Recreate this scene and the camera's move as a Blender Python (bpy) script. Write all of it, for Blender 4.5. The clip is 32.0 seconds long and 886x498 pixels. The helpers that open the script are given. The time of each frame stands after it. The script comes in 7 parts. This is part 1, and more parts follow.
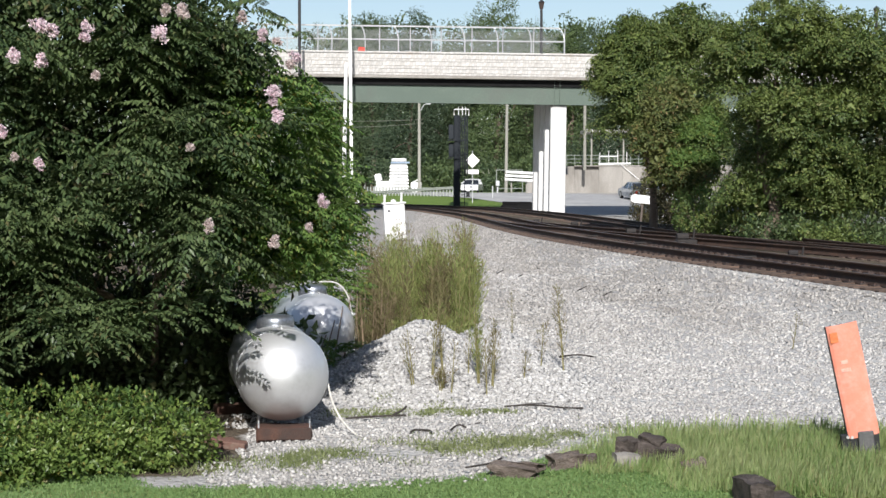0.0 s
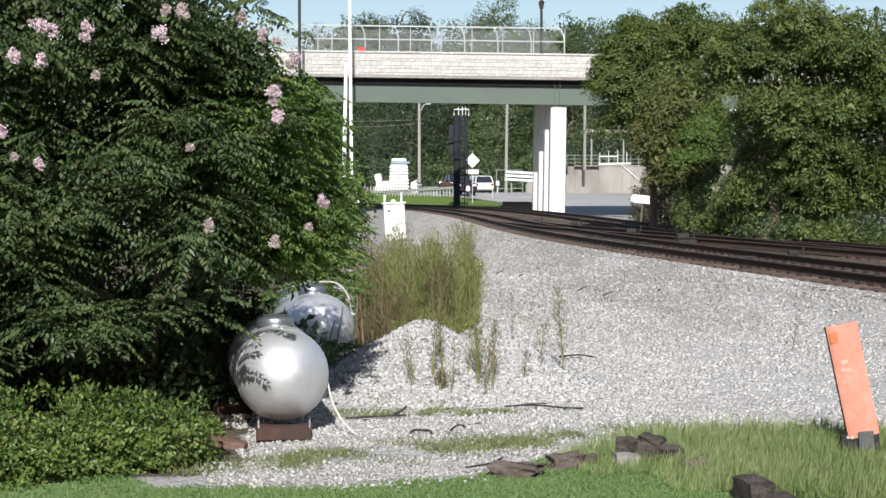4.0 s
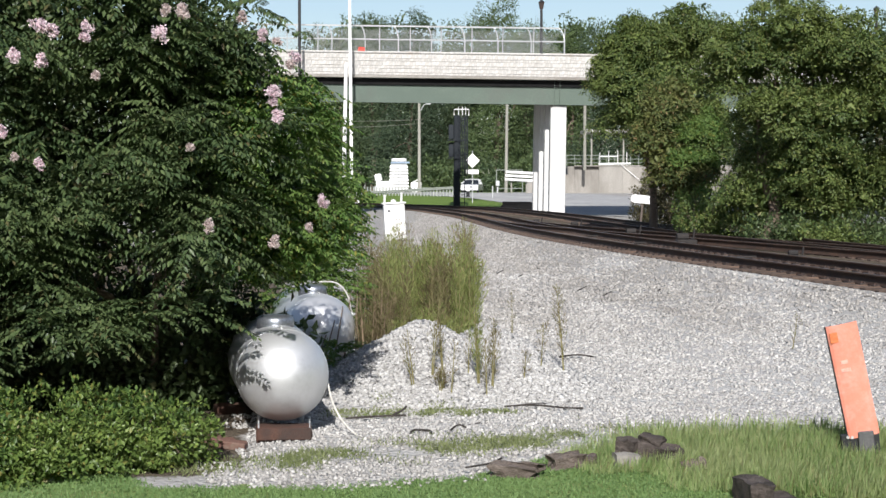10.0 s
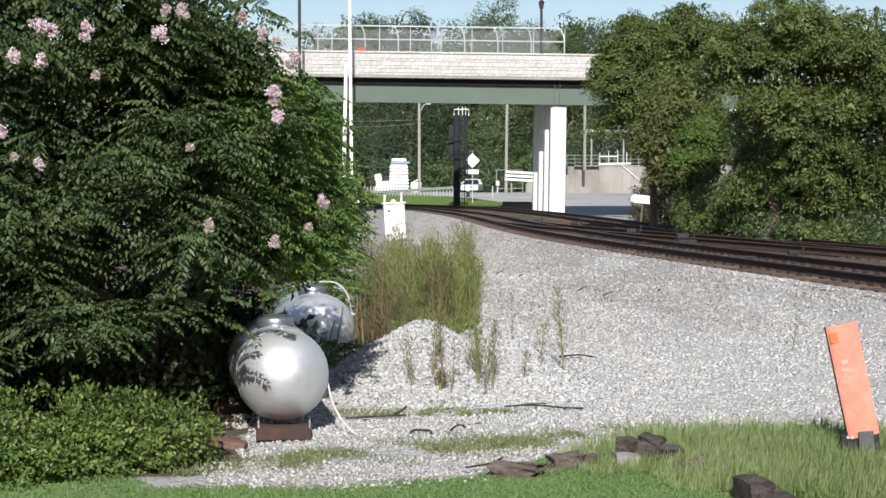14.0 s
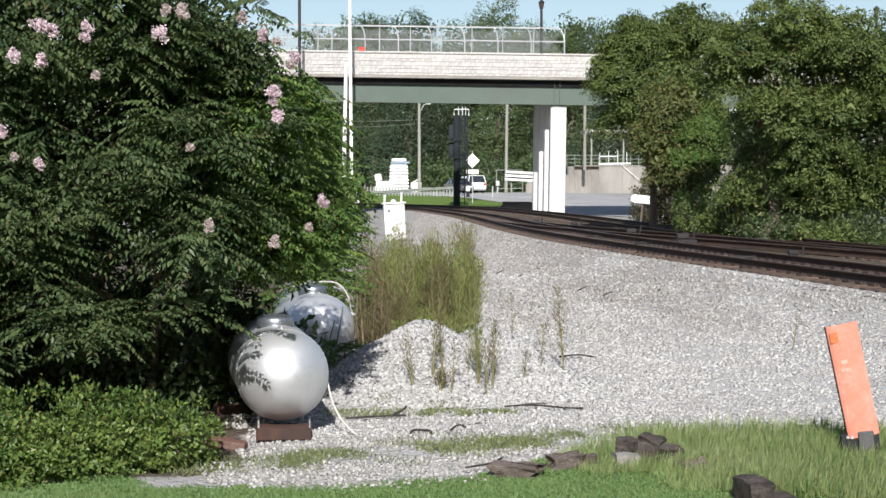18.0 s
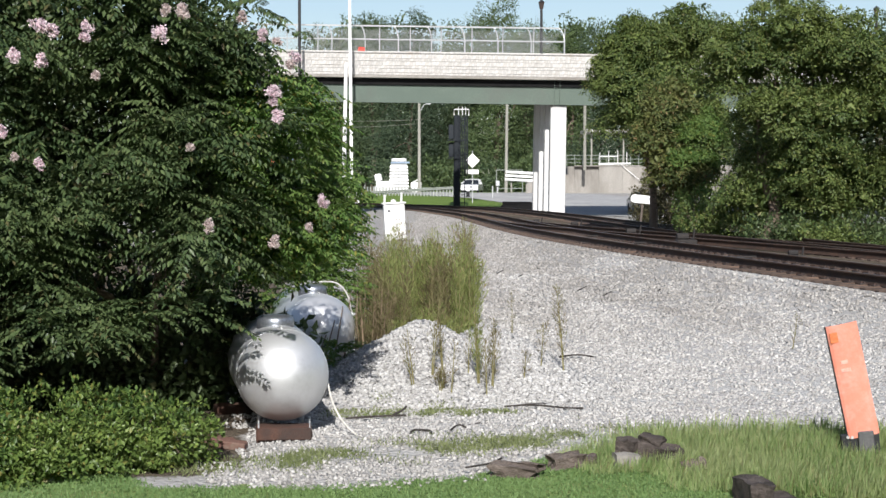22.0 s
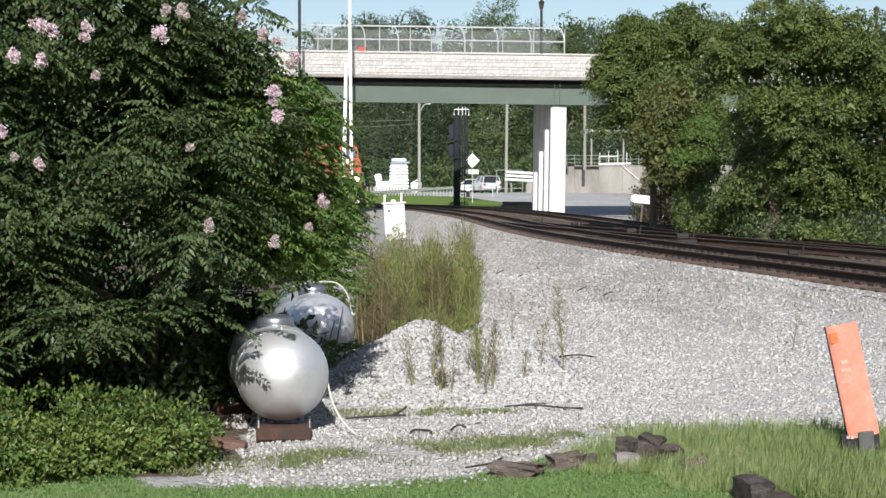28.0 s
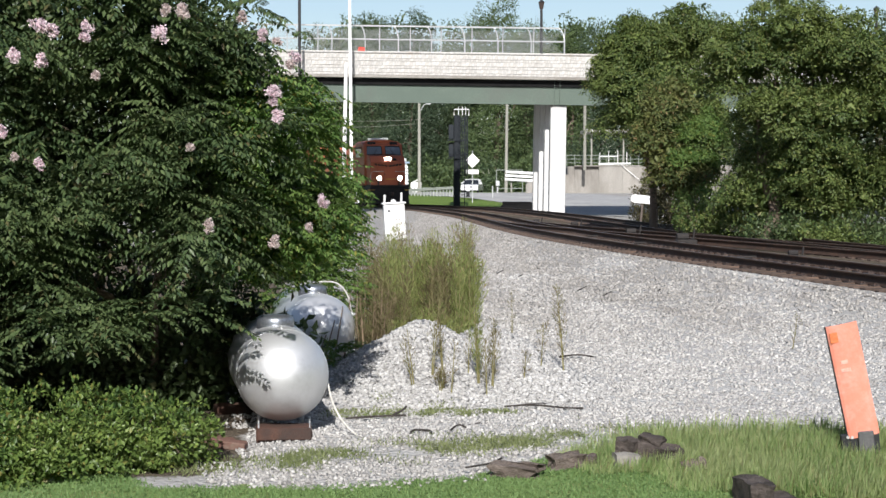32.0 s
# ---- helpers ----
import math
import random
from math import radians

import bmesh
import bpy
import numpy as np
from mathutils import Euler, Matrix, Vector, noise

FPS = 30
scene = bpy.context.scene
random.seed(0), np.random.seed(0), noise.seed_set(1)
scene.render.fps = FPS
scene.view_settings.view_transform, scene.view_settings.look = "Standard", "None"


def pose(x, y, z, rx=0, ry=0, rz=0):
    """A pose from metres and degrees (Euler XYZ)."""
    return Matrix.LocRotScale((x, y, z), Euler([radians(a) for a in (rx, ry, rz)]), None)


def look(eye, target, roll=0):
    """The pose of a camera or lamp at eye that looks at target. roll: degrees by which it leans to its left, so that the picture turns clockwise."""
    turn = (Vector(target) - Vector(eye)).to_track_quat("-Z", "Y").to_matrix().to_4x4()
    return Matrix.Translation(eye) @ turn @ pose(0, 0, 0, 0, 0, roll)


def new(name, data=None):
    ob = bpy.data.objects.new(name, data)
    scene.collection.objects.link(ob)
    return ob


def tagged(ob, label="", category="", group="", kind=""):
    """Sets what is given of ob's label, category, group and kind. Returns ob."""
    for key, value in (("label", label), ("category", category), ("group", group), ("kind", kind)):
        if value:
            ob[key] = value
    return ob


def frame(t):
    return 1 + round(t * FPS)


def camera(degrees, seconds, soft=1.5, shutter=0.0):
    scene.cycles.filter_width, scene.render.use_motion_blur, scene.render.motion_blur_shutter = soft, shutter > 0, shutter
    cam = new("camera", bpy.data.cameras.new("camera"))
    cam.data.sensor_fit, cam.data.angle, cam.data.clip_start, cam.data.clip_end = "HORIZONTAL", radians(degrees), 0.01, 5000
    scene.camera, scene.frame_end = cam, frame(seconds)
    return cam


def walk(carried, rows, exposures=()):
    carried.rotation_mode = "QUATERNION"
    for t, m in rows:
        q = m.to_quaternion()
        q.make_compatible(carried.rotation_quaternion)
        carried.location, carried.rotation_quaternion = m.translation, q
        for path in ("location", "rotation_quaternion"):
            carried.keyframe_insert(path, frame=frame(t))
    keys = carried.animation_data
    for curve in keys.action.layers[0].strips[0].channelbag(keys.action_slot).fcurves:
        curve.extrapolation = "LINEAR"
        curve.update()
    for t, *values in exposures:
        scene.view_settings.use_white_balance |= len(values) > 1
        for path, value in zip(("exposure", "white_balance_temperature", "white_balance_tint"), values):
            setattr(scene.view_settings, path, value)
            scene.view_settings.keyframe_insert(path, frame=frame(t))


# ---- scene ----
cam = camera(29.3, 32.0, soft=1.5)
walk(cam, [(0.0, pose(0, 0, 1.9, 87.88, 0, 0)), (32.0, pose(0, 0, 1.9, 87.88, 0, 0))],
     exposures=[(0.0, 0.32), (32.0, 0.32)])

# world and sun: a clear, slightly hazy morning, the sun half-way up behind the camera
SUN_EL, SUN_AZ = radians(35), radians(-1.0)
to_sun = Vector((math.sin(SUN_AZ) * math.cos(SUN_EL), -math.cos(SUN_AZ) * math.cos(SUN_EL), math.sin(SUN_EL)))
world = bpy.data.worlds.new("sky")
scene.world = world
world.use_nodes = True
wn = world.node_tree.nodes
sky = wn.new("ShaderNodeTexSky")
sky.sky_type, sky.sun_disc = "NISHITA", False
sky.sun_elevation, sky.sun_rotation = SUN_EL, math.atan2(to_sun.x, to_sun.y)
sky.air_density, sky.dust_density, sky.ozone_density = 0.82, 0.9, 0.0
world.node_tree.links.new(sky.outputs[0], wn["Background"].inputs[0])
wn["Background"].inputs[1].default_value = 0.094
sun = new("sun", bpy.data.lights.new("sun", "SUN"))
sun.data.energy, sun.data.angle, sun.data.color = 5.0, radians(0.55), (1.0, 0.965, 0.93)
sun.matrix_world = look(to_sun * 200, (0, 0, 0))

# ---------------------------------------------------------------- helpers
rng = np.random.default_rng(7)


def node_mat(name):
    m = bpy.data.materials.new(name)
    m.use_nodes = True
    nt = m.node_tree
    return m, nt, nt.nodes["Principled BSDF"]


def add(nt, kind, **values):
    n = nt.nodes.new(kind)
    for k, v in values.items():
        n.inputs[k.replace("_", " ")].default_value = v
    return n


def mixed(nt, fac, a, b, blend="MIX"):
    n = nt.nodes.new("ShaderNodeMix")
    n.data_type, n.blend_type = "RGBA", blend
    for sock, v in ((n.inputs[0], fac), (n.inputs[6], a), (n.inputs[7], b)):
        if isinstance(v, bpy.types.NodeSocket):
            nt.links.new(v, sock)
        elif isinstance(v, (int, float)):
            sock.default_value = v
        else:
            sock.default_value = (*v, 1) if len(v) == 3 else v
    return n.outputs[2]


def ramp(nt, sock, lo, hi):
    n = nt.nodes.new("ShaderNodeMapRange")
    n.interpolation_type = "SMOOTHSTEP"
    n.inputs[1].default_value, n.inputs[2].default_value = lo, hi
    nt.links.new(sock, n.inputs[0])
    return n.outputs[0]


def noise_out(nt, coord, scale, detail=4.0, rough=0.6):
    n = add(nt, "ShaderNodeTexNoise", Scale=scale, Detail=detail, Roughness=rough)
    nt.links.new(coord, n.inputs["Vector"])
    return n.outputs[0]


def surface(name, base, other, scale=6.0, fine=60.0, rough=0.8, metal=0.0, bump=0.3, stretch=(1, 1, 1), dirt=None, dirt_amount=0.3,
            rand=0.12, spec=0.4, depth=0.01, grain=0.72):
    """Two-scale colour variation, roughness variation and bump; every object a little different."""
    m, nt, b = node_mat(name)
    co = nt.nodes.new("ShaderNodeTexCoord")
    mp = add(nt, "ShaderNodeMapping", Scale=stretch)
    nt.links.new(co.outputs["Object"], mp.inputs[0])
    v = mp.outputs[0]
    big, small = noise_out(nt, v, scale), noise_out(nt, v, fine, 3.0)
    c = mixed(nt, ramp(nt, big, 0.35, 0.65), base, other)
    c = mixed(nt, ramp(nt, small, 0.3, 0.75), c, tuple(x * grain for x in base))
    if dirt:
        c = mixed(nt, ramp(nt, noise_out(nt, v, scale * 0.45, 6.0, 0.7), 0.62 - dirt_amount * 0.4, 0.8 - dirt_amount * 0.3), c, dirt)
    info = nt.nodes.new("ShaderNodeObjectInfo")
    hsv = add(nt, "ShaderNodeHueSaturation")
    rr = nt.nodes.new("ShaderNodeMapRange")
    rr.inputs[3].default_value, rr.inputs[4].default_value = 1 - rand, 1 + rand
    nt.links.new(info.outputs["Random"], rr.inputs[0])
    nt.links.new(rr.outputs[0], hsv.inputs["Value"])
    nt.links.new(c, hsv.inputs["Color"])
    nt.links.new(hsv.outputs[0], b.inputs["Base Color"])
    r = nt.nodes.new("ShaderNodeMapRange")
    r.inputs[3].default_value, r.inputs[4].default_value = max(rough - 0.12, 0.03), min(rough + 0.12, 1)
    nt.links.new(small, r.inputs[0])
    nt.links.new(r.outputs[0], b.inputs["Roughness"])
    b.inputs["Metallic"].default_value = metal
    b.inputs["Specular IOR Level"].default_value = spec
    if bump:
        bp = add(nt, "ShaderNodeBump", Strength=bump, Distance=depth)
        nt.links.new(small, bp.inputs["Height"])
        nt.links.new(bp.outputs[0], b.inputs["Normal"])
    return m


def leaf_mat(name, dark, mid, light, trans=0.35, rough=0.55, odd=None, odd_share=0.04, spec=0.3, patch=1.3):
    m, nt, b = node_mat(name)
    geo = nt.nodes.new("ShaderNodeNewGeometry")
    rp = nt.nodes.new("ShaderNodeValToRGB")
    e = rp.color_ramp.elements
    e[0].color, e[0].position = (*dark, 1), 0.0
    e[1].color, e[1].position = (*light, 1), 0.95 - (odd_share if odd else 0)
    k = e.new(0.5)
    k.color = (*mid, 1)
    if odd:
        k = e.new(1 - odd_share)
        k.color = (*odd, 1)
    nt.links.new(geo.outputs["Random Per Island"], rp.inputs[0])
    co = nt.nodes.new("ShaderNodeTexCoord")
    big = noise_out(nt, co.outputs["Object"], patch, 3.0)
    c = mixed(nt, ramp(nt, big, 0.4, 0.7), rp.outputs[0], light)
    c2 = mixed(nt, 0.55, rp.outputs[0], c)
    nt.links.new(c2, b.inputs["Base Color"])
    b.inputs["Roughness"].default_value = rough
    b.inputs["Specular IOR Level"].default_value = spec
    tr = nt.nodes.new("ShaderNodeBsdfTranslucent")
    hs = add(nt, "ShaderNodeHueSaturation", Hue=0.485, Saturation=1.15, Value=1.25)
    nt.links.new(c2, hs.inputs["Color"])
    nt.links.new(hs.outputs[0], tr.inputs[0])
    mx = add(nt, "ShaderNodeMixShader", Fac=trans)
    nt.links.new(b.outputs[0], mx.inputs[1])
    nt.links.new(tr.outputs[0], mx.inputs[2])
    nt.links.new(mx.outputs[0], nt.nodes["Material Output"].inputs[0])
    return m


def glow(name, colour, strength):
    m, nt, b = node_mat(name)
    b.inputs["Base Color"].default_value = (*colour, 1)
    b.inputs["Emission Color"].default_value = (*colour, 1)
    b.inputs["Emission Strength"].default_value = strength
    return m


def thing(name, at=(0, 0, 0), turn=(0, 0, 0), label="", category="", group="", kind=""):
    ob = new(name)
    ob.empty_display_size = 0.2
    ob.matrix_basis = pose(*at, *turn)
    return tagged(ob, label, category, group, kind)


def put(name, mesh, mat, parent=None, at=None, turn=(0, 0, 0), label="", kind=""):
    if mat and not mesh.materials:
        mesh.materials.append(mat)
    ob = new(name, mesh)
    if parent:
        ob.parent = parent
    if at is not None:
        ob.matrix_basis = pose(*at, *turn)
    return tagged(ob, label, kind=kind)


def part(name, bm, mat, parent=None, label="", at=None, turn=(0, 0, 0), smooth=False, kind=""):
    """One mesh object out of a bmesh, under a thing or a part."""
    me = bpy.data.meshes.new(name)
    bmesh.ops.recalc_face_normals(bm, faces=bm.faces)
    bm.to_mesh(me)
    bm.free()
    if smooth:
        me.shade_smooth()
    return put(name, me, mat, parent, at, turn, label, kind)


def arrays(name, verts, faces, mat, parent=None, label="", kind="", smooth=False):
    """One mesh object out of numpy arrays of vertices and equal-sided faces."""
    verts, faces = np.asarray(verts, np.float32), np.asarray(faces, np.int32)
    me = bpy.data.meshes.new(name)
    me.vertices.add(len(verts))
    me.vertices.foreach_set("co", verts.ravel())
    me.loops.add(faces.size)
    me.loops.foreach_set("vertex_index", faces.ravel())
    me.polygons.add(len(faces))
    me.polygons.foreach_set("loop_start", np.arange(0, faces.size, faces.shape[1], dtype=np.int32))
    me.update(calc_edges=True)
    me.validate()
    if smooth:
        me.shade_smooth()
    return put(name, me, mat, parent, None, (0, 0, 0), label, kind)


def box(bm, at, size, turn=(0, 0, 0), bevel=0.0, taper=1.0):
    r = bmesh.ops.create_cube(bm, size=1.0)
    vs = r["verts"]
    for v in vs:
        k = taper if v.co.z > 0 else 1.0
        v.co = Vector((v.co.x * size[0] * k, v.co.y * size[1] * k, v.co.z * size[2]))
    if bevel:
        es = {e for v in vs for e in v.link_edges}
        rb = bmesh.ops.bevel(bm, geom=list(es), offset=bevel, segments=1, affect="EDGES", profile=0.5)
        vs = [v for v in bm.verts if v in set(rb["verts"]) or v in vs]
    bmesh.ops.transform(bm, matrix=pose(*at, *turn), verts=[v for v in vs if v.is_valid])
    return bm


def tube(bm, a, b, r1, r2=None, n=10, cap=True):
    a, b = Vector(a), Vector(b)
    q = (b - a).to_track_quat("Z", "Y").to_matrix().to_4x4()
    m = Matrix.Translation((a + b) / 2) @ q
    bmesh.ops.create_cone(bm, cap_ends=cap, segments=n, radius1=r1, radius2=r1 if r2 is None else r2, depth=(b - a).length, matrix=m)
    return bm


def pipe(bm, pts, r, n=8):
    """One closed tube swept along a line of points."""
    pts = [Vector(p) for p in pts]
    rings = []
    for i, p in enumerate(pts):
        d = (pts[min(i + 1, len(pts) - 1)] - pts[max(i - 1, 0)]).normalized()
        side = d.cross(Vector((0.31, 0.17, 0.93))).normalized()
        up = side.cross(d)
        rings.append([bm.verts.new(p + side * (r * math.cos(2 * math.pi * k / n)) + up * (r * math.sin(2 * math.pi * k / n))) for k in range(n)])
    for a, b in zip(rings[:-1], rings[1:]):
        for k in range(n):
            bm.faces.new((a[k], a[(k + 1) % n], b[(k + 1) % n], b[k]))
    bm.faces.new(rings[0][::-1])
    bm.faces.new(rings[-1])
    return bm


def lathe(bm, prof, n=24, axis="Z"):
    """Turn a profile of (radius, height) round an axis."""
    rings = []
    for r, h in prof:
        ring = []
        for i in range(n):
            a = 2 * math.pi * i / n
            p = (r * math.cos(a), r * math.sin(a), h)
            ring.append(bm.verts.new(p if axis == "Z" else (p[0], p[2], p[1])))
        rings.append(ring)
    for p, q in zip(rings[:-1], rings[1:]):
        for i in range(n):
            bm.faces.new((p[i], p[(i + 1) % n], q[(i + 1) % n], q[i]))
    if prof[0][0] > 1e-6:
        bm.faces.new(rings[0][::-1])
    if prof[-1][0] > 1e-6:
        bm.faces.new(rings[-1])
    bmesh.ops.remove_doubles(bm, verts=bm.verts, dist=1e-5)
    return bm


def extrude_outline(bm, pts, lo, hi, axis="X", bevel=0.0):
    """A closed outline (two coordinates) drawn out along an axis."""
    def at(u, v, w):
        return {"X": (w, u, v), "Y": (u, w, v), "Z": (u, v, w)}[axis]
    a = [bm.verts.new(at(u, v, lo)) for u, v in pts]
    b = [bm.verts.new(at(u, v, hi)) for u, v in pts]
    bm.faces.new(a[::-1])
    bm.faces.new(b)
    n = len(pts)
    for i in range(n):
        bm.faces.new((a[i], a[(i + 1) % n], b[(i + 1) % n], b[i]))
    if bevel:
        bmesh.ops.bevel(bm, geom=list(bm.edges), offset=bevel, segments=2, affect="EDGES", profile=0.6)
    return bm


def unit(v):
    return v / np.maximum(np.linalg.norm(v, axis=-1, keepdims=True), 1e-9)


def leaf_arrays(P, D, N, L, W, fold=0.18):
    """Folded, pointed leaves: base, direction, normal, length and width of each."""
    D, N = unit(D), unit(N)
    S = unit(np.cross(D, N))
    N = np.cross(S, D)
    L, W = np.broadcast_to(L, len(P))[:, None], np.broadcast_to(W, len(P))[:, None]
    mid = P + D * L * 0.45
    V = np.stack([P, mid + S * W * 0.5 + N * W * fold, P + D * L - N * L * 0.08, mid - S * W * 0.5 + N * W * fold], 1).reshape(-1, 3)
    base = np.arange(len(P))[:, None] * 4
    F = np.concatenate([base + np.array([0, 1, 2]), base + np.array([0, 2, 3])], 0)
    return V, F


def joined(pieces):
    vs, fs, k = [], [], 0
    for v, f in pieces:
        vs.append(v)
        fs.append(f + k)
        k += len(v)
    return np.concatenate(vs), np.concatenate(fs)


def ball_points(n):
    return unit(rng.normal(size=(n, 3)))

# ---------------------------------------------------------------- the lie of the land
def track_x(y):
    """The near track's centre line; it swings away behind the shrubs."""
    u = np.minimum(np.asarray(y, float), 150) / 100
    x = 33.88 * u**5 -146.329 * u**4 +209.869 * u**3 -119.872 * u**2 +13.552 * u +9.663
    y = np.asarray(y, float)
    u = np.clip((y - 100) / 28, 0, 1)
    ease = 1.55 * u * u * (3 - 2 * u) + 0.04 * np.clip(y - 128, 0, 30)
    return x - 0.40 * np.maximum(y - 150, 0) - 0.5 * np.clip((y - 112) / 12, 0, 1) ** 2 + ease


def side_x(y):
    """The second track's centre line."""
    return track_x(y) + 4.4


RAIL_TOP, TIE_TOP, BALLAST = 0.45, 0.28, 0.25
FAR_Y = (0, 60, 100, 118, 126, 146, 158, 190, 260, 3500)
FAR_Z = (0.0, 0.05, 0.0, -0.35, -0.2, 0.85, 1.18, 1.22, 1.5, 1.5)


def bumps(x, y, s):
    return np.sin(x * 1.7 * s + 1.3) * np.sin(y * 1.3 * s + 0.4) + 0.6 * np.sin(x * 3.1 * s - y * 2.3 * s) + 0.4 * np.sin(y * 5.3 * s + x * 4.1 * s)


def pile_z(x, y):
    """The heap of crushed stone: two merged cones with uneven flanks."""
    h = np.zeros_like(x)
    for cx, cy, top, rx, ry in ((-0.18, 15.75, 0.66, 1.1, 1.5), (0.42, 16.0, 0.60, 1.0, 1.4), (0.75, 15.4, 0.36, 0.8, 0.9), (-0.5, 15.3, 0.35, 0.6, 0.9)):
        r = np.sqrt(((x - cx) / rx) ** 2 + ((y - cy) / ry) ** 2 + 0.01)
        h = np.maximum(h, top * np.clip(1.05 - r, 0, 1))
    return np.where(h > 0.001, h + 0.012 * bumps(x, y, 4.0) * np.clip(h * 6, 0, 1), 0)


def ground_z(x, y):
    x, y = np.asarray(x, float), np.asarray(y, float)
    z = np.interp(y, FAR_Y, FAR_Z)
    a, b = track_x(y), side_x(y)
    off = np.maximum(np.maximum(a - x, x - b), 0)
    bank = np.where(off < 1.75, BALLAST, BALLAST - (off - 1.75) * 0.16)
    bank = np.maximum(bank, BALLAST - 0.45)
    z = np.where(bank > z, np.maximum(bank, z), z)
    z = np.where(off < 1.9, BALLAST, z)
    z = z + 0.015 * bumps(x, y, 0.8) * np.clip(off - 1.9, 0, 1) * (y < 110)
    return z + pile_z(x, y)


def lawn_edge(x):
    """Depth up to which the lawn reaches."""
    return np.interp(x, (-2.1, -1.75, -0.6, 0.2, 0.75, 1.4, 2.1, 3.0, 3.6, 6, 12), (11.0, 10.4, 10.72, 11.1, 11.8, 12.45, 12.7, 12.7, 12.6, 13.2, 14))


# ---------------------------------------------------------------- materials
def weathering(nt, co):
    """Share of old grey stone: long uneven bands, more of it away from the fresh heap."""
    sep = nt.nodes.new("ShaderNodeSeparateXYZ")
    nt.links.new(co, sep.inputs[0])
    old = ramp(nt, sep.outputs[1], 17.5, 27.0)
    sc = add(nt, "ShaderNodeMapping", Scale=(1.0, 0.3, 1.0), Rotation=(0, 0, 0.35))
    nt.links.new(co, sc.inputs[0])
    n = ramp(nt, noise_out(nt, sc.outputs[0], 0.7, 6.0, 0.65), 0.30, 0.60)
    m = nt.nodes.new("ShaderNodeMath")
    m.operation = "MULTIPLY"
    nt.links.new(old, m.inputs[0])
    nt.links.new(n, m.inputs[1])
    far = nt.nodes.new("ShaderNodeMath")
    far.operation = "MULTIPLY_ADD"
    nt.links.new(ramp(nt, sep.outputs[1], 26.0, 55.0), far.inputs[0])
    far.inputs[1].default_value = 0.45
    nt.links.new(m.outputs[0], far.inputs[2])
    near = nt.nodes.new("ShaderNodeMath")
    near.operation = "MULTIPLY_ADD"
    nt.links.new(ramp(nt, sep.outputs[1], 13.2, 12.0), near.inputs[0])
    near.inputs[1].default_value = 0.45
    nt.links.new(far.outputs[0], near.inputs[2])
    near.use_clamp = True
    return near.outputs[0]


def ground_material():
    m, nt, b = node_mat("ground_gravel_and_grass")
    geo = nt.nodes.new("ShaderNodeNewGeometry")
    co = geo.outputs["Position"]
    vor = add(nt, "ShaderNodeTexVoronoi", Scale=24.0)
    nt.links.new(co, vor.inputs["Vector"])
    stones = nt.nodes.new("ShaderNodeValToRGB")
    e = stones.color_ramp.elements
    e[0].color, e[0].position = (0.27, 0.26, 0.25, 1), 0.0
    e[1].color, e[1].position = (0.50, 0.495, 0.49, 1), 1.0
    k = e.new(0.35)
    k.color = (0.42, 0.41, 0.40, 1)
    nt.links.new(vor.outputs["Color"], stones.inputs[0])
    big = noise_out(nt, co, 0.55, 5.0)
    gravel = mixed(nt, ramp(nt, big, 0.42, 0.62), stones.outputs[0], (0.44, 0.437, 0.43))
    dust = noise_out(nt, co, 2.3, 6.0, 0.7)
    gravel = mixed(nt, ramp(nt, dust, 0.56, 0.75), gravel, (0.36, 0.33, 0.29))
    gravel = mixed(nt, weathering(nt, co), gravel, (0.78, 0.765, 0.74), "MULTIPLY")
    grass = mixed(nt, noise_out(nt, co, 30.0, 4.0), (0.09, 0.15, 0.045), (0.20, 0.27, 0.09))
    grass = mixed(nt, ramp(nt, noise_out(nt, co, 1.1, 4.0), 0.5, 0.75), grass, (0.24, 0.25, 0.10))
    soil = mixed(nt, noise_out(nt, co, 14.0, 5.0), (0.055, 0.042, 0.03), (0.15, 0.125, 0.095))
    at = nt.nodes.new("ShaderNodeAttribute")
    at.attribute_name = "zone"
    sep = nt.nodes.new("ShaderNodeSeparateColor")
    nt.links.new(at.outputs["Color"], sep.inputs[0])
    def zone(i, amp, scale):
        s = nt.nodes.new("ShaderNodeMath")
        s.operation = "MULTIPLY_ADD"
        nt.links.new(noise_out(nt, co, scale, 5.0, 0.7), s.inputs[0])
        s.inputs[1].default_value = amp
        nt.links.new(sep.outputs[i], s.inputs[2])
        return ramp(nt, s.outputs[0], 0.5 + amp * 0.5 - 0.05, 0.5 + amp * 0.5 + 0.06)
    c = mixed(nt, zone(2, 0.5, 2.0), gravel, soil)
    c = mixed(nt, zone(0, 0.5, 2.6), c, grass)
    c = mixed(nt, zone(1, 0.25, 0.2), c, mixed(nt, noise_out(nt, co, 0.8, 5.0), (0.09, 0.16, 0.03), (0.16, 0.22, 0.06)))
    nt.links.new(c, b.inputs["Base Color"])
    b.inputs["Roughness"].default_value = 0.95
    b.inputs["Specular IOR Level"].default_value = 0.15
    bp = add(nt, "ShaderNodeBump", Strength=0.9, Distance=0.03)
    inv = add(nt, "ShaderNodeMath")
    inv.operation = "SUBTRACT"
    inv.inputs[0].default_value = 1.0
    nt.links.new(vor.outputs["Distance"], inv.inputs[1])
    nt.links.new(inv.outputs[0], bp.inputs["Height"])
    nt.links.new(bp.outputs[0], b.inputs["Normal"])
    return m


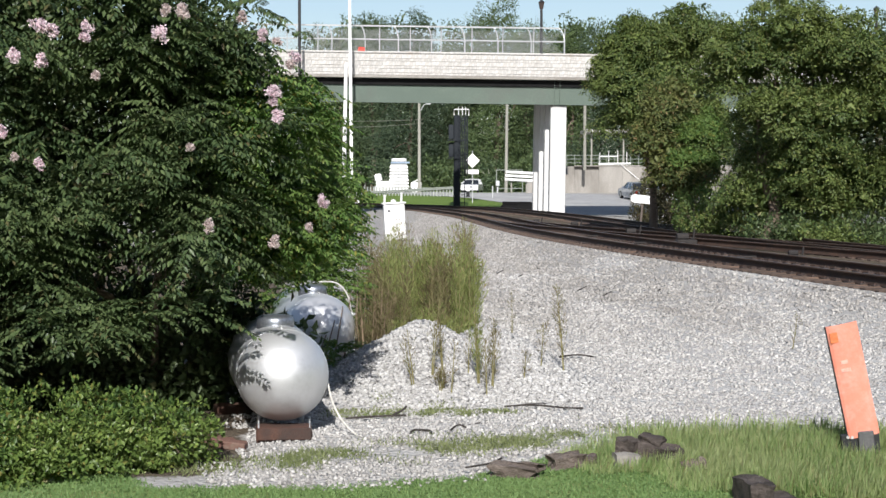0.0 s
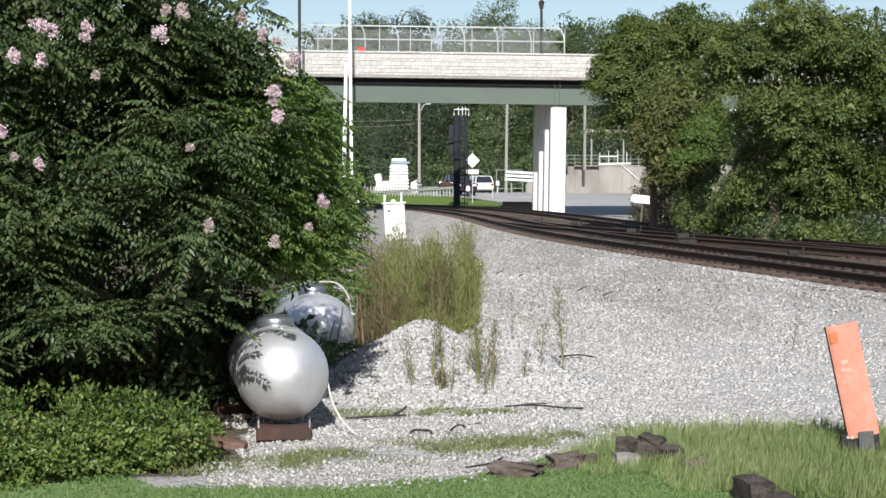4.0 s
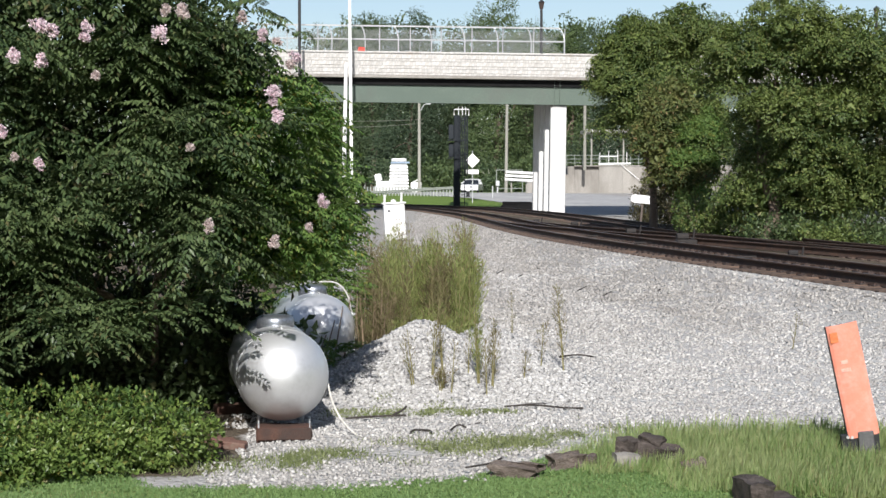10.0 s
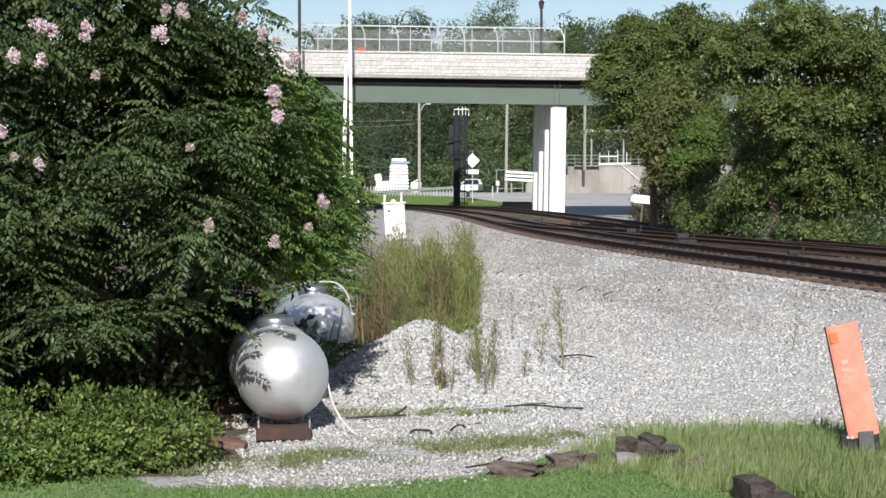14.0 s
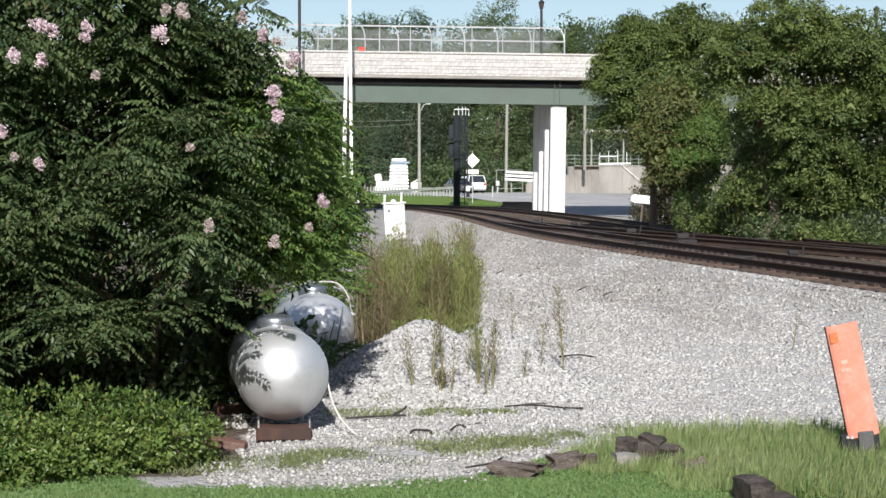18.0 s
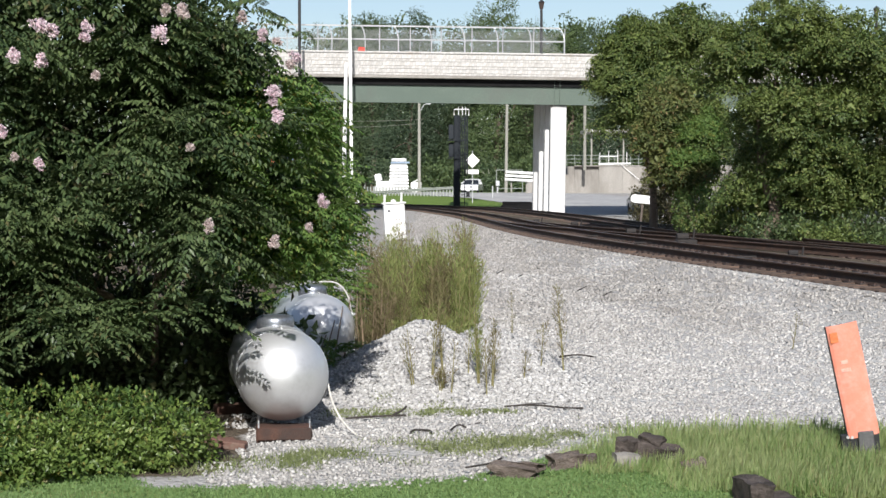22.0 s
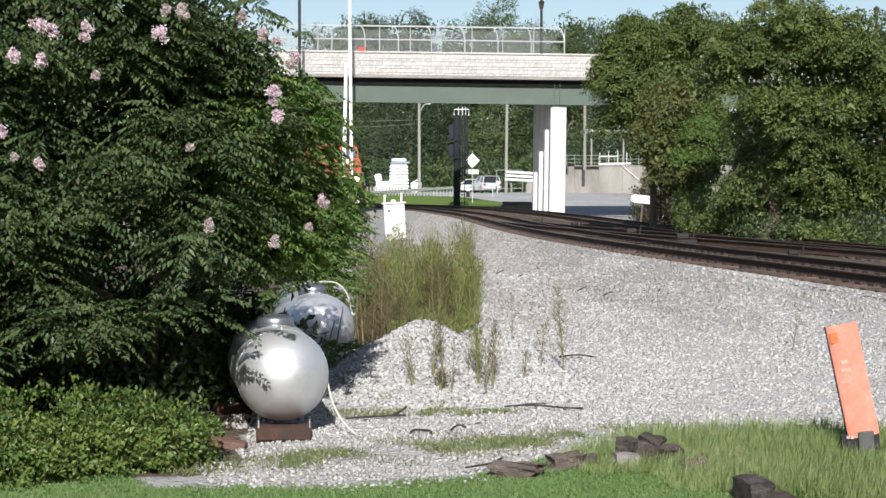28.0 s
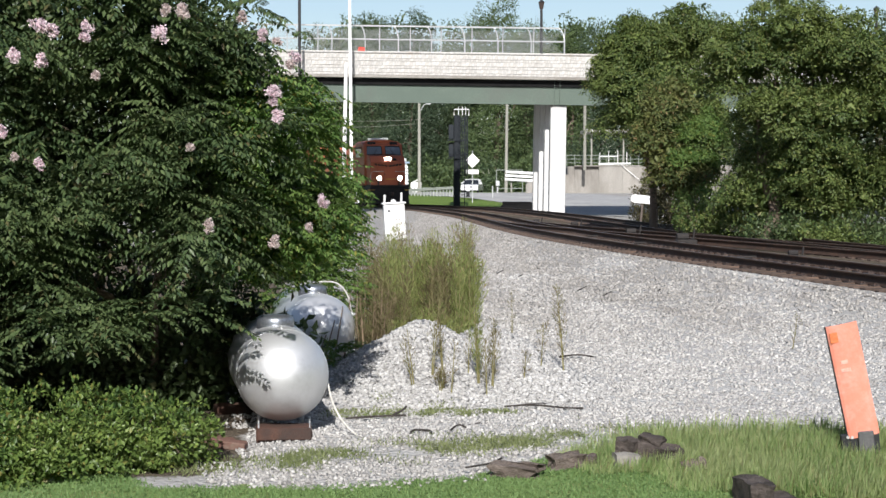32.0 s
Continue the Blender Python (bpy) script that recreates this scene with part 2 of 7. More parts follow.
def stone_material(name, cols, patch=1.0):
    m, nt, b = node_mat(name)
    geo = nt.nodes.new("ShaderNodeNewGeometry")
    rp = nt.nodes.new("ShaderNodeValToRGB")
    e = rp.color_ramp.elements
    e[0].color, e[1].color = (*cols[0], 1), (*cols[-1], 1)
    for i, c in enumerate(cols[1:-1]):
        k = e.new((i + 1) / (len(cols) - 1))
        k.color = (*c, 1)
    nt.links.new(geo.outputs["Random Per Island"], rp.inputs[0])
    n = noise_out(nt, geo.outputs["Position"], 60.0, 4.0)
    c = mixed(nt, ramp(nt, n, 0.35, 0.7), rp.outputs[0], tuple(x * 0.8 for x in cols[1]))
    sc = add(nt, "ShaderNodeMapping", Scale=(1.0, 0.35, 1.0))
    nt.links.new(geo.outputs["Position"], sc.inputs[0])
    c = mixed(nt, ramp(nt, noise_out(nt, sc.outputs[0], 0.8, 5.0, 0.6), 0.54, 0.72), c, tuple(x * patch for x in cols[0]))
    if patch == 1.0:
        c = mixed(nt, weathering(nt, geo.outputs["Position"]), c, (0.75, 0.735, 0.715), "MULTIPLY")
    nt.links.new(c, b.inputs["Base Color"])
    b.inputs["Roughness"].default_value = 0.92
    b.inputs["Specular IOR Level"].default_value = 0.2
    return m


M_GROUND = ground_material()
M_STONE = stone_material("crushed_stone", ((0.29, 0.282, 0.27), (0.42, 0.41, 0.395), (0.51, 0.50, 0.485), (0.69, 0.68, 0.66)))
M_PILE = stone_material("fresh_crushed_stone", ((0.28, 0.275, 0.27), (0.41, 0.405, 0.395), (0.49, 0.485, 0.48), (0.64, 0.635, 0.625)), 1.1)
M_ASPHALT = surface("worn_grey_asphalt", (0.40, 0.40, 0.40), (0.47, 0.47, 0.465), 0.25, 12, 0.9, bump=0.2, dirt=(0.54, 0.53, 0.51), dirt_amount=0.35)
M_TIE = surface("rust_stained_timber", (0.07, 0.053, 0.043), (0.115, 0.08, 0.06), 3, 30, 0.9, bump=0.5, stretch=(1, 6, 6), dirt=(0.15, 0.095, 0.07), dirt_amount=0.5, rand=0.25)
M_RAIL = surface("rusty_rail_steel", (0.055, 0.035, 0.026), (0.10, 0.055, 0.035), 4, 40, 0.75, metal=0.2, bump=0.2)
M_RAIL_TOP = surface("polished_rail_head", (0.30, 0.28, 0.27), (0.20, 0.17, 0.15), 6, 50, 0.4, metal=0.8, bump=0.05)
M_IRON = surface("dark_rusty_iron", (0.06, 0.048, 0.045), (0.10, 0.06, 0.045), 8, 60, 0.7, metal=0.3, bump=0.3)
M_CONCRETE = surface("weathered_concrete", (0.31, 0.295, 0.27), (0.39, 0.37, 0.34), 0.5, 25, 0.9, bump=0.25, dirt=(0.20, 0.185, 0.165), dirt_amount=0.5, stretch=(1, 1, 0.3))
M_WHITE_CONCRETE = surface("white_painted_concrete", (0.68, 0.68, 0.67), (0.64, 0.64, 0.63), 0.8, 20, 0.85, bump=0.1, rand=0.03, grain=0.94)
M_PARAPET = surface("stone_pattern_concrete", (0.52, 0.51, 0.49), (0.60, 0.595, 0.58), 0.9, 9, 0.9, bump=0.3, stretch=(1, 1, 0.35), dirt=(0.40, 0.36, 0.31), dirt_amount=0.4, rand=0.09)
# black for the shade band under the bridge deck, and for the tie pile
M_MATT_BLACK = surface("matt_black_shade_and_ties", (0.012, 0.012, 0.013), (0.02, 0.02, 0.02), 2, 30, 0.95, bump=0.05, spec=0.05)
# black steel with the haze of distance put into its colour
M_SIGNAL = surface("black_steel_with_haze_tint", (0.032, 0.038, 0.045), (0.045, 0.05, 0.056), 3, 40, 0.85, bump=0.05, spec=0.1)
M_GIRDER = surface("green_painted_steel", (0.08, 0.11, 0.09), (0.098, 0.132, 0.107), 0.35, 12, 0.6, bump=0.05, dirt=(0.085, 0.10, 0.085), dirt_amount=0.35, grain=0.94)
M_GALV = surface("galvanised_steel", (0.52, 0.54, 0.55), (0.60, 0.61, 0.61), 6, 60, 0.5, metal=0.35, bump=0.05)
M_WIRE = surface("fence_wire", (0.30, 0.32, 0.32), (0.36, 0.37, 0.37), 6, 60, 0.6, metal=0.3, bump=0)
M_WHITE = surface("white_paint", (0.82, 0.82, 0.81), (0.76, 0.76, 0.74), 2, 30, 0.45, bump=0.03, rand=0.03, grain=0.94)
M_BLACK = surface("black_paint", (0.018, 0.019, 0.021), (0.028, 0.028, 0.03), 3, 40, 0.5, bump=0.05, grain=0.94)
M_SILVER = surface("silver_tank_paint", (0.74, 0.75, 0.76), (0.70, 0.71, 0.725), 2, 9, 0.44, metal=0.65, bump=0.0, dirt=(0.52, 0.52, 0.52), dirt_amount=0.2, rand=0.02, grain=0.94)
M_ORANGE_PLASTIC = surface("faded_orange_plastic", (0.78, 0.27, 0.19), (0.78, 0.33, 0.26), 5, 30, 0.5, bump=0.04, dirt=(0.80, 0.42, 0.35), dirt_amount=0.4, grain=0.94)
M_BARK = surface("grey_brown_bark", (0.16, 0.12, 0.09), (0.24, 0.19, 0.15), 5, 30, 0.95, bump=0.7, stretch=(3, 3, 0.6))
M_POLE = surface("weathered_pole_timber", (0.27, 0.265, 0.23), (0.36, 0.355, 0.31), 2, 30, 0.9, bump=0.4, stretch=(4, 4, 0.3))
M_OLD_WOOD = surface("weathered_grey_timber", (0.15, 0.12, 0.10), (0.26, 0.22, 0.19), 7, 45, 0.95, bump=0.8, stretch=(1, 5, 5), depth=0.02, dirt=(0.07, 0.05, 0.04), dirt_amount=0.4, rand=0.2)
M_RUST = surface("rusty_steel_saddle", (0.10, 0.05, 0.035), (0.07, 0.04, 0.032), 7, 60, 0.85, metal=0.1, bump=0.4, dirt=(0.05, 0.035, 0.03), dirt_amount=0.4)

L_MYRTLE = leaf_mat("myrtle_and_shaded_shrub_leaf", (0.031, 0.055, 0.024), (0.056, 0.09, 0.036), (0.112, 0.152, 0.062), 0.24, 0.42, odd=(0.09, 0.075, 0.035), odd_share=0.015)
# bright yellow-green leaf for shrubs and one side of the myrtle
L_BRIGHT = leaf_mat("bright_shrub_leaf", (0.052, 0.115, 0.03), (0.10, 0.18, 0.046), (0.19, 0.275, 0.085), 0.4, 0.5, odd=(0.24, 0.23, 0.06), odd_share=0.04)
L_HEDGE = leaf_mat("hedge_leaf", (0.03, 0.064, 0.02), (0.072, 0.13, 0.032), (0.18, 0.25, 0.065), 0.28, 0.36, odd=(0.20, 0.17, 0.05), odd_share=0.03)
L_TREE = leaf_mat("broadleaf_tree_leaf", (0.042, 0.074, 0.025), (0.082, 0.126, 0.038), (0.17, 0.215, 0.062), 0.28, 0.5, odd=(0.16, 0.16, 0.06), odd_share=0.04, patch=0.5)
L_TURNING = leaf_mat("turning_tree_leaf", (0.045, 0.07, 0.026), (0.095, 0.13, 0.04), (0.17, 0.18, 0.06), 0.25, 0.55, odd=(0.20, 0.13, 0.06), odd_share=0.04, patch=0.7)
L_FAR = leaf_mat("far_wood_leaf", (0.05, 0.082, 0.045), (0.075, 0.115, 0.058), (0.115, 0.155, 0.078), 0.3, 0.6)
L_FAR3 = leaf_mat("far_wood_leaf_cool", (0.034, 0.06, 0.038), (0.055, 0.085, 0.05), (0.085, 0.12, 0.066), 0.25, 0.6)
L_FAR2 = leaf_mat("far_wood_leaf_warm", (0.055, 0.09, 0.042), (0.085, 0.13, 0.052), (0.13, 0.175, 0.07), 0.3, 0.6)
L_WEED = leaf_mat("feathery_weed_leaf", (0.135, 0.175, 0.055), (0.215, 0.26, 0.085), (0.35, 0.38, 0.15), 0.4, 0.6, odd=(0.26, 0.20, 0.10), odd_share=0.1)
L_BRAMBLE = leaf_mat("brown_bramble_leaf", (0.035, 0.04, 0.02), (0.06, 0.055, 0.03), (0.10, 0.09, 0.04), 0.2, 0.7)
L_DRY = leaf_mat("dry_weed_leaf", (0.12, 0.095, 0.05), (0.18, 0.145, 0.08), (0.15, 0.16, 0.06), 0.3, 0.7)
L_GRASS = leaf_mat("tall_grass_blade", (0.19, 0.29, 0.10), (0.31, 0.42, 0.17), (0.47, 0.52, 0.27), 0.5, 0.5, odd=(0.34, 0.32, 0.16), odd_share=0.08)
L_LAWN = leaf_mat("lawn_blade", (0.115, 0.195, 0.07), (0.145, 0.24, 0.085), (0.185, 0.28, 0.105), 0.3, 0.6)
L_PETAL = leaf_mat("pink_crape_petal", (0.58, 0.43, 0.49), (0.70, 0.56, 0.61), (0.82, 0.71, 0.74), 0.3, 0.6)
L_PALE = leaf_mat("faded_pink_petal", (0.42, 0.33, 0.32), (0.55, 0.45, 0.44), (0.70, 0.62, 0.60), 0.3, 0.6)

# ---------------------------------------------------------------- ground
def build_ground():
    ys = np.concatenate([np.linspace(-60, 8, 12), np.arange(8.4, 20, 0.12), np.geomspace(20.2, 200, 190), np.geomspace(210, 3500, 22)])
    us = np.sinh(np.linspace(-3.2, 3.2, 221)) / np.sinh(3.2)
    X = np.stack([us * (26 + 1.35 * max(y, 0)) + 2.0 for y in ys])
    Y = np.repeat(ys[:, None], len(us), 1)
    Z = ground_z(X, Y)
    nr, nc = X.shape
    i = np.arange(nr * nc).reshape(nr, nc)
    F = np.stack([i[:-1, :-1], i[:-1, 1:], i[1:, 1:], i[1:, :-1]], -1).reshape(-1, 4)
    ob = arrays("ground", np.stack([X, Y, Z], -1).reshape(-1, 3), F, M_GROUND, smooth=True)
    tagged(ob, "pale grey crushed-stone ground with a lawn in front", "ground", kind="structure")
    lawn = np.clip(0.5 + (lawn_edge(X) - Y) * 0.5, 0, 1)
    strip = np.exp(-((Y - (11.2 + 0.55 * (X + 1.2) + 0.25)) / 0.28) ** 2) * (X > -1.3) * (X < 1.6) * 0.32
    foot = np.exp(-((Y - 14.05 - 0.1 * X) / 0.25) ** 2) * (X > -0.9) * (X < 0.9) * 0.2
    lawn = np.maximum(np.maximum(lawn, strip), foot)
    far = np.clip((Y - 130) / 4 + 0.5, 0, 1) * np.clip((6.0 - X) + np.maximum(Y - 188, 0), 0, 1)
    under = np.clip((X - side_x(Y) - 4.0) / 3 + 0.5, 0, 1) * ((Y < 66) | (X > 0.145 * Y)) * (Y < 112) * (Y > 25)
    soil = np.clip(0.5 + (-1.35 - X - (Y - 11.5) * 0.08) * 0.6, 0, 1) * np.clip((60 - Y) / 20, 0, 1) * np.clip((Y - 10.2), 0, 1)
    bed = np.clip((X - track_x(Y) + 1.5) * 3, 0, 1) * np.clip((side_x(Y) + 1.6 - X) * 3, 0, 1) * (Y < 125)
    soil = np.maximum(np.maximum(soil, bed * 0.8), under)
    col = ob.data.color_attributes.new("zone", "FLOAT_COLOR", "POINT")
    col.data.foreach_set("color", np.stack([lawn, far, soil, np.ones_like(lawn)], -1).astype(np.float32).ravel())
    return ob


build_ground()


def lane(points):
    p = np.array(points, float)
    for _ in range(3):
        q = np.empty((2 * len(p) - 2, 2))
        q[0::2], q[1::2] = 0.75 * p[:-1] + 0.25 * p[1:], 0.25 * p[:-1] + 0.75 * p[1:]
        p = np.vstack([p[:1], q, p[-1:]])
    return p


LANE_OUT = lane(((56, 100), (26, 125), (18.5, 137), (13.9, 147), (7.4, 165), (-2.9, 185), (-11, 198), (-17, 215), (-22, 250)))
LANE_IN = lane(((-26, 250), (-17, 195), (-9, 172), (-2, 160), (6.0, 145), (11.2, 127.5), (15.2, 115), (19.5, 100), (26, 80)))
LANE_MID = lane(((-24, 250), (-17, 205), (-8, 180), (3.9, 158), (12.2, 137), (17, 122), (23, 105), (30, 85)))


def build_road():
    """The road beyond the tracks, draped on the ground."""
    n = 90
    def even(l):
        s = np.r_[0, np.cumsum(np.hypot(*np.diff(l, axis=0).T))]
        u = np.linspace(0, s[-1], n)
        return np.stack([np.interp(u, s, l[:, 0]), np.interp(u, s, l[:, 1])], 1)
    a, b = even(LANE_IN), even(LANE_OUT[::-1])
    d = unit(b - a)
    a, b = a - d * 2.4, b + d * 3.4
    rows = [a + (b - a) * k for k in np.linspace(0, 1, 9)]
    P = np.stack(rows, 1)
    Z = ground_z(P[..., 0], P[..., 1]) + 0.03
    i = np.arange(n * 9).reshape(n, 9)
    F = np.stack([i[:-1, :-1], i[1:, :-1], i[1:, 1:], i[:-1, 1:]], -1).reshape(-1, 4)
    ob = arrays("road", np.concatenate([P, Z[..., None]], -1).reshape(-1, 3), F, M_ASPHALT, smooth=True)
    tagged(ob, "pale worn asphalt road beyond the railway tracks", "road", kind="structure")


build_road()


def block_low_sky():
    """Plain dark belt, unseen, added behind and beside the viewer to block low sky."""
    line = lane(((-46, 95), (-44, 40), (-42, -10), (-30, -34), (0, -40), (30, -36), (46, -14), (50, 12), (52, 40)))
    n, k = len(line), 12
    way = unit(np.gradient(line, axis=0))
    out = np.stack([way[:, 1], -way[:, 0]], 1)
    t = np.arange(n)[:, None]
    u = np.linspace(0, 1, k)[None]
    top = 12.5 + 2.2 * np.sin(t * 0.9) + 1.3 * np.sin(t * 2.3 + 1)
    bulge = 1.6 * np.sin(t * 1.7 + u * 7) * np.sin(u * 9 + t * 0.6) + 3.0 * u * u
    X, Y, Z = line[:, :1] + out[:, :1] * bulge, line[:, 1:] + out[:, 1:] * bulge, -0.3 + u * top
    i = np.arange(n * k).reshape(n, k)
    F = np.stack([i[:-1, :-1], i[1:, :-1], i[1:, 1:], i[:-1, 1:]], -1).reshape(-1, 4)
    ob = arrays("backdrop", np.stack([X, Y, Z], -1).reshape(-1, 3), F, M_BELT, smooth=True)
    tagged(ob, "plain dark green belt added out of view to block low sky light", "woods", kind="structure")


M_BELT = surface("dark_blocking_belt", (0.03, 0.05, 0.02), (0.06, 0.085, 0.03), 0.5, 3.0, 0.95, bump=0.6, depth=0.3, spec=0.1)
block_low_sky()


def scatter_stones(name, P, size, mat, label):
    """Angular stones, each a jittered octahedron pressed into the ground."""
    n = len(P)
    o = np.array([(1, 0, 0), (-1, 0, 0), (0, 1, 0), (0, -1, 0), (0, 0, 1), (0, 0, -1)], float)
    V = o[None] * rng.uniform(0.55, 1.15, (n, 6, 1)) + rng.normal(0, 0.16, (n, 6, 3))
    q = rng.normal(size=(n, 4))
    q /= np.linalg.norm(q, axis=1, keepdims=True)
    w, x, y, z = q.T
    R = np.stack([1 - 2 * (y * y + z * z), 2 * (x * y - z * w), 2 * (x * z + y * w), 2 * (x * y + z * w), 1 - 2 * (x * x + z * z), 2 * (y * z - x * w),
                  2 * (x * z - y * w), 2 * (y * z + x * w), 1 - 2 * (x * x + y * y)], 1).reshape(n, 3, 3)
    V = np.einsum("nij,nkj->nki", R, V) * size[:, None, None] * np.array([1, 1, 0.8])
    V += P[:, None]
    f = np.array([(0, 2, 4), (2, 1, 4), (1, 3, 4), (3, 0, 4), (2, 0, 5), (1, 2, 5), (3, 1, 5), (0, 3, 5)])
    F = (np.arange(n)[:, None, None] * 6 + f[None]).reshape(-1, 3)
    return tagged(arrays(name, V.reshape(-1, 3), F, mat), label, "gravel", kind="stuff")


def build_gravel():
    y = 10.5 * (108 / 10.5) ** rng.uniform(0, 1, 140000)
    x = rng.uniform(-0.36, 0.30, len(y)) * y
    x = np.where(rng.uniform(size=len(y)) < 0.2, rng.uniform(-1.5, 2.5, len(y)), x)
    edge = lawn_edge(x) + rng.normal(0, 0.15, len(y))
    keep = (y > edge) & (x < track_x(y) - 1.5) & (x > np.where(y < 13.2, -1.5 + 0.25 * (y < 12.1) * (12.1 - y) - 0.35 * (y < 11.5), -1.75)) & (pile_z(x, y) < 0.02)
    strip = np.abs(y - (11.2 + 0.55 * (x + 1.2) + 0.25)) < 0.25
    keep &= ~(strip & (x > -1.2) & (x < 1.6) & (rng.uniform(size=len(y)) < 0.8))
    x, y = x[keep], y[keep]
    s = rng.uniform(0.012, 0.03, len(x)) * np.clip(y / 16, 0.9, 2.0)
    scatter_stones("gravel", np.stack([x, y, ground_z(x, y) + 0.2 * s], 1), s, M_STONE, "loose pale grey railway gravel")
    n = 42000
    x, y = rng.uniform(-1.4, 1.7, n), rng.uniform(14.0, 17.6, n)
    keep = pile_z(x, y) > 0.015
    x, y = x[keep], y[keep]
    s = rng.uniform(0.010, 0.028, len(x)) * rng.choice([1, 1, 1, 1.5], len(x))
    scatter_stones("gravel_pile", np.stack([x, y, ground_z(x, y) + 0.25 * s], 1), s, M_PILE, "heap of whitish crushed stone with weeds on it")


build_gravel()


# ---------------------------------------------------------------- railway
def rail_mesh(xs, ys, name, parent):
    """A rail of real section swept along a line."""
    prof = [(-0.07, 0), (0.07, 0), (0.07, 0.012), (0.012, 0.035), (0.012, 0.125), (0.036, 0.14), (0.036, 0.168), (0.026, 0.175), (-0.026, 0.175),
            (-0.036, 0.168), (-0.036, 0.14), (-0.012, 0.125), (-0.012, 0.035), (-0.07, 0.012)]
    P = np.stack([xs, ys], 1)
    T = unit(np.gradient(P, axis=0))
    Nn = np.stack([T[:, 1], -T[:, 0]], 1)
    k, n = len(prof), len(P)
    V = np.stack([np.concatenate([P + Nn * o, np.full((n, 1), TIE_TOP + h - 0.005)], 1) for o, h in prof], 1)
    i = np.arange(n * k).reshape(n, k)
    j = np.roll(i, -1, 1)
    F = np.stack([i[:-1], j[:-1], j[1:], i[1:]], -1).reshape(-1, 4)
    ob = arrays(name, V.reshape(-1, 3), F, M_RAIL, parent)
    ob.data.materials.append(M_RAIL_TOP)
    mi = np.zeros((n - 1, k), np.int32)
    mi[:, 7] = 1
    ob.data.polygons.foreach_set("material_index", mi.ravel())
    return ob


def tie_mesh(length):
    bm = bmesh.new()
    box(bm, (0, 0, -0.09), (length, 0.23, 0.18), bevel=0.012)
    me = bpy.data.meshes.new("tie")
    bm.to_mesh(me)
    bm.free()
    me.materials.append(M_TIE)
    return me


def plate_mesh():
    bm = bmesh.new()
    box(bm, (0, 0, 0.008), (0.36, 0.19, 0.016))
    for sx in (-1, 1):
        for sy in (-1, 1):
            box(bm, (sx * 0.1, sy * 0.06, 0.025), (0.03, 0.025, 0.03))
    me = bpy.data.meshes.new("tie_plate")
    bm.to_mesh(me)
    bm.free()
    me.materials.append(M_IRON)
    return me


TIE, TIE_LONG, PLATE = tie_mesh(2.6), tie_mesh(6.6), plate_mesh()


def build_track(centre, name, label, y0, y1, long_from=0, long_to=0):
    tr = thing(name, label=label, category="railway track", kind="structure")
    ys = np.linspace(y0, y1, 140)
    xs = centre(ys)
    T = unit(np.gradient(np.stack([xs, ys], 1), axis=0))
    for s in (-1, 1):
        rail_mesh(xs + T[:, 1] * 0.753 * s, ys - T[:, 0] * 0.753 * s, "rail", tr)
    y = y0 + 0.3
    while y < min(y1, 118):
        slope = float(centre(y + 0.5) - centre(y - 0.5))
        ang = -math.degrees(math.atan(slope))
        ob = put("tie", TIE, None, tr, (float(centre(y)), y, TIE_TOP + rng.normal(0, 0.006)), (0, 0, ang + rng.normal(0, 0.5)))
        if y < 75:
            for s in (-1, 1):
                put("tie_plate", PLATE, None, ob, (0.753 * s, 0, 0.002))
        y += 0.52 + rng.normal(0, 0.015)
    return tr


build_track(track_x, "near_track", "rusty near railway track on stained wooden ties", 16, 245)
build_track(side_x, "second_track", "rusty second railway track beside the near one", 16, 150)


def crossover():
    """Rails that lead from the second track over to the near one."""
    tr = thing("crossover_track", label="rusty crossover rails between the two tracks", category="railway track", kind="structure")
    ys = np.linspace(26, 82, 60)
    u = np.clip((ys - 30) / 46, 0, 1)
    s = u * u * (3 - 2 * u)
    xs = side_x(ys) * (1 - s) + track_x(ys) * s
    for o in (-0.753, 0.753):
        rail_mesh(xs + o, ys, "rail", tr)
    return tr


crossover()


# ---------------------------------------------------------------- foliage builders
def crown_arrays(lobes, clumps, per, leaf, spread, up=0.45, droop=0.0, aspect=0.5, shell=(0.72, 1.02), flat=0.6):
    """Leaves gathered in clumps near the skin of several lobes (centre, radii)."""
    vol = np.array([r[0] * r[1] + r[1] * r[2] + r[0] * r[2] for _, r in lobes])
    pick = rng.choice(len(lobes), clumps, p=vol / vol.sum())
    C = np.array([c for c, _ in lobes], float)[pick]
    R = np.array([r for _, r in lobes], float)[pick]
    d = ball_points(clumps)
    k = rng.uniform(*shell, (clumps, 1)) * (1 + 0.10 * np.sin(d[:, :1] * 7 + pick[:, None]) + 0.08 * np.sin(d[:, 2:] * 9 + d[:, 1:2] * 5))
    centre = C + d * R * k
    out = unit(d / R)
    n = clumps * per
    cc, oo = np.repeat(centre, per, 0), np.repeat(out, per, 0)
    jit = rng.normal(size=(n, 3)) * spread
    jit[:, 2] *= flat
    jit -= oo * (jit[:, :1] ** 2 + jit[:, 1:2] ** 2) / (spread * 4)
    P = cc + jit
    D = unit(oo * 0.7 + rng.normal(size=(n, 3)) * 0.6 + np.array([0, 0, -droop]))
    N = unit(oo * 1.1 + rng.normal(size=(n, 3)) * 0.38 + np.array([0, 0, up]))
    L = leaf * rng.uniform(0.7, 1.3, n)
    return leaf_arrays(P, D, N, L, L * aspect)


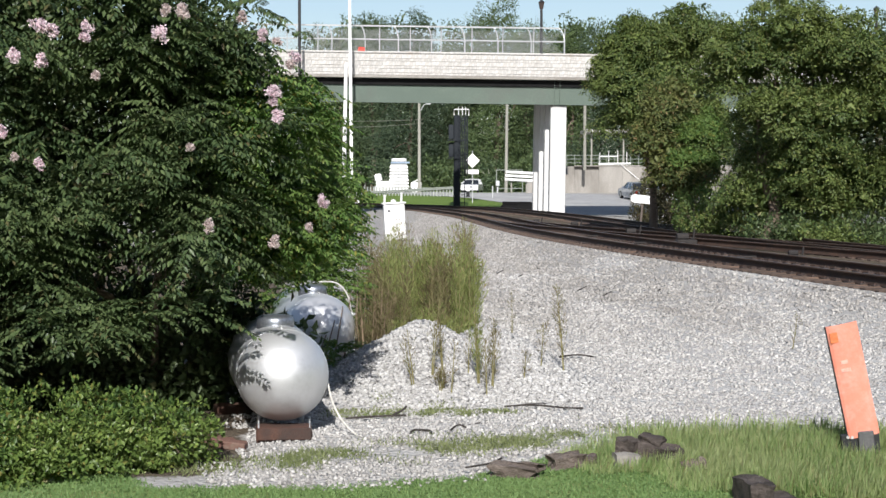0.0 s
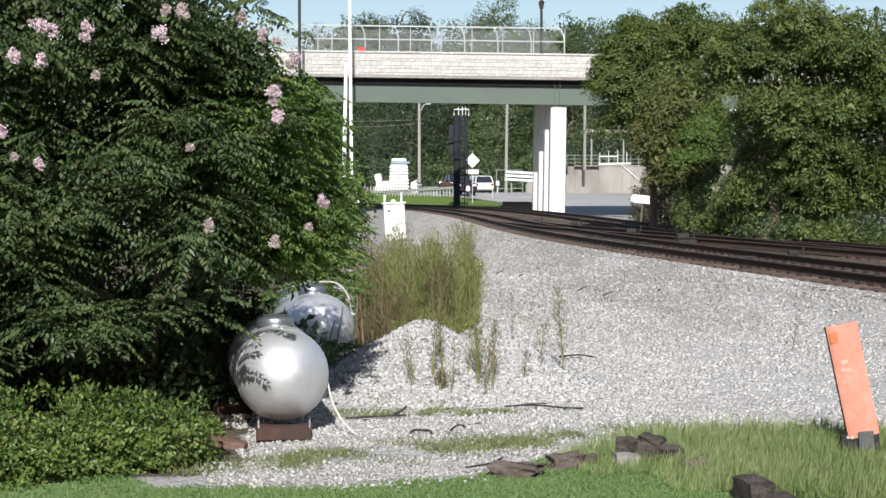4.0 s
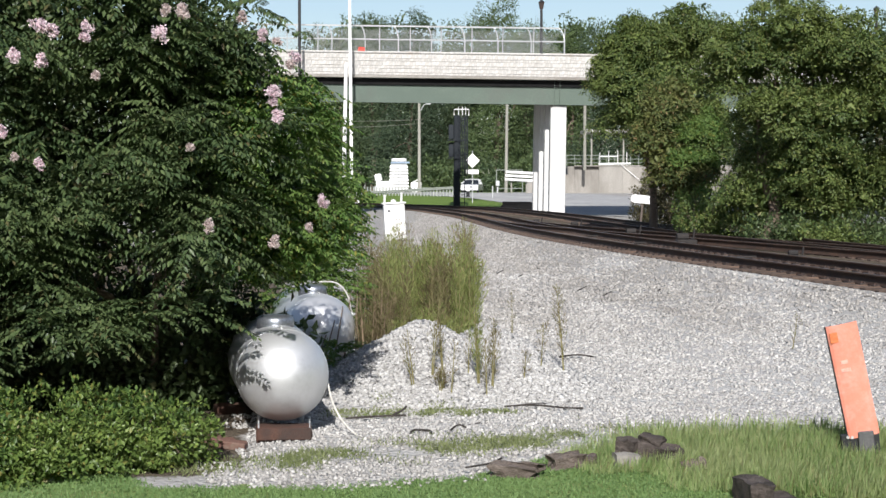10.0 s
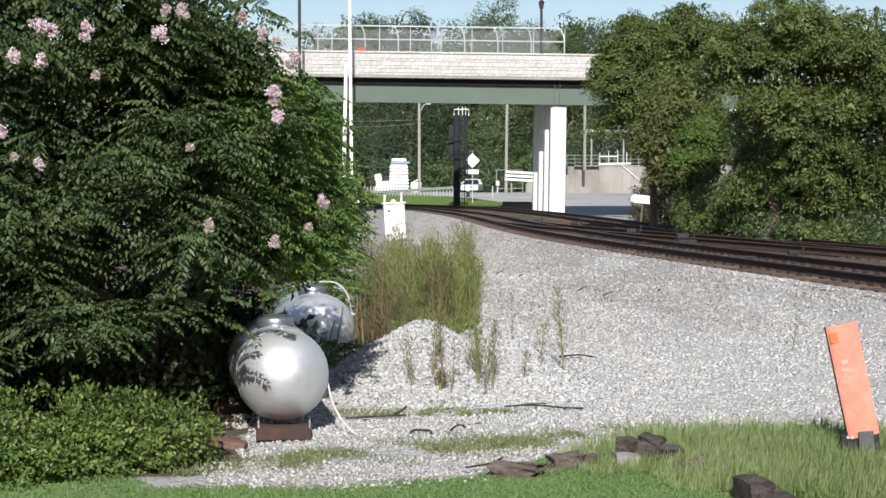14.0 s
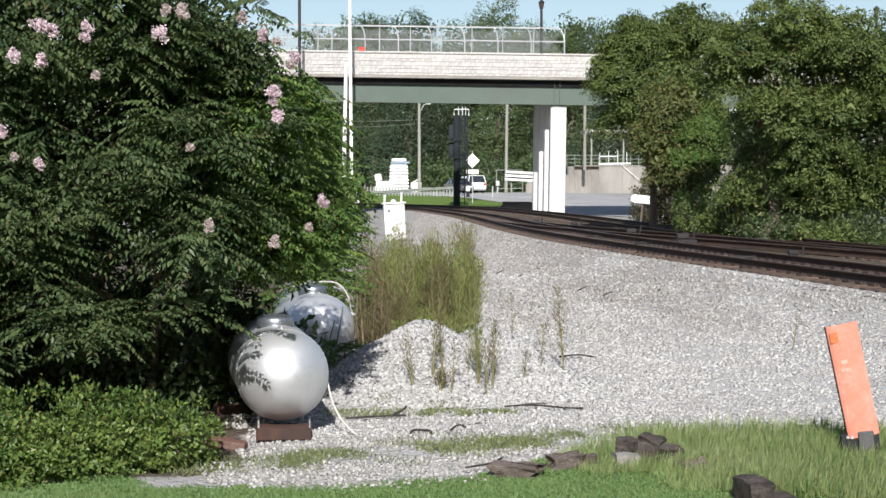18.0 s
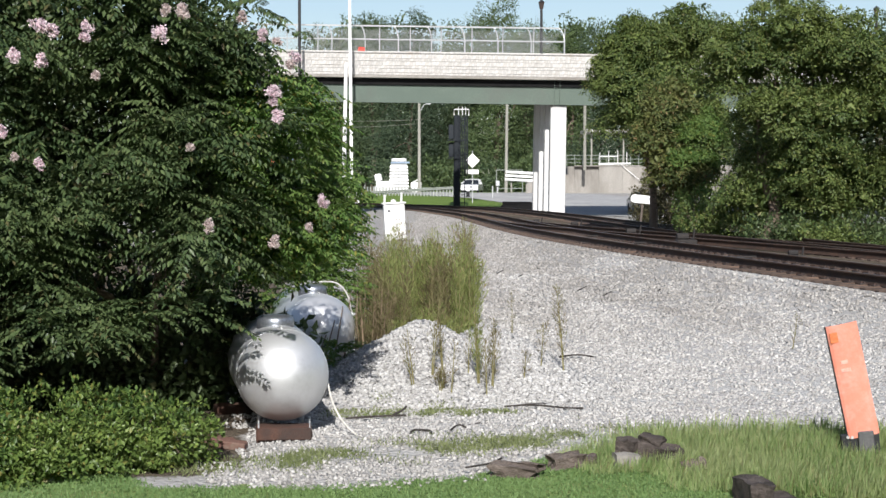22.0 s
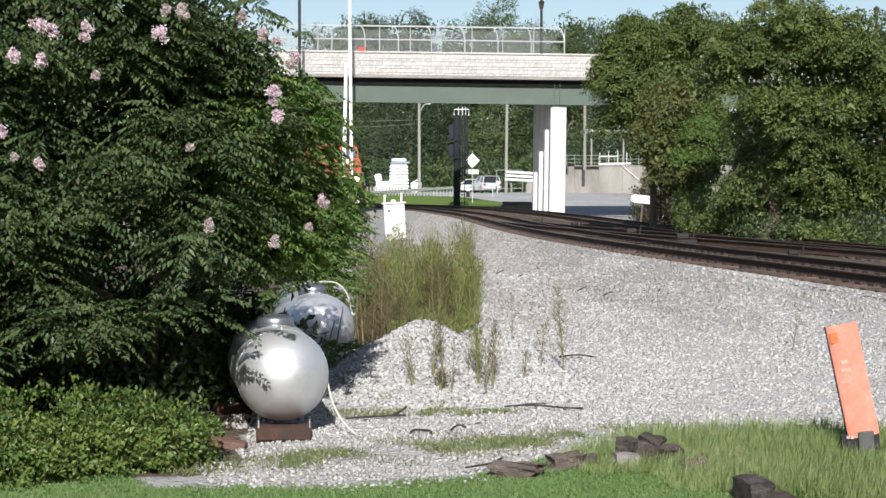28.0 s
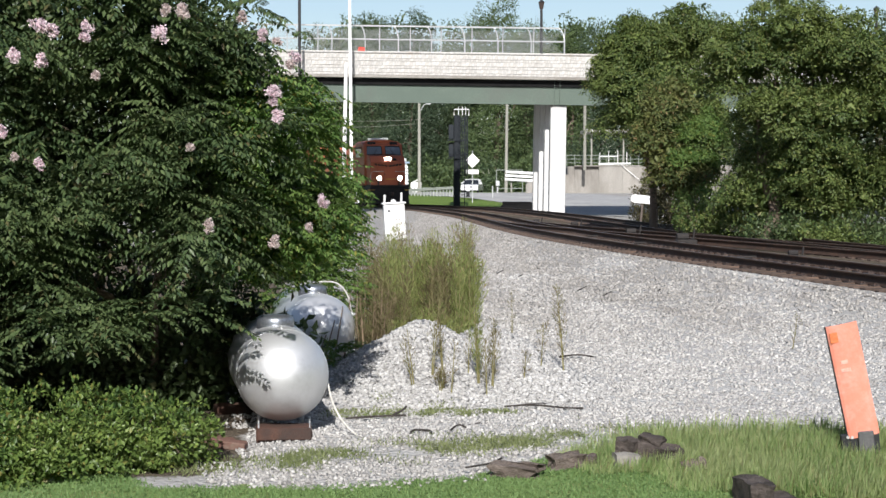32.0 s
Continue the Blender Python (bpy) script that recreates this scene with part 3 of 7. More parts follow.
def spray_arrays(base, direction, length, leaf, pairs, aspect=0.52, bend=0.2, hang=0.35):
    """Twigs with paired leaves: every twig's base, way and length."""
    n = len(base)
    D = unit(direction)
    side = unit(np.cross(D, np.array([0, 0, 1.0]) + rng.normal(0, 0.25, (n, 3))))
    up = np.cross(side, D)
    Ps, Ds, Ns, Ls = [], [], [], []
    for i in range(pairs):
        u = (i + 0.6) / pairs
        sag = np.array([0, 0, -1.0]) * (u * u * length * bend)[:, None]
        p = base + D * (u * length)[:, None] + sag
        k = leaf * (1.0 - 0.45 * abs(u - 0.45)) * rng.uniform(0.8, 1.2, n)
        for s in (-1, 1):
            Ps.append(p + rng.normal(0, 0.003, (n, 3)))
            Ds.append(D * 0.55 + side * s + np.array([0, 0, -hang]) + rng.normal(0, 0.16, (n, 3)))
            Ns.append(up + side * s * (0.1 + 0.45 * hang) + rng.normal(0, 0.2, (n, 3)))
            Ls.append(k)
    tip = base + D * length[:, None] + np.array([0, 0, -bend]) * length[:, None]
    Ps.append(tip)
    Ds.append(D + np.array([0, 0, -0.5]))
    Ns.append(up)
    Ls.append(np.full(n, leaf * 0.8))
    P, Dd, Nn, L = (np.concatenate(a) for a in (Ps, Ds, Ns, Ls))
    return leaf_arrays(P, Dd, Nn, L, L * aspect)


def myrtle_keep(at, tip, size, limit):
    """Which fronds lie within the crown's outline and leave the tank in the sun and a dark hollow above the hedge."""
    low = np.minimum(at[:, 2], tip[:, 2] - 0.24 * size)
    inside = np.maximum(tip[:, 0], at[:, 0]) - 0.24 < np.minimum(limit(low, at[:, 1]), limit(at[:, 2], at[:, 1])) + rng.normal(0, 0.07, len(at))
    inside &= (at[:, 0] < -1.55) | (at[:, 1] > 12.75 + 0.6 * (at[:, 0] + 1.55)) | (low > 2.3)
    for tx, ty, cz, r in ((-1.228, 12.75, 0.452, 0.42), (-1.228, 13.35, 0.86, 0.24), (-1.0, 16.9, 0.5, 0.26)):
        for p in (at, tip):
            sx, sz = p[:, 0] - tx - math.tan(SUN_AZ) * (ty - p[:, 1]), p[:, 2] - math.tan(SUN_EL) * (ty - p[:, 1])
            inside &= (p[:, 1] > ty) | (np.hypot(sx, sz - cz) > r)
    return inside & ((low > 0.62 + 0.10 * np.sin(at[:, 0] * 5)) | (at[:, 0] < -2.95) | (at[:, 1] > 12.9))


def frond_groups(lobes, groups, leaf=0.070, length=0.40, pairs=12, fan=4, shell=(0.62, 1.04), limit=None, droop=0.22, aspect=0.42, front=0.66, hollow=-9.0):
    """Arching fronds that fan out in level shelves from the ends of the branches, with dark gaps under the shelves."""
    area = np.array([r[0] * r[1] + r[1] * r[2] + r[0] * r[2] for _, r in lobes])
    pick = rng.choice(len(lobes), groups, p=area / area.sum())
    C, R = np.array([c for c, _ in lobes], float)[pick], np.array([r for _, r in lobes], float)[pick]
    d = ball_points(groups)
    d[:, 1] = np.where(rng.uniform(size=groups) < front, -abs(d[:, 1]), d[:, 1])
    k = rng.uniform(0, 1, (groups, 1)) ** 0.55 * (shell[1] - shell[0]) + shell[0]
    base = C + d * R * k * (1 + 0.12 * np.sin(d[:, :1] * 8 + d[:, 2:] * 6))
    x, y, z = base.T
    full = np.sin(5.1 * x + 1.7 * z + 0.5) + np.sin(5.3 * z - 2.2 * x + 3 * y) + 0.6 * np.sin(9 * x - 7 * z) > hollow
    base, out = base[full], unit(d / R)[full]
    groups = len(base)
    az = np.arctan2(out[:, 1], out[:, 0]) + rng.normal(0, 0.5, groups)
    tilt = rng.normal(0.05, 0.22, groups)
    base, az, tilt = (np.repeat(q, fan, 0) for q in (base, az, tilt))
    n = len(base)
    az = az + np.tile(np.linspace(-1.25, 1.25, fan), groups) + rng.normal(0, 0.22, n)
    way = np.stack([1.7 * np.cos(az), 0.8 * np.sin(az), tilt - droop + rng.normal(0, 0.2, n)], 1)
    size = length * rng.uniform(0.55, 1.3, n)
    base = base + rng.normal(0, 0.05, (n, 3))
    if limit:
        at = base + np.array(MYRTLE_AT)
        ok = myrtle_keep(at, at + unit(way) * size[:, None], size, limit)
        base, way, size = base[ok], way[ok], size[ok]
    return spray_arrays(base, way, size, leaf, pairs, aspect, 0.26, 0.6)


def myrtle_sprays(lobes, count, leaf=0.052, length=0.26, pairs=9, droop=0.25, shell=(0.55, 1.04), side=0.75):
    vol = np.array([r[0] * r[1] + r[1] * r[2] + r[0] * r[2] for _, r in lobes])
    pick = rng.choice(len(lobes), count, p=vol / vol.sum())
    C, R = np.array([c for c, _ in lobes], float)[pick], np.array([r for _, r in lobes], float)[pick]
    d = ball_points(count)
    d[:, 1] = np.where(rng.uniform(size=count) < 0.7, -abs(d[:, 1]), d[:, 1])
    k = rng.uniform(0, 1, (count, 1)) ** 0.6 * (shell[1] - shell[0]) + shell[0]
    k *= 1 + 0.10 * np.sin(d[:, :1] * 8 + d[:, 2:] * 6) + 0.05 * np.sin(d[:, 2:] * 17)
    base = C + d * R * k
    way = unit(d / R) * np.array([0.7, 0.35, 0.25]) + rng.normal(0, 0.4, (count, 3)) * np.array([0.9, 0.8, 0.5]) + np.array([0, -0.1, -droop])
    way[:, 0] += np.where(rng.uniform(size=count) < 0.68, side, -side)
    size = length * rng.uniform(0.6, 1.25, count)
    return spray_arrays(base, way, size, leaf, pairs)


def branch_tree(owner, base, top, r, lobes, forks=7):
    """A tapered trunk with bent limbs into the lobes of the crown."""
    pts = [Vector(base)]
    for i in range(1, 5):
        p = Vector(base).lerp(Vector(top), i / 4)
        pts.append(p + Vector(rng.normal(0, r * 0.5, 3)) * (i < 4))
    bm = bmesh.new()
    for i in range(4):
        tube(bm, pts[i], pts[i + 1], r * (1 - i * 0.18), r * (1 - (i + 1) * 0.18), 9)
    part("trunk", bm, M_BARK, owner)
    for i in range(forks):
        c, rad = lobes[i % len(lobes)]
        e = Vector(c) + Vector(rng.normal(0, 0.35, 3) * np.array(rad))
        s = pts[1 + i % 3]
        m = s.lerp(e, 0.5) + Vector((0, 0, 0.12 * (e - s).length))
        bm = tube(bmesh.new(), s, m, r * 0.42, r * 0.26, 7)
        tube(bm, m, e, r * 0.26, r * 0.06, 6)
        part("limb", bm, M_BARK, owner)


def bulges(lobes, count=11, size=0.38):
    """Smaller lobes on the skin of the large ones, for an uneven outline."""
    out = []
    for c, r in lobes:
        for d in ball_points(count):
            k = size * rng.uniform(0.7, 1.2)
            out.append((tuple(np.array(c) + d * np.array(r) * 0.82), tuple(np.array(r) * k)))
    return out


def pad_arrays(lobes, count, per, leaf, size, shell=(0.78, 1.08), aspect=0.55, up=0.8):
    """Leaves laid in small drooping pads over the skin of several lobes, with gaps between the pads."""
    area = np.array([r[0] * r[1] + r[1] * r[2] + r[0] * r[2] for _, r in lobes])
    pick = rng.choice(len(lobes), count, p=area / area.sum())
    C, R = np.array([c for c, _ in lobes], float), np.array([r for _, r in lobes], float)
    d = ball_points(count)
    d[:, 2] = np.where(d[:, 2] < -0.15, -0.6 * d[:, 2], d[:, 2])
    k = rng.uniform(*shell, (count, 1)) * (1 + 0.09 * np.sin(d[:, :1] * 7 + pick[:, None]) + 0.07 * np.sin(d[:, 2:] * 9 + d[:, 1:2] * 5))
    centre = C[pick] + d * R[pick] * k
    depth = (((centre[:, None] - C[None]) / R[None]) ** 2).sum(-1)
    outer = depth.min(1) > 0.5
    centre, out = centre[outer], unit(d / R[pick])[outer]
    n = len(centre)
    axis = unit(out * 0.5 + np.array([0, 0, up]) + rng.normal(0, 0.25, (n, 3)))
    side = unit(np.cross(axis, rng.normal(size=(n, 3))))
    wing = np.cross(axis, side)
    big = size * rng.uniform(0.5, 1.35, n)
    def each(a):
        return np.repeat(a, per, 0)
    m = n * per
    u, a = np.sqrt(rng.uniform(0, 1, m)), rng.uniform(0, 2 * np.pi, m)
    rad = each(side) * np.cos(a)[:, None] + each(wing) * np.sin(a)[:, None] * 0.75
    r = (u * each(big))[:, None]
    P = each(centre) + rad * r - np.array([0, 0, 0.7]) * r * u[:, None] + rng.normal(0, 0.13, (m, 3)) * each(big)[:, None]
    D = rad + rng.normal(0, 0.45, (m, 3)) - np.array([0, 0, 0.35])
    N = each(axis) + rad * 0.55 * u[:, None] + rng.normal(0, 0.3, (m, 3))
    L = leaf * rng.uniform(0.7, 1.3, m)
    return leaf_arrays(P, D, N, L, L * aspect)


def tree(name, at, height, lobes, clumps, per, leaf, spread, mat, label, r=0.2, group="", pads=0, **kw):
    t = thing(name, at, label=label, category="tree", group=group)
    branch_tree(t, (0, 0, -0.1), (0, 0, height * 0.55), r, lobes)
    if pads:
        outer = joined([pad_arrays(bulges(lobes, 8, 0.40), int(pads * 0.7), per, leaf, spread), pad_arrays(lobes, int(pads * 0.5), per, leaf, spread)])
    else:
        outer = crown_arrays(bulges(lobes), clumps, per, leaf, spread, shell=(0.55, 1.05), **kw)
    V, F = joined([outer, crown_arrays(lobes, int(clumps * (2.6 if pads else 0.8)), 7, leaf * (2.4 if pads else 1.6), 0.3 if pads else spread * 1.2, shell=(0.3, 0.7 if pads else 0.76))])
    arrays("crown", V, F, mat, t)
    return t


def gz(x, y):
    return float(ground_z(np.array([x]), np.array([y]))[0])


# far woods behind the road and above the bridge
def far_woods():
    spec = [(-62, 225, 22, 7.0), (-52, 218, 20, 6.0), (-11.5, 240, 25.5, 5.5), (-15.5, 264, 27, 6.0), (-21, 275, 27, 6.0), (-9.0, 216, 23.5, 4.8), (-4, 208, 22.5, 4.5), (1.5, 216, 20, 5.0), (6.5, 206, 24.8, 5.0),
            (10.5, 214, 22.0, 4.5), (15.5, 206, 21, 5.0), (21, 200, 21.5, 5.5), (27, 205, 23, 6.0), (34, 195, 21, 6.0), (43, 200, 22, 7.0), (53, 205, 22, 7.0), (64, 210, 22, 8.0),
            (-14.2, 232, 24.4, 4.4), (-10.4, 234, 24.0, 4.4), (-6.5, 231, 25.0, 4.4), (-3.0, 233, 24.2, 4.2), (0.5, 232, 23.4, 4.4), (4.3, 233, 24.2, 4.4), (10.5, 232, 23.6, 4.4), (13.6, 234, 23.2, 4.2), (16.7, 231, 24.4, 4.4), (19.8, 233, 24.2, 4.4)]
    for i, (x, y, h, r) in enumerate(spec):
        lobes = [((0, 0, h * 0.32), (r, r * 0.8, h * 0.34)), ((r * 0.3, -1, h * 0.58), (r * 0.75, r * 0.7, h * 0.26)), ((-r * 0.35, 0, h * 0.72), (r * 0.6, r * 0.6, h * 0.2)),
                 ((0.1 * r, 0, h * 0.86), (r * 0.42, r * 0.42, h * 0.13)), ((-r * 0.5, -2, h * 0.2), (r * 0.7, r * 0.5, h * 0.22))]
        clumps, per, leaf = (1500, 13, 0.22) if y < 217 and -12 < x < 22 else (420, 9, 0.42)
        tree("wood_tree", (x, y, gz(x, y) - 0.2), h, lobes, clumps, per, leaf, 0.36, (L_FAR, L_FAR2, L_FAR3)[(i * 7 + i // 3) % 3], "tall dark green tree of the wood behind the road", 0.35, "trees of the far wood")
    # undergrowth along the wood's foot
    for i in range(11):
        x, y = -6 + i * 3.6 + rng.normal(0, 0.8), 196 + rng.normal(0, 2)
        b = thing("wood_shrub", (x, y, gz(x, y)), label="dense green shrub at the foot of the wood", category="shrub", group="shrubs of the far wood")
        V, F = crown_arrays([((0, 0, 1.6), (3.4, 2.0, 2.3)), ((1.6, -0.5, 1.0), (2.0, 1.5, 1.6))], 200, 12, 0.36, 0.3)
        arrays("foliage", V, F, (L_FAR2, L_FAR)[i % 3 == 0], b)


far_woods()


def right_trees():
    tree("tree", (9.6, 50.5, 0.15), 7.6,
         [((0.9, 0.4, 3.4), (1.9, 1.9, 2.7)), ((-1.0, -0.8, 5.3), (1.15, 1.2, 1.1)), ((0.4, -0.8, 6.1), (1.5, 1.5, 1.25)), ((1.9, -1.1, 5.6), (1.7, 1.6, 1.4)), ((0.4, 0.3, 1.9), (1.1, 1.1, 1.6)),
          ((1.2, -0.9, 2.6), (1.4, 1.3, 1.3)), ((3.3, -0.9, 4.1), (1.7, 1.6, 1.5)), ((0.2, -1.6, 4.0), (1.1, 0.9, 0.9)), ((3.2, 0.1, 1.8), (1.7, 1.3, 1.4)), ((1.6, -1.7, 3.9), (1.0, 0.8, 0.8)), ((1.9, -0.5, 1.4), (1.3, 1.0, 1.2)), ((-0.3, 0.6, 1.4), (1.0, 0.9, 1.2))],
         1000, 42, 0.082, 0.25, L_TREE, "large spreading dark green tree beside the railway", 0.22, "trees beside the railway", 3900)
    tree("tree", (15.0, 49.5, 0.15), 7.3,
         [((0, 0.2, 3.4), (2.6, 2.0, 2.8)), ((-1.2, -1.2, 4.7), (1.7, 1.7, 1.3)), ((1.2, -0.8, 4.5), (1.8, 1.7, 1.4)), ((0.2, 0, 1.7), (2.4, 1.4, 1.6)), ((-0.6, -1.8, 3.2), (1.4, 1.0, 1.0))],
         600, 42, 0.082, 0.25, L_TREE, "broad green tree beside the railway", 0.2, "trees beside the railway", 2300)
    tree("tree", (7.7, 62, 0.1), 8.6,
         [((0, 0, 5.2), (2.2, 2.0, 2.4)), ((-0.7, -0.3, 7.0), (1.3, 1.2, 1.0)), ((1.2, 0, 7.2), (1.7, 1.4, 1.3)), ((-1.15, -0.3, 5.9), (1.1, 1.1, 1.3)), ((-0.5, -0.5, 4.6), (1.2, 1.2, 1.2)), ((1.5, -0.4, 3.2), (1.5, 1.5, 1.8))],
         600, 42, 0.095, 0.29, L_TREE, "green tree with hanging branches beside the bridge", 0.18, "trees beside the railway", 2300)
    t = tree("tree", (8.0, 57, 0.1), 5.6,
             [((-0.35, 0, 4.4), (0.95, 0.9, 0.95)), ((-0.75, -0.1, 3.2), (0.95, 0.9, 1.0)), ((0.0, 0, 2.2), (1.1, 0.9, 0.9))],
             260, 40, 0.085, 0.21, L_TURNING, "small tree with yellowing and brown leaves", 0.1, "trees beside the railway", 900)
    V, F = pad_arrays([((0.55, -0.35, 3.5), (0.8, 0.8, 0.85)), ((0.25, -0.5, 2.7), (0.8, 0.6, 0.6))], 420, 40, 0.085, 0.2)
    arrays("crown", V, F, L_BRIGHT, t, "fresh green boughs")
    # the dark myrtle leaf puts the trees' shade into some shrubs' colour
    for x, y, r, h, m in ((8.3, 55.5, 0.8, 1.6, L_BRIGHT), (8.3, 53.8, 1.0, 1.4, L_TREE), (9.6, 48.6, 1.2, 0.8, L_MYRTLE), (11.8, 48.2, 1.3, 0.8, L_MYRTLE), (9.8, 77.5, 0.8, 3.0, L_BRAMBLE), (8.5, 60.6, 0.9, 2.6, L_BRAMBLE), (10.4, 76.5, 0.9, 2.0, L_BRAMBLE), (9.9, 53.4, 1.3, 2.3, L_TREE), (11.3, 53.0, 1.4, 2.4, L_TREE), (12.8, 52.6, 1.4, 2.3, L_TREE), (10.6, 54.6, 1.4, 2.6, L_TREE), (12.1, 54.2, 1.4, 2.6, L_TREE), (9.1, 77.2, 0.55, 1.7, L_BRAMBLE), (10.9, 79, 1.2, 3.6, L_TREE),
                          (14.2, 47.5, 1.4, 0.7, L_TREE), (13.0, 47.4, 1.0, 0.5, L_TREE), (15.6, 46.9, 1.4, 0.8, L_TREE), (10.7, 47.8, 1.0, 0.6, L_TREE), (17, 47, 1.4, 1.0, L_MYRTLE), (12.4, 48.8, 1.4, 1.2, L_MYRTLE), (13.9, 44.5, 0.6, 0.7, L_BRIGHT)):
        b = thing("shrub", (x, y, gz(x, y)), label="tangled green shrub under the railway trees", category="shrub", group="shrubs beside the railway")
        V, F = crown_arrays([((0, 0, h * 0.5), (r, r * 0.8, h * 0.55)), ((r * 0.4, -0.2, h * 0.3), (r * 0.7, r * 0.6, h * 0.4))], 240, 11, 0.11, 0.13)
        arrays("foliage", V, F, m, b)
        bm = bmesh.new()
        for i in range(9):
            a = rng.uniform(0, 6.3)
            tube(bm, (0.1 * math.cos(a), 0.1 * math.sin(a), -0.05), (r * 0.7 * math.cos(a), r * 0.6 * math.sin(a), h * rng.uniform(0.5, 0.9)), 0.015, 0.004, 5)
        part("undergrowth", bm, M_BARK, b, kind="stuff")


right_trees()


# ---------------------------------------------------------------- crape myrtle
MYRTLE = [((-0.1, 0.1, 2.0), (1.7, 1.2, 1.3)), ((-0.7, 0, 3.1), (1.6, 1.2, 1.3)), ((0.3, 0.3, 3.0), (0.95, 0.9, 0.95)), ((1.0, 0.4, 1.95), (0.9, 0.9, 0.85)),
          ((-1.1, -0.3, 1.45), (1.1, 0.9, 0.9)), ((0.4, 0.0, 1.35), (0.85, 0.75, 0.5)), ((1.25, 1.0, 1.6), (0.65, 0.8, 0.45)), ((0.8, 0.2, 2.75), (0.85, 0.5, 0.7)), ((0.65, 0.1, 3.3), (0.95, 0.5, 0.55))]
MYRTLE_AT = (-2.62, 12.9, 0.0)


def myrtle_limit(z, y):
    """How far towards the tracks the crown reaches at a height."""
    front = np.interp(1.9 - (1.9 - z) * 12.5 / y, (0.4, 0.6, 0.75, 0.9, 1.0, 1.1, 1.2, 1.35, 1.5, 1.7, 1.9, 2.0, 2.25, 2.5, 2.85, 3.3, 4.5), (-2.6, -2.3, -1.95, -1.6, -1.45, -1.33, -1.12, -0.86, -0.72, -0.64, -0.66, -0.70, -0.74, -0.80, -0.94, -0.98, -1.5))
    return front * y / 12.5 - 0.30


def crape_myrtle():
    t = thing("crape_myrtle", MYRTLE_AT, label="large dark green crape myrtle with pink blossom beside the gas tanks", category="tree")
    for i in range(6):
        a = i * 1.05 + 0.3
        b0 = Vector((0.2 * math.cos(a), 1.65 + 0.14 * math.sin(a), -0.05))
        c, rad = MYRTLE[i % len(MYRTLE)]
        m = Vector((0.35 * math.cos(a), 1.1 + 0.3 * math.sin(a), 1.0))
        e = Vector(c) + Vector((0.2 * math.cos(a), 0.2 * math.sin(a), 0.3))
        bm = tube(bmesh.new(), b0, m, 0.045, 0.035, 8)
        tube(bm, m, e, 0.035, 0.016, 7)
        part("trunk", bm, M_BARK, t)
        for j in range(7):
            s = m.lerp(e, 0.25 + 0.1 * j)
            part("limb", tube(bmesh.new(), s, s.lerp(Vector(c) + Vector(ball_points(1)[0] * np.array(rad) * 0.8), 0.8), 0.012, 0.004, 5), M_BARK, t)
    # a bough that hangs before the first tank
    B = np.array([(0.62, -0.66, 1.13), (0.70, -0.70, 1.08), (0.86, -0.72, 1.02), (1.0, -0.74, 0.96), (0.72, -0.62, 1.02), (1.02, -0.8, 1.12), (0.5, -0.7, 1.0)])
    W = np.array([(1.0, -0.1, -0.22), (1.0, -0.2, -0.30), (1.0, 0.0, -0.30), (0.9, -0.3, -0.25), (0.8, 0.3, -0.5), (0.8, 0.1, -0.1), (0.9, -0.1, -0.5)])
    tank_bough = spray_arrays(B, W, np.array([0.52, 0.48, 0.40, 0.32, 0.36, 0.2, 0.45]), 0.06, 12, 0.5, 0.18)
    low_branch = [((0.45, -0.9, 1.04), (0.3, 0.15, 0.08)), ((0.1, -1.0, 0.95), (0.45, 0.2, 0.12)), ((-0.85, -1.1, 0.75), (0.3, 0.3, 0.2))]
    V, F = joined([frond_groups(MYRTLE, 1650, limit=myrtle_limit, hollow=0.0), myrtle_sprays(low_branch, 170, 0.062, 0.24, 9, 0.05), tank_bough, myrtle_sprays([((0.55, 1.7, 1.25), (0.2, 0.5, 0.25)), ((0.4, 2.2, 0.9), (0.3, 0.5, 0.5))], 180, 0.06, 0.24, 8, 0.0), crown_arrays(
        [((0.6, 0.4, 2.8), (0.75, 0.5, 0.8)), ((-0.3, 0.2, 2.0), (1.4, 1.0, 1.2)), ((-0.8, 0.2, 3.1), (1.4, 1.0, 1.1)), ((-1.0, 0, 1.3), (1.0, 0.7, 0.8)), ((0.6, 0.5, 2.0), (0.9, 0.7, 0.7)), ((-0.5, 1.1, 0.6), (1.2, 0.3, 0.6))], 6400, 6, 0.07, 0.10, shell=(0.2, 0.74))])
    arrays("crown", V, F, L_MYRTLE, t)
    V, F = crown_arrays([((0.1, 1.45, 0.5), (1.3, 0.3, 0.6)), ((-1.3, 1.3, 0.5), (1.2, 0.4, 0.7))], 2000, 9, 0.10, 0.1)
    arrays("low_growth", V, F, L_MYRTLE, t)
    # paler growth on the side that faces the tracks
    track_side = [((1.4, 0.5, 1.9), (0.55, 0.7, 0.75)), ((1.3, 0.9, 1.6), (0.7, 0.8, 0.38)), ((1.15, 0.4, 2.5), (0.4, 0.6, 0.4)), ((1.5, 1.5, 1.6), (0.5, 0.6, 0.6))]
    V, F = frond_groups(track_side, 640, 0.060, 0.30, 10, 4, (0.5, 1.1), lambda z, y: myrtle_limit(z, y) + 0.18, 0.12)
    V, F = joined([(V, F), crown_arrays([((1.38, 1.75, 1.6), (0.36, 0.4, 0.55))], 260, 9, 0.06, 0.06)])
    arrays("young_growth", V, F, L_BRIGHT, t, "yellow-green leaves towards the tracks")
    V, F = crown_arrays([((0.85, 1.2, 1.85), (0.5, 0.5, 0.65)), ((0.75, 1.0, 2.4), (0.45, 0.4, 0.45)), ((0.6, 0.5, 2.95), (0.65, 0.4, 0.5))], 1500, 8, 0.06, 0.08, shell=(0.1, 0.95))
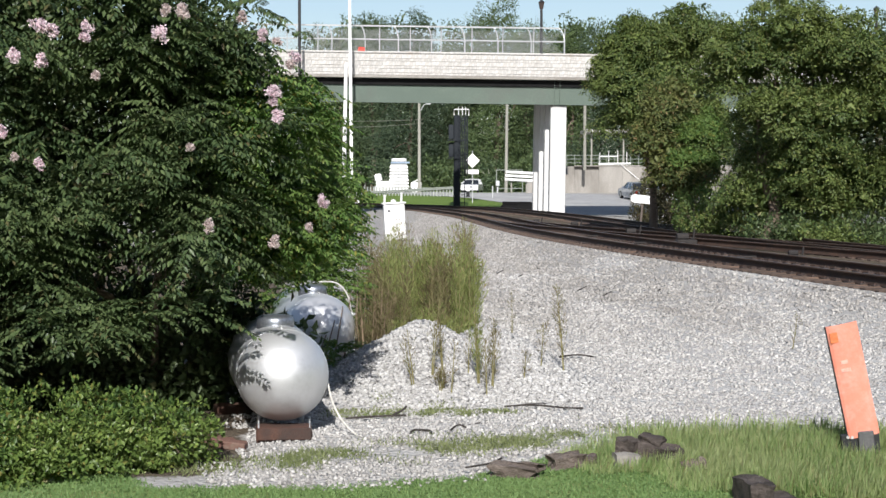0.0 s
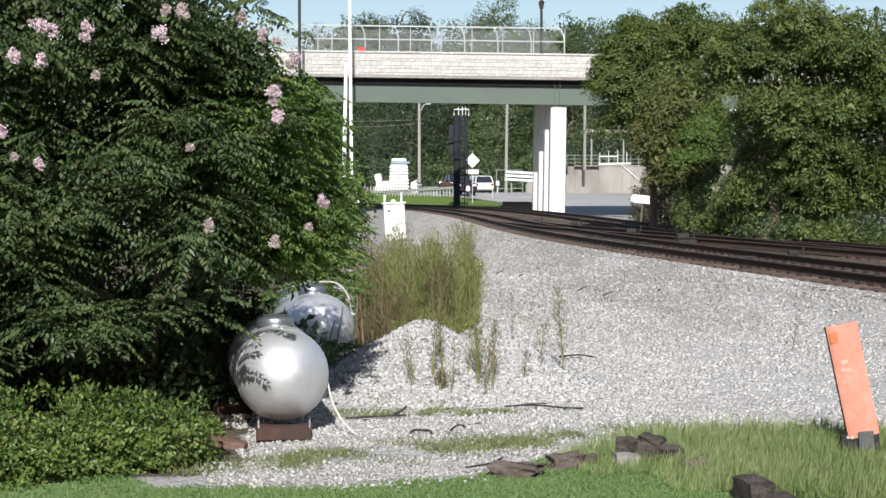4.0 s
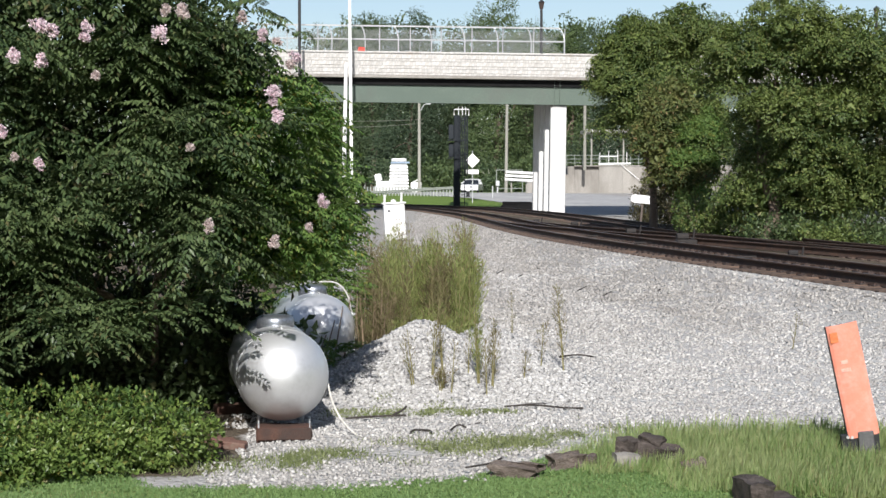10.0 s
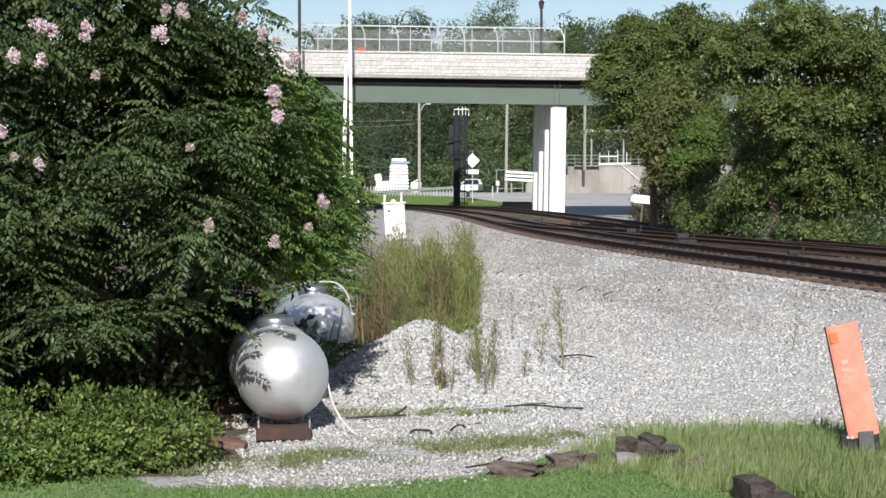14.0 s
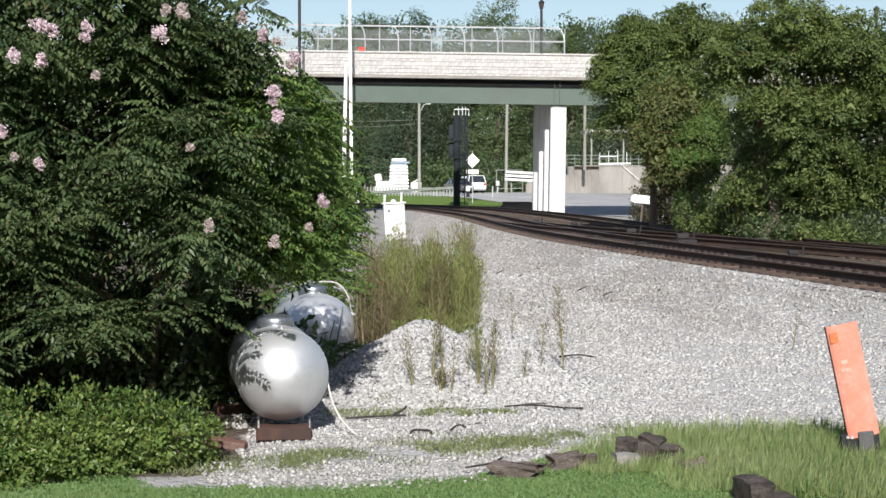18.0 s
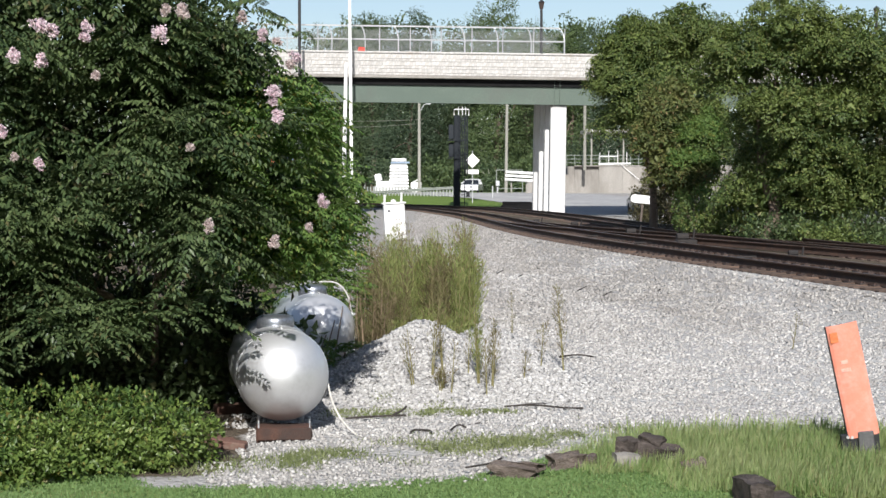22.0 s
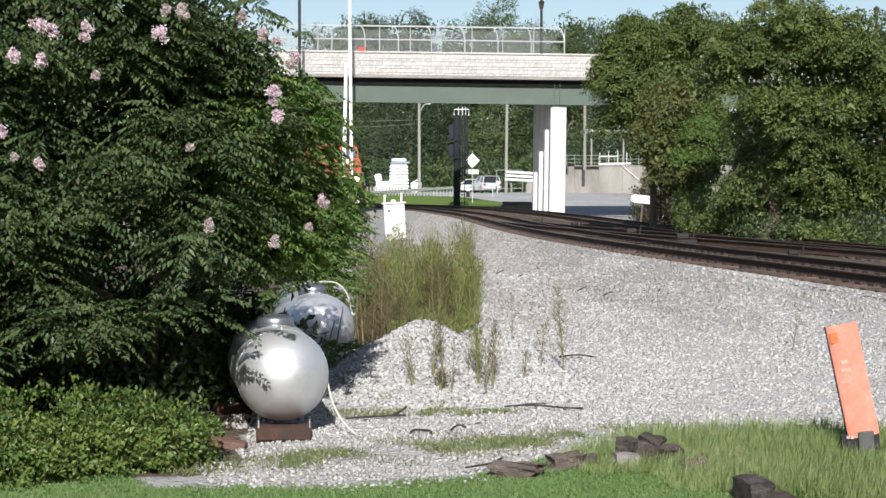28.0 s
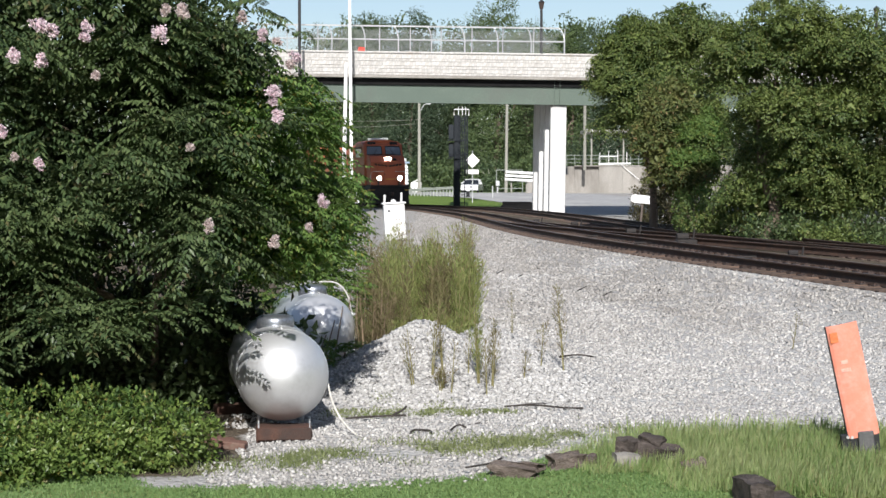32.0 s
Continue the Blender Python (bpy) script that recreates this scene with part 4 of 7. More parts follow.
    arrays("inner_leaves", V, F, L_MYRTLE, t)
    # a leafy shrub grows round the second tank
    b = thing("shrub", (-1.2, 15.6, 0.0), label="bright green shrub growing between the gas tanks", category="shrub")
    V, F = joined([myrtle_sprays([((0.22, 0.3, 0.27), (0.24, 0.3, 0.18))], 110, 0.05, 0.14, 7, 0.0), myrtle_sprays([((0.14, 2.6, 0.8), (0.16, 0.4, 0.4)), ((-0.2, 3.2, 1.25), (0.4, 0.5, 0.45)), ((-0.45, 3.0, 1.0), (0.45, 0.5, 0.8))], 800, 0.055, 0.2, 7, 0.0)])
    arrays("foliage", V, F, L_BRIGHT, b)
    for i in range(5):
        part("stem", tube(bmesh.new(), (0.1 * i - 0.1, 0.4 * i, -0.03), (0.1 + 0.05 * i, 0.5 * i + 0.3, 0.5 + 0.1 * i), 0.012, 0.005, 6), M_BARK, b)
    return t


crape_myrtle()


def hedge():
    h = thing("hedge", (-2.75, 11.35, 0), label="low clipped green hedge at the edge of the lawn", category="hedge")
    lobes = [((-0.1, 0.1, 0.19), (1.2, 0.72, 0.36)), ((-1.2, 0, 0.2), (1.1, 0.8, 0.35)), ((0.72, 0.15, 0.2), (0.5, 0.55, 0.28)), ((-0.5, -0.3, 0.16), (0.9, 0.55, 0.30)), ((-0.75, -0.62, 0.12), (1.1, 0.42, 0.30)), ((0.3, -0.35, 0.12), (0.55, 0.42, 0.26))]
    V, F = crown_arrays(bulges(lobes, 22, 0.24) + lobes, 3900, 13, 0.038, 0.035, up=0.5, aspect=0.55, shell=(0.80, 1.03))
    arrays("foliage", V, F, L_HEDGE, h)
    bm = bmesh.new()
    for i in range(60):
        x, y = rng.uniform(-1.9, 1.1), rng.uniform(-0.3, 0.4)
        tube(bm, (x, y, -0.02), (x + rng.normal(0, 0.15), y + rng.normal(0, 0.12), 0.30), 0.006, 0.002, 4)
    part("undergrowth", bm, M_BARK, h, kind="stuff")


hedge()


# ---------------------------------------------------------------- road bridge over the tracks
def bridge():
    br = thing("bridge", (0, 111, 0), (0, 0.8, 0), "concrete and green steel road bridge over the railway", "bridge")
    x0, x1, wide = -34.0, 34.0, 9.0
    fall = 0.08
    for y, s in ((0.0, 1), (wide, -1)):
        up = fall * y
        bm = bmesh.new()
        box(bm, (0, y + 0.17 * s, 9.82 + up), (x1 - x0, 0.30, 1.42))
        box(bm, (0, y + 0.14 * s, 10.58 + up), (x1 - x0, 0.40, 0.10), bevel=0.02)
        pp = part("parapet", bm, M_PARAPET, br)
        bm = bmesh.new()
        box(bm, (0, y + 0.14 * s, 9.02 + up), (x1 - x0, 0.42, 0.18), bevel=0.015)
        part("deck_edge", bm, M_CONCRETE, br)
        if s > 0:
            meshes = []
            courses = (0.15, 0.27, 0.19, 0.29, 0.17, 0.24)
            for w in (0.34, 0.5, 0.72, 0.95, 1.3):
                for h in courses:
                    b2 = bmesh.new()
                    box(b2, (0, 0, 0), (w - 0.014, 0.09, h - 0.014), bevel=0.008)
                    me = bpy.data.meshes.new("stone")
                    b2.to_mesh(me)
                    b2.free()
                    me.materials.append(M_PARAPET)
                    meshes.append((w, h, me))
            z = 9.12
            for hh in courses:
                x = -11.5 + rng.uniform(0, 0.6)
                while x < 11.5:
                    w, h, me = [q for q in meshes if q[1] == hh][rng.integers(5)]
                    put("stone", me, None, pp, (x + w / 2, y + 0.012 + rng.uniform(-0.03, 0.022), z + hh / 2 + rng.normal(0, 0.003)))
                    x += w
                z += hh
    bm = bmesh.new()
    box(bm, (0, wide / 2, 9.05 + fall * wide / 2), (x1 - x0, wide - 0.3, 0.22), (math.degrees(math.atan(fall)), 0, 0))
    part("deck", bm, M_CONCRETE, br)
    for y in (0.5, 2.5, 4.5, 6.5, 8.5):
        prof = [(-0.21, 7.335), (0.21, 7.335), (0.21, 7.385), (0.015, 7.385), (0.015, 8.9), (0.18, 8.9), (0.18, 8.94), (-0.18, 8.94), (-0.18, 8.9), (-0.015, 8.9), (-0.015, 7.385), (-0.21, 7.385)]
        g = part("girder", extrude_outline(bmesh.new(), [(u + y, v + fall * (y - 0.5)) for u, v in prof], x0, x1, "X"), M_GIRDER, br)
        if y < 1:
            for x in (7.2, 7.55, -20, 20):
                bm = bmesh.new()
                box(bm, (x, y - 0.1, 8.14), (0.03, 0.17, 1.5))
                part("stiffener", bm, M_GIRDER, g)
    for i in range(4):
        bm = box(bmesh.new(), (0, 0, -4.1), (1.04, 1.0, 8.2), bevel=0.07)
        part("pier_column", bm, M_WHITE_CONCRETE, br, at=(7.5 - 0.25 * i, 1.02 + 2.0 * i, 7.33 + 0.16 * i))
    # black band stands for the shade under the deck edge, no real beam
    part("fascia_beam", box(bmesh.new(), (0, 0.4, 8.71), (x1 - x0, 0.12, 0.42)), M_MATT_BLACK, br, "black band for the shade under the deck edge")
    # mesh fence on both parapets
    for y, s, xs in ((0.12, 1, np.arange(-22.6, 8.6, 2.17)), (wide - 0.12, -1, np.arange(-22.0, 8.6, 2.17))):
        up = fall * y if s < 0 else 0.0
        part("fence_top_rail", tube(bmesh.new(), (xs[0] - 0.40, y + 0.32 * s, 12.36 + up), (xs[-1] - 0.40, y + 0.32 * s, 12.36 + up), 0.03, n=6), M_GALV, br)
        part("fence_mid_rail", tube(bmesh.new(), (xs[0], y, 11.45 + up), (xs[-1], y, 11.45 + up), 0.025, n=6), M_GALV, br)
        for x in xs:
            pts = [(x, y, 10.6), (x, y, 11.3), (x - 0.03, y + 0.05 * s, 11.65), (x - 0.10, y + 0.14 * s, 11.98), (x - 0.22, y + 0.25 * s, 12.22), (x - 0.40, y + 0.32 * s, 12.37)]
            if s < 0:
                pts = [(x, py, z + up) for _, py, z in pts]
            part("fence_post", pipe(bmesh.new(), pts, 0.042, 7), M_GALV, br)
        V, F, k = [], [], 0
        step, h0, h1 = 0.16, 10.64 + up, 12.1 + up
        for x in np.arange(xs[0], xs[-1], step):
            for dx in (-1, 1):
                a, b = np.array([x, y, h0]), np.array([x + dx * (h1 - h0), y, h1])
                if b[0] < xs[0] or b[0] > xs[-1]:
                    continue
                o = np.array([0.007, 0, 0])
                V += [a - o, a + o, b + o, b - o]
                F.append((k, k + 1, k + 2, k + 3))
                k += 4
        arrays("fence_wire", V, F, M_WIRE, br, kind="stuff")


bridge()


def lantern_post(at, height):
    p = thing("street_lamp", at, label="black street lamp with a lantern head", category="street lamp", group="street lamps on the bridge")
    part("post", lathe(bmesh.new(), [(0.16, 0), (0.16, 0.5), (0.11, 0.6), (0.09, height - 0.75), (0.06, height - 0.7)], 10), M_BLACK, p)
    part("lantern", lathe(bmesh.new(), [(0.07, height - 0.7), (0.13, height - 0.6), (0.20, height - 0.2), (0.22, height - 0.18)], 8), M_IRON, p)
    part("cap", lathe(bmesh.new(), [(0.24, height - 0.18), (0.13, height - 0.06), (0.05, height), (0.0, height + 0.08)], 8), M_BLACK, p)
    return p


lantern_post((6.9, 119.4, 9.05), 5.9)
lantern_post((30.4, 119.4, 8.7), 5.8)
lantern_post((-9.15, 108.5, -0.1), 16.5)


# ---------------------------------------------------------------- beyond the tracks
def utility_pole(at, height, arm=False, lean=0.0):
    p = thing("utility_pole", at, (0, lean, 0), "weathered wooden utility pole at the roadside", "utility pole", "utility poles")
    part("pole", tube(bmesh.new(), (0, 0, -0.2), (0, 0, height), 0.17, 0.12, 9), M_POLE, p)
    part("crossarm", box(bmesh.new(), (0, -0.17, height - 0.7), (2.4, 0.1, 0.12), bevel=0.01), M_POLE, p)
    for x in (-1, -0.4, 0.4, 1):
        part("insulator", lathe(bmesh.new(), [(0.03, 0), (0.06, 0.06), (0.04, 0.12), (0.05, 0.16), (0.0, 0.2)], 8), M_GALV, p, at=(x, -0.17, height - 0.64))
    if arm:
        part("lamp_arm", pipe(bmesh.new(), [(0.15, -0.05, 8.3), (0.5, -0.1, 8.9), (0.8, -0.15, 9.0)], 0.05, 7), M_GALV, p)
        part("lamp_head", box(bmesh.new(), (0.95, -0.15, 8.97), (0.5, 0.22, 0.14), bevel=0.04), M_GALV, p)
    return p


P1 = (-2.45, 175, 1.4)
utility_pole(P1, 11.5, True)
utility_pole((6.35, 171, 1.4), 12.0, False, 0.6)
utility_pole((14.0, 167.6, 3.7), 9.8)


def wires():
    for i, (a, b) in enumerate((((-2.0, 174.8, 8.8), (-22, 178, 9.6)), ((-2.0, 174.8, 8.4), (-22, 178, 8.6)), ((14.0, 167.4, 11.6), (6.6, 170.8, 11.2)), ((14.2, 167.4, 8.6), (30, 160, 7.2)))):
        a, b = Vector(a), Vector(b)
        pts = [a.lerp(b, u) + Vector((0, 0, -2.0 * u * (1 - u))) for u in np.linspace(0, 1, 9)]
        tagged(part("overhead_cable", pipe(bmesh.new(), pts, 0.016, 5), M_POLE), "thin grey overhead cable between poles", "cable", "overhead cables")


wires()


def signal_mast():
    s = thing("railway_signal", (1.06, 132, gz(1.06, 132)), label="tall dark railway signal with a ladder and antenna", category="railway signal")
    part("mast", tube(bmesh.new(), (0, 0, -0.1), (0, 0, 7.3), 0.26, 0.22, 12), M_SIGNAL, s)
    part("base_case", box(bmesh.new(), (0.0, 0, 0.5), (0.5, 0.5, 1.1), bevel=0.03), M_SIGNAL, s)
    for z in (6.0, 4.6):
        h = part("signal_head", box(bmesh.new(), (-0.42, 0.1, z), (0.42, 0.2, 1.15), bevel=0.06), M_SIGNAL, s)
        part("bracket", box(bmesh.new(), (-0.2, 0.05, z), (0.3, 0.08, 0.08)), M_SIGNAL, h)
        for k in (-0.36, 0, 0.36):
            part("lens_hood", tube(bmesh.new(), (-0.42, 0.2, z + k), (-0.42, 0.5, z + k - 0.03), 0.13, 0.14, 12, False), M_SIGNAL, h)
            part("lens", tube(bmesh.new(), (-0.42, 0.2, z + k), (-0.42, 0.22, z + k), 0.12, 0.12, 12), M_IRON, h)
    for x in (0.24, 0.62):
        part("ladder_rail", tube(bmesh.new(), (x, -0.1, 0.2), (x, -0.1, 7.3), 0.035, n=6), M_SIGNAL, s)
    for z in np.arange(0.5, 7.2, 0.3):
        part("rung", tube(bmesh.new(), (0.24, -0.1, z), (0.62, -0.1, z), 0.022, n=5), M_SIGNAL, s)
    for z in np.arange(2.6, 7.3, 0.55):
        hoop = [(0.43 + 0.42 * math.cos(a), -0.1 - 0.55 * math.sin(a), z) for a in np.linspace(0, math.pi, 9)]
        part("cage_hoop", pipe(bmesh.new(), hoop, 0.03, 5), M_SIGNAL, s)
    for a in np.linspace(0.15, math.pi - 0.15, 9):
        x, y = 0.43 + 0.42 * math.cos(a), -0.1 - 0.55 * math.sin(a)
        part("cage_bar", tube(bmesh.new(), (x, y, 2.6), (x, y, 7.25), 0.034, n=5), M_SIGNAL, s)
    for z in (3.95, 5.35):
        part("platform", box(bmesh.new(), (-0.1, 0.0, z), (1.2, 0.8, 0.06)), M_SIGNAL, s)
    rack = part("antenna_rack", pipe(bmesh.new(), [(-0.2, 0, 7.3), (-0.2, 0, 7.75), (0.95, 0, 7.75), (0.95, 0, 7.25)], 0.045, 6), M_WHITE, s, "white antenna rack")
    for x in (0.15, 0.45, 0.7):
        part("antenna_rod", tube(bmesh.new(), (x, 0, 7.3), (x, 0, 7.95), 0.03, n=6), M_WHITE, rack)


signal_mast()


def rounded_plate(bm, w, h, t, r=0.03, turn=0.0):
    pts = []
    for cx, cz, a0 in ((w / 2 - r, h / 2 - r, 0), (-w / 2 + r, h / 2 - r, 90), (-w / 2 + r, -h / 2 + r, 180), (w / 2 - r, -h / 2 + r, 270)):
        for k in range(4):
            a = radians(a0 + 30 * k)
            pts.append((cx + r * math.cos(a), cz + r * math.sin(a)))
    if turn:
        c, s = math.cos(radians(turn)), math.sin(radians(turn))
        pts = [(x * c - z * s, x * s + z * c) for x, z in pts]
    return extrude_outline(bm, pts, -t / 2, t / 2, "Y")


def signs():
    d = thing("road_sign", (2.43, 140, gz(2.43, 140)), label="white diamond road sign with a plate below", category="road sign")
    part("post", box(bmesh.new(), (0, 0.03, 2.1), (0.07, 0.05, 4.4)), M_GALV, d)
    part("diamond", rounded_plate(bmesh.new(), 0.86, 0.86, 0.02, 0.06, 45), M_WHITE, d, at=(0, 0, 3.48))
    part("plate", rounded_plate(bmesh.new(), 1.05, 0.36, 0.02), M_WHITE, d, at=(0, 0, 2.56))
    s = thing("track_sign", (8.72, 75, gz(8.72, 75)), (0, 6, -4), "white board sign on a short wooden post", "sign")
    part("post", box(bmesh.new(), (0.02, 0.07, 0.5), (0.1, 0.09, 1.1), bevel=0.008), M_OLD_WOOD, s)
    b = part("board", rounded_plate(bmesh.new(), 1.06, 0.36, 0.04, 0.16), M_WHITE, s, at=(0, 0, 1.08))
    for z, w in ((0.06, 0.7), (-0.06, 0.45)):
        part("text_bar", box(bmesh.new(), (0, -0.024, z), (w, 0.004, 0.035)), M_GALV, b)


signs()


M_GUARD = surface("dull_galvanised_guardrail", (0.34, 0.37, 0.34), (0.42, 0.44, 0.41), 3, 40, 0.65, metal=0.2, bump=0.05)


def guardrail():
    g = thing("guardrail", label="pale galvanised guardrail on many short posts", category="guardrail")
    n = 44
    for i in range(n):
        x, y = -11.5 + 12.4 * i / (n - 1), 157 - 6.0 * i / (n - 1)
        z = gz(x, y)
        part("post", box(bmesh.new(), (0, 0, 0.35), (0.13, 0.15, 0.85), bevel=0.015), M_GUARD, g, at=(x, y, z))
    prof = [(0.0, 0.66), (-0.05, 0.69), (-0.05, 0.74), (0.0, 0.78), (-0.05, 0.82), (-0.05, 0.87), (0.0, 0.9), (0.03, 0.9), (0.03, 0.66)]
    m0, m1 = Vector((-11.5, 157 - 0.14, gz(-11.5, 157))), Vector((0.9, 151 - 0.14, gz(0.9, 151)))
    bm = bmesh.new()
    a = [bm.verts.new(m0 + Vector((0, u, v))) for u, v in prof]
    b = [bm.verts.new(m1 + Vector((0, u, v))) for u, v in prof]
    for i in range(len(prof)):
        j = (i + 1) % len(prof)
        bm.faces.new((a[i], a[j], b[j], b[i]))
    part("beam", bm, M_GUARD, g)


guardrail()


M_RAILING = surface("dull_green_railing", (0.26, 0.29, 0.26), (0.32, 0.35, 0.31), 3, 40, 0.6, bump=0.05)


def retaining_wall():
    w = thing("retaining_wall", label="stained concrete retaining wall with a metal railing", category="wall", kind="structure")
    x = 8.4
    for i in range(9):
        h = min(2.25, 1.0 + 0.45 * i)
        part("wall_panel", box(bmesh.new(), (x + 1.2, 170, 1.35 + h / 2), (2.39, 0.4, h + 0.5), bevel=0.01), M_CONCRETE, w)
        x += 2.4
    part("coping", box(bmesh.new(), (21.6, 170, 3.93), (16.9, 0.5, 0.12), bevel=0.02), M_CONCRETE, w)
    for z in (4.25, 4.62, 5.0):
        part("railing_bar", tube(bmesh.new(), (12.4, 170, z), (30, 170, z), 0.028, n=6), M_RAILING, w)
    for x in np.arange(12.4, 27, 0.8):
        part("railing_post", tube(bmesh.new(), (x, 170, 3.9), (x, 170, 5.05), 0.035, n=6), M_RAILING, w)
    g = thing("gate_frame", (17.2, 169.9, 3.98), label="white metal frame and pipe on the wall", category="metal frame")
    part("rail", tube(bmesh.new(), (-1.6, 0, 0.12), (1.6, 0, 0.2), 0.09, n=8), M_WHITE, g)
    for x in (-1.5, -0.6, 0.3, 1.2):
        part("upright", tube(bmesh.new(), (x, 0, 0.0), (x, 0, 1.6 - 0.2 * abs(x)), 0.035, n=6), M_WHITE, g)
    part("top_rail", tube(bmesh.new(), (-1.5, 0, 0.9), (0.3, 0, 0.9), 0.05, n=6), M_WHITE, g)
    part("brace", tube(bmesh.new(), (0.6, -0.3, 0.1), (2.6, -0.4, -1.6), 0.03, n=6), M_WHITE, g)
    ob = thing("embankment", kind="structure", label="earth bank behind the concrete wall", category="bank")
    part("bank_fill", box(bmesh.new(), (24, 178, 2.5), (23, 15.6, 2.8), bevel=0.1), M_CONCRETE, ob)


retaining_wall()


def shed():
    s = thing("shelter", (21, 184, 3.8), label="open shelter with a flat weathered grey roof", category="shelter")
    part("canopy", box(bmesh.new(), (0, -1.5, 3.95), (12, 6, 0.36), bevel=0.03), M_PARAPET, s)
    for x in (-5.2, -1.8, 1.8, 5.2):
        part("column", tube(bmesh.new(), (x, -3.5, 0), (x, -3.5, 3.8), 0.09, n=8), M_POLE, s)


shed()


def pipe_rack():
    r = thing("pipe_rack", (7.3, 163.6, gz(7.3, 163.6)), label="stack of white pipes on a low rack", category="pipe stack")
    for x in (-0.7, 0.75):
        part("bearer", box(bmesh.new(), (x, 0.12, 0.9), (0.14, 0.3, 2.1), bevel=0.01), M_POLE, r)
    for k, (y, z) in enumerate(((-0.3, 1.30), (-0.15, 1.66), (0.0, 2.02))):
        part("pipe", tube(bmesh.new(), (-1.35 + 0.06 * k, y, z + 0.08), (1.5 + 0.05 * k, y, z - 0.08), 0.13, n=14), M_WHITE, r)
    f = thing("fence_frame", (5.7, 166.5, gz(5.7, 166.5)), label="grey pipe frame of a fence gate", category="gate")
    for x in (-0.45, 2.1):
        part("post", tube(bmesh.new(), (x, 0, 0), (x, 0, 2.35), 0.045, n=7), M_RAILING, f)
    for z in (0.5, 2.3):
        part("rail", tube(bmesh.new(), (-0.45, 0, z), (2.1, 0, z), 0.035, n=7), M_RAILING, f)
    b = thing("meter_box", (5.35, 165.9, gz(5.35, 165.9)), label="small white box on a stand", category="box")
    part("case", box(bmesh.new(), (0, 0, 1.0), (0.36, 0.3, 0.5), bevel=0.03), M_GALV, b)
    part("stand", box(bmesh.new(), (0, 0, 0.33), (0.12, 0.12, 0.7)), M_GALV, b)


pipe_rack()
M_BLUE = surface("blue_trim_paint", (0.30, 0.40, 0.52), (0.36, 0.45, 0.55), 2, 30, 0.5, bump=0.03)


def cooling_unit():
    """White louvred unit beyond the road."""
    c = thing("cooling_unit", (-4.9, 189, gz(-4.9, 189)), label="white louvred tower unit with a round top", category="machine")
    part("core", box(bmesh.new(), (0, 0, 1.75), (1.95, 1.8, 3.3), taper=0.88), M_GALV, c)
    for i in range(8):
        k = 1.0 - 0.016 * i
        part("louvre", box(bmesh.new(), (0, -0.05, 0.35 + i * 0.36), (2.35 * k, 2.1 * k, 0.26), taper=0.88, bevel=0.02), M_WHITE, c)
    part("trim_band", box(bmesh.new(), (0.15, 0, 3.30), (2.1, 1.9, 0.2), bevel=0.03), M_BLUE, c, "blue trim band")
    part("fan_ring", lathe(bmesh.new(), [(0.85, 3.45), (0.85, 3.72), (0.75, 3.78), (0.0, 3.74)], 20), M_WHITE, c, "round white fan ring")
    part("ladder", box(bmesh.new(), (0.0, -1.12, 1.5), (0.10, 0.05, 2.8)), M_GALV, c)
    m = thing("machine_cabinet", (-6.75, 188.5, gz(-6.75, 188.5)), label="low white machine housing with a raised end", category="machine")
    part("housing", box(bmesh.new(), (0.2, 0, 0.6), (1.7, 1.2, 1.3), bevel=0.08), M_WHITE, m)
    part("hood", box(bmesh.new(), (-0.45, 0, 1.65), (0.75, 0.9, 0.8), (0, -12, 0), bevel=0.12), M_WHITE, m)
    part("leg", box(bmesh.new(), (-0.75, 0, 0.3), (0.14, 0.8, 0.8)), M_GALV, m)
    k = thing("machine_cabinet", (-3.0, 188.8, gz(-3.0, 188.8)), label="low white machine housing beside the tower", category="machine")
    part("housing", box(bmesh.new(), (0, 0, 0.55), (1.2, 1.1, 1.2), bevel=0.1), M_WHITE, k)
    part("pipe", pipe(bmesh.new(), [(-0.5, -0.5, 1.0), (0.2, -0.6, 1.4), (0.6, -0.6, 0.9)], 0.07, 7), M_WHITE, k)


cooling_unit()


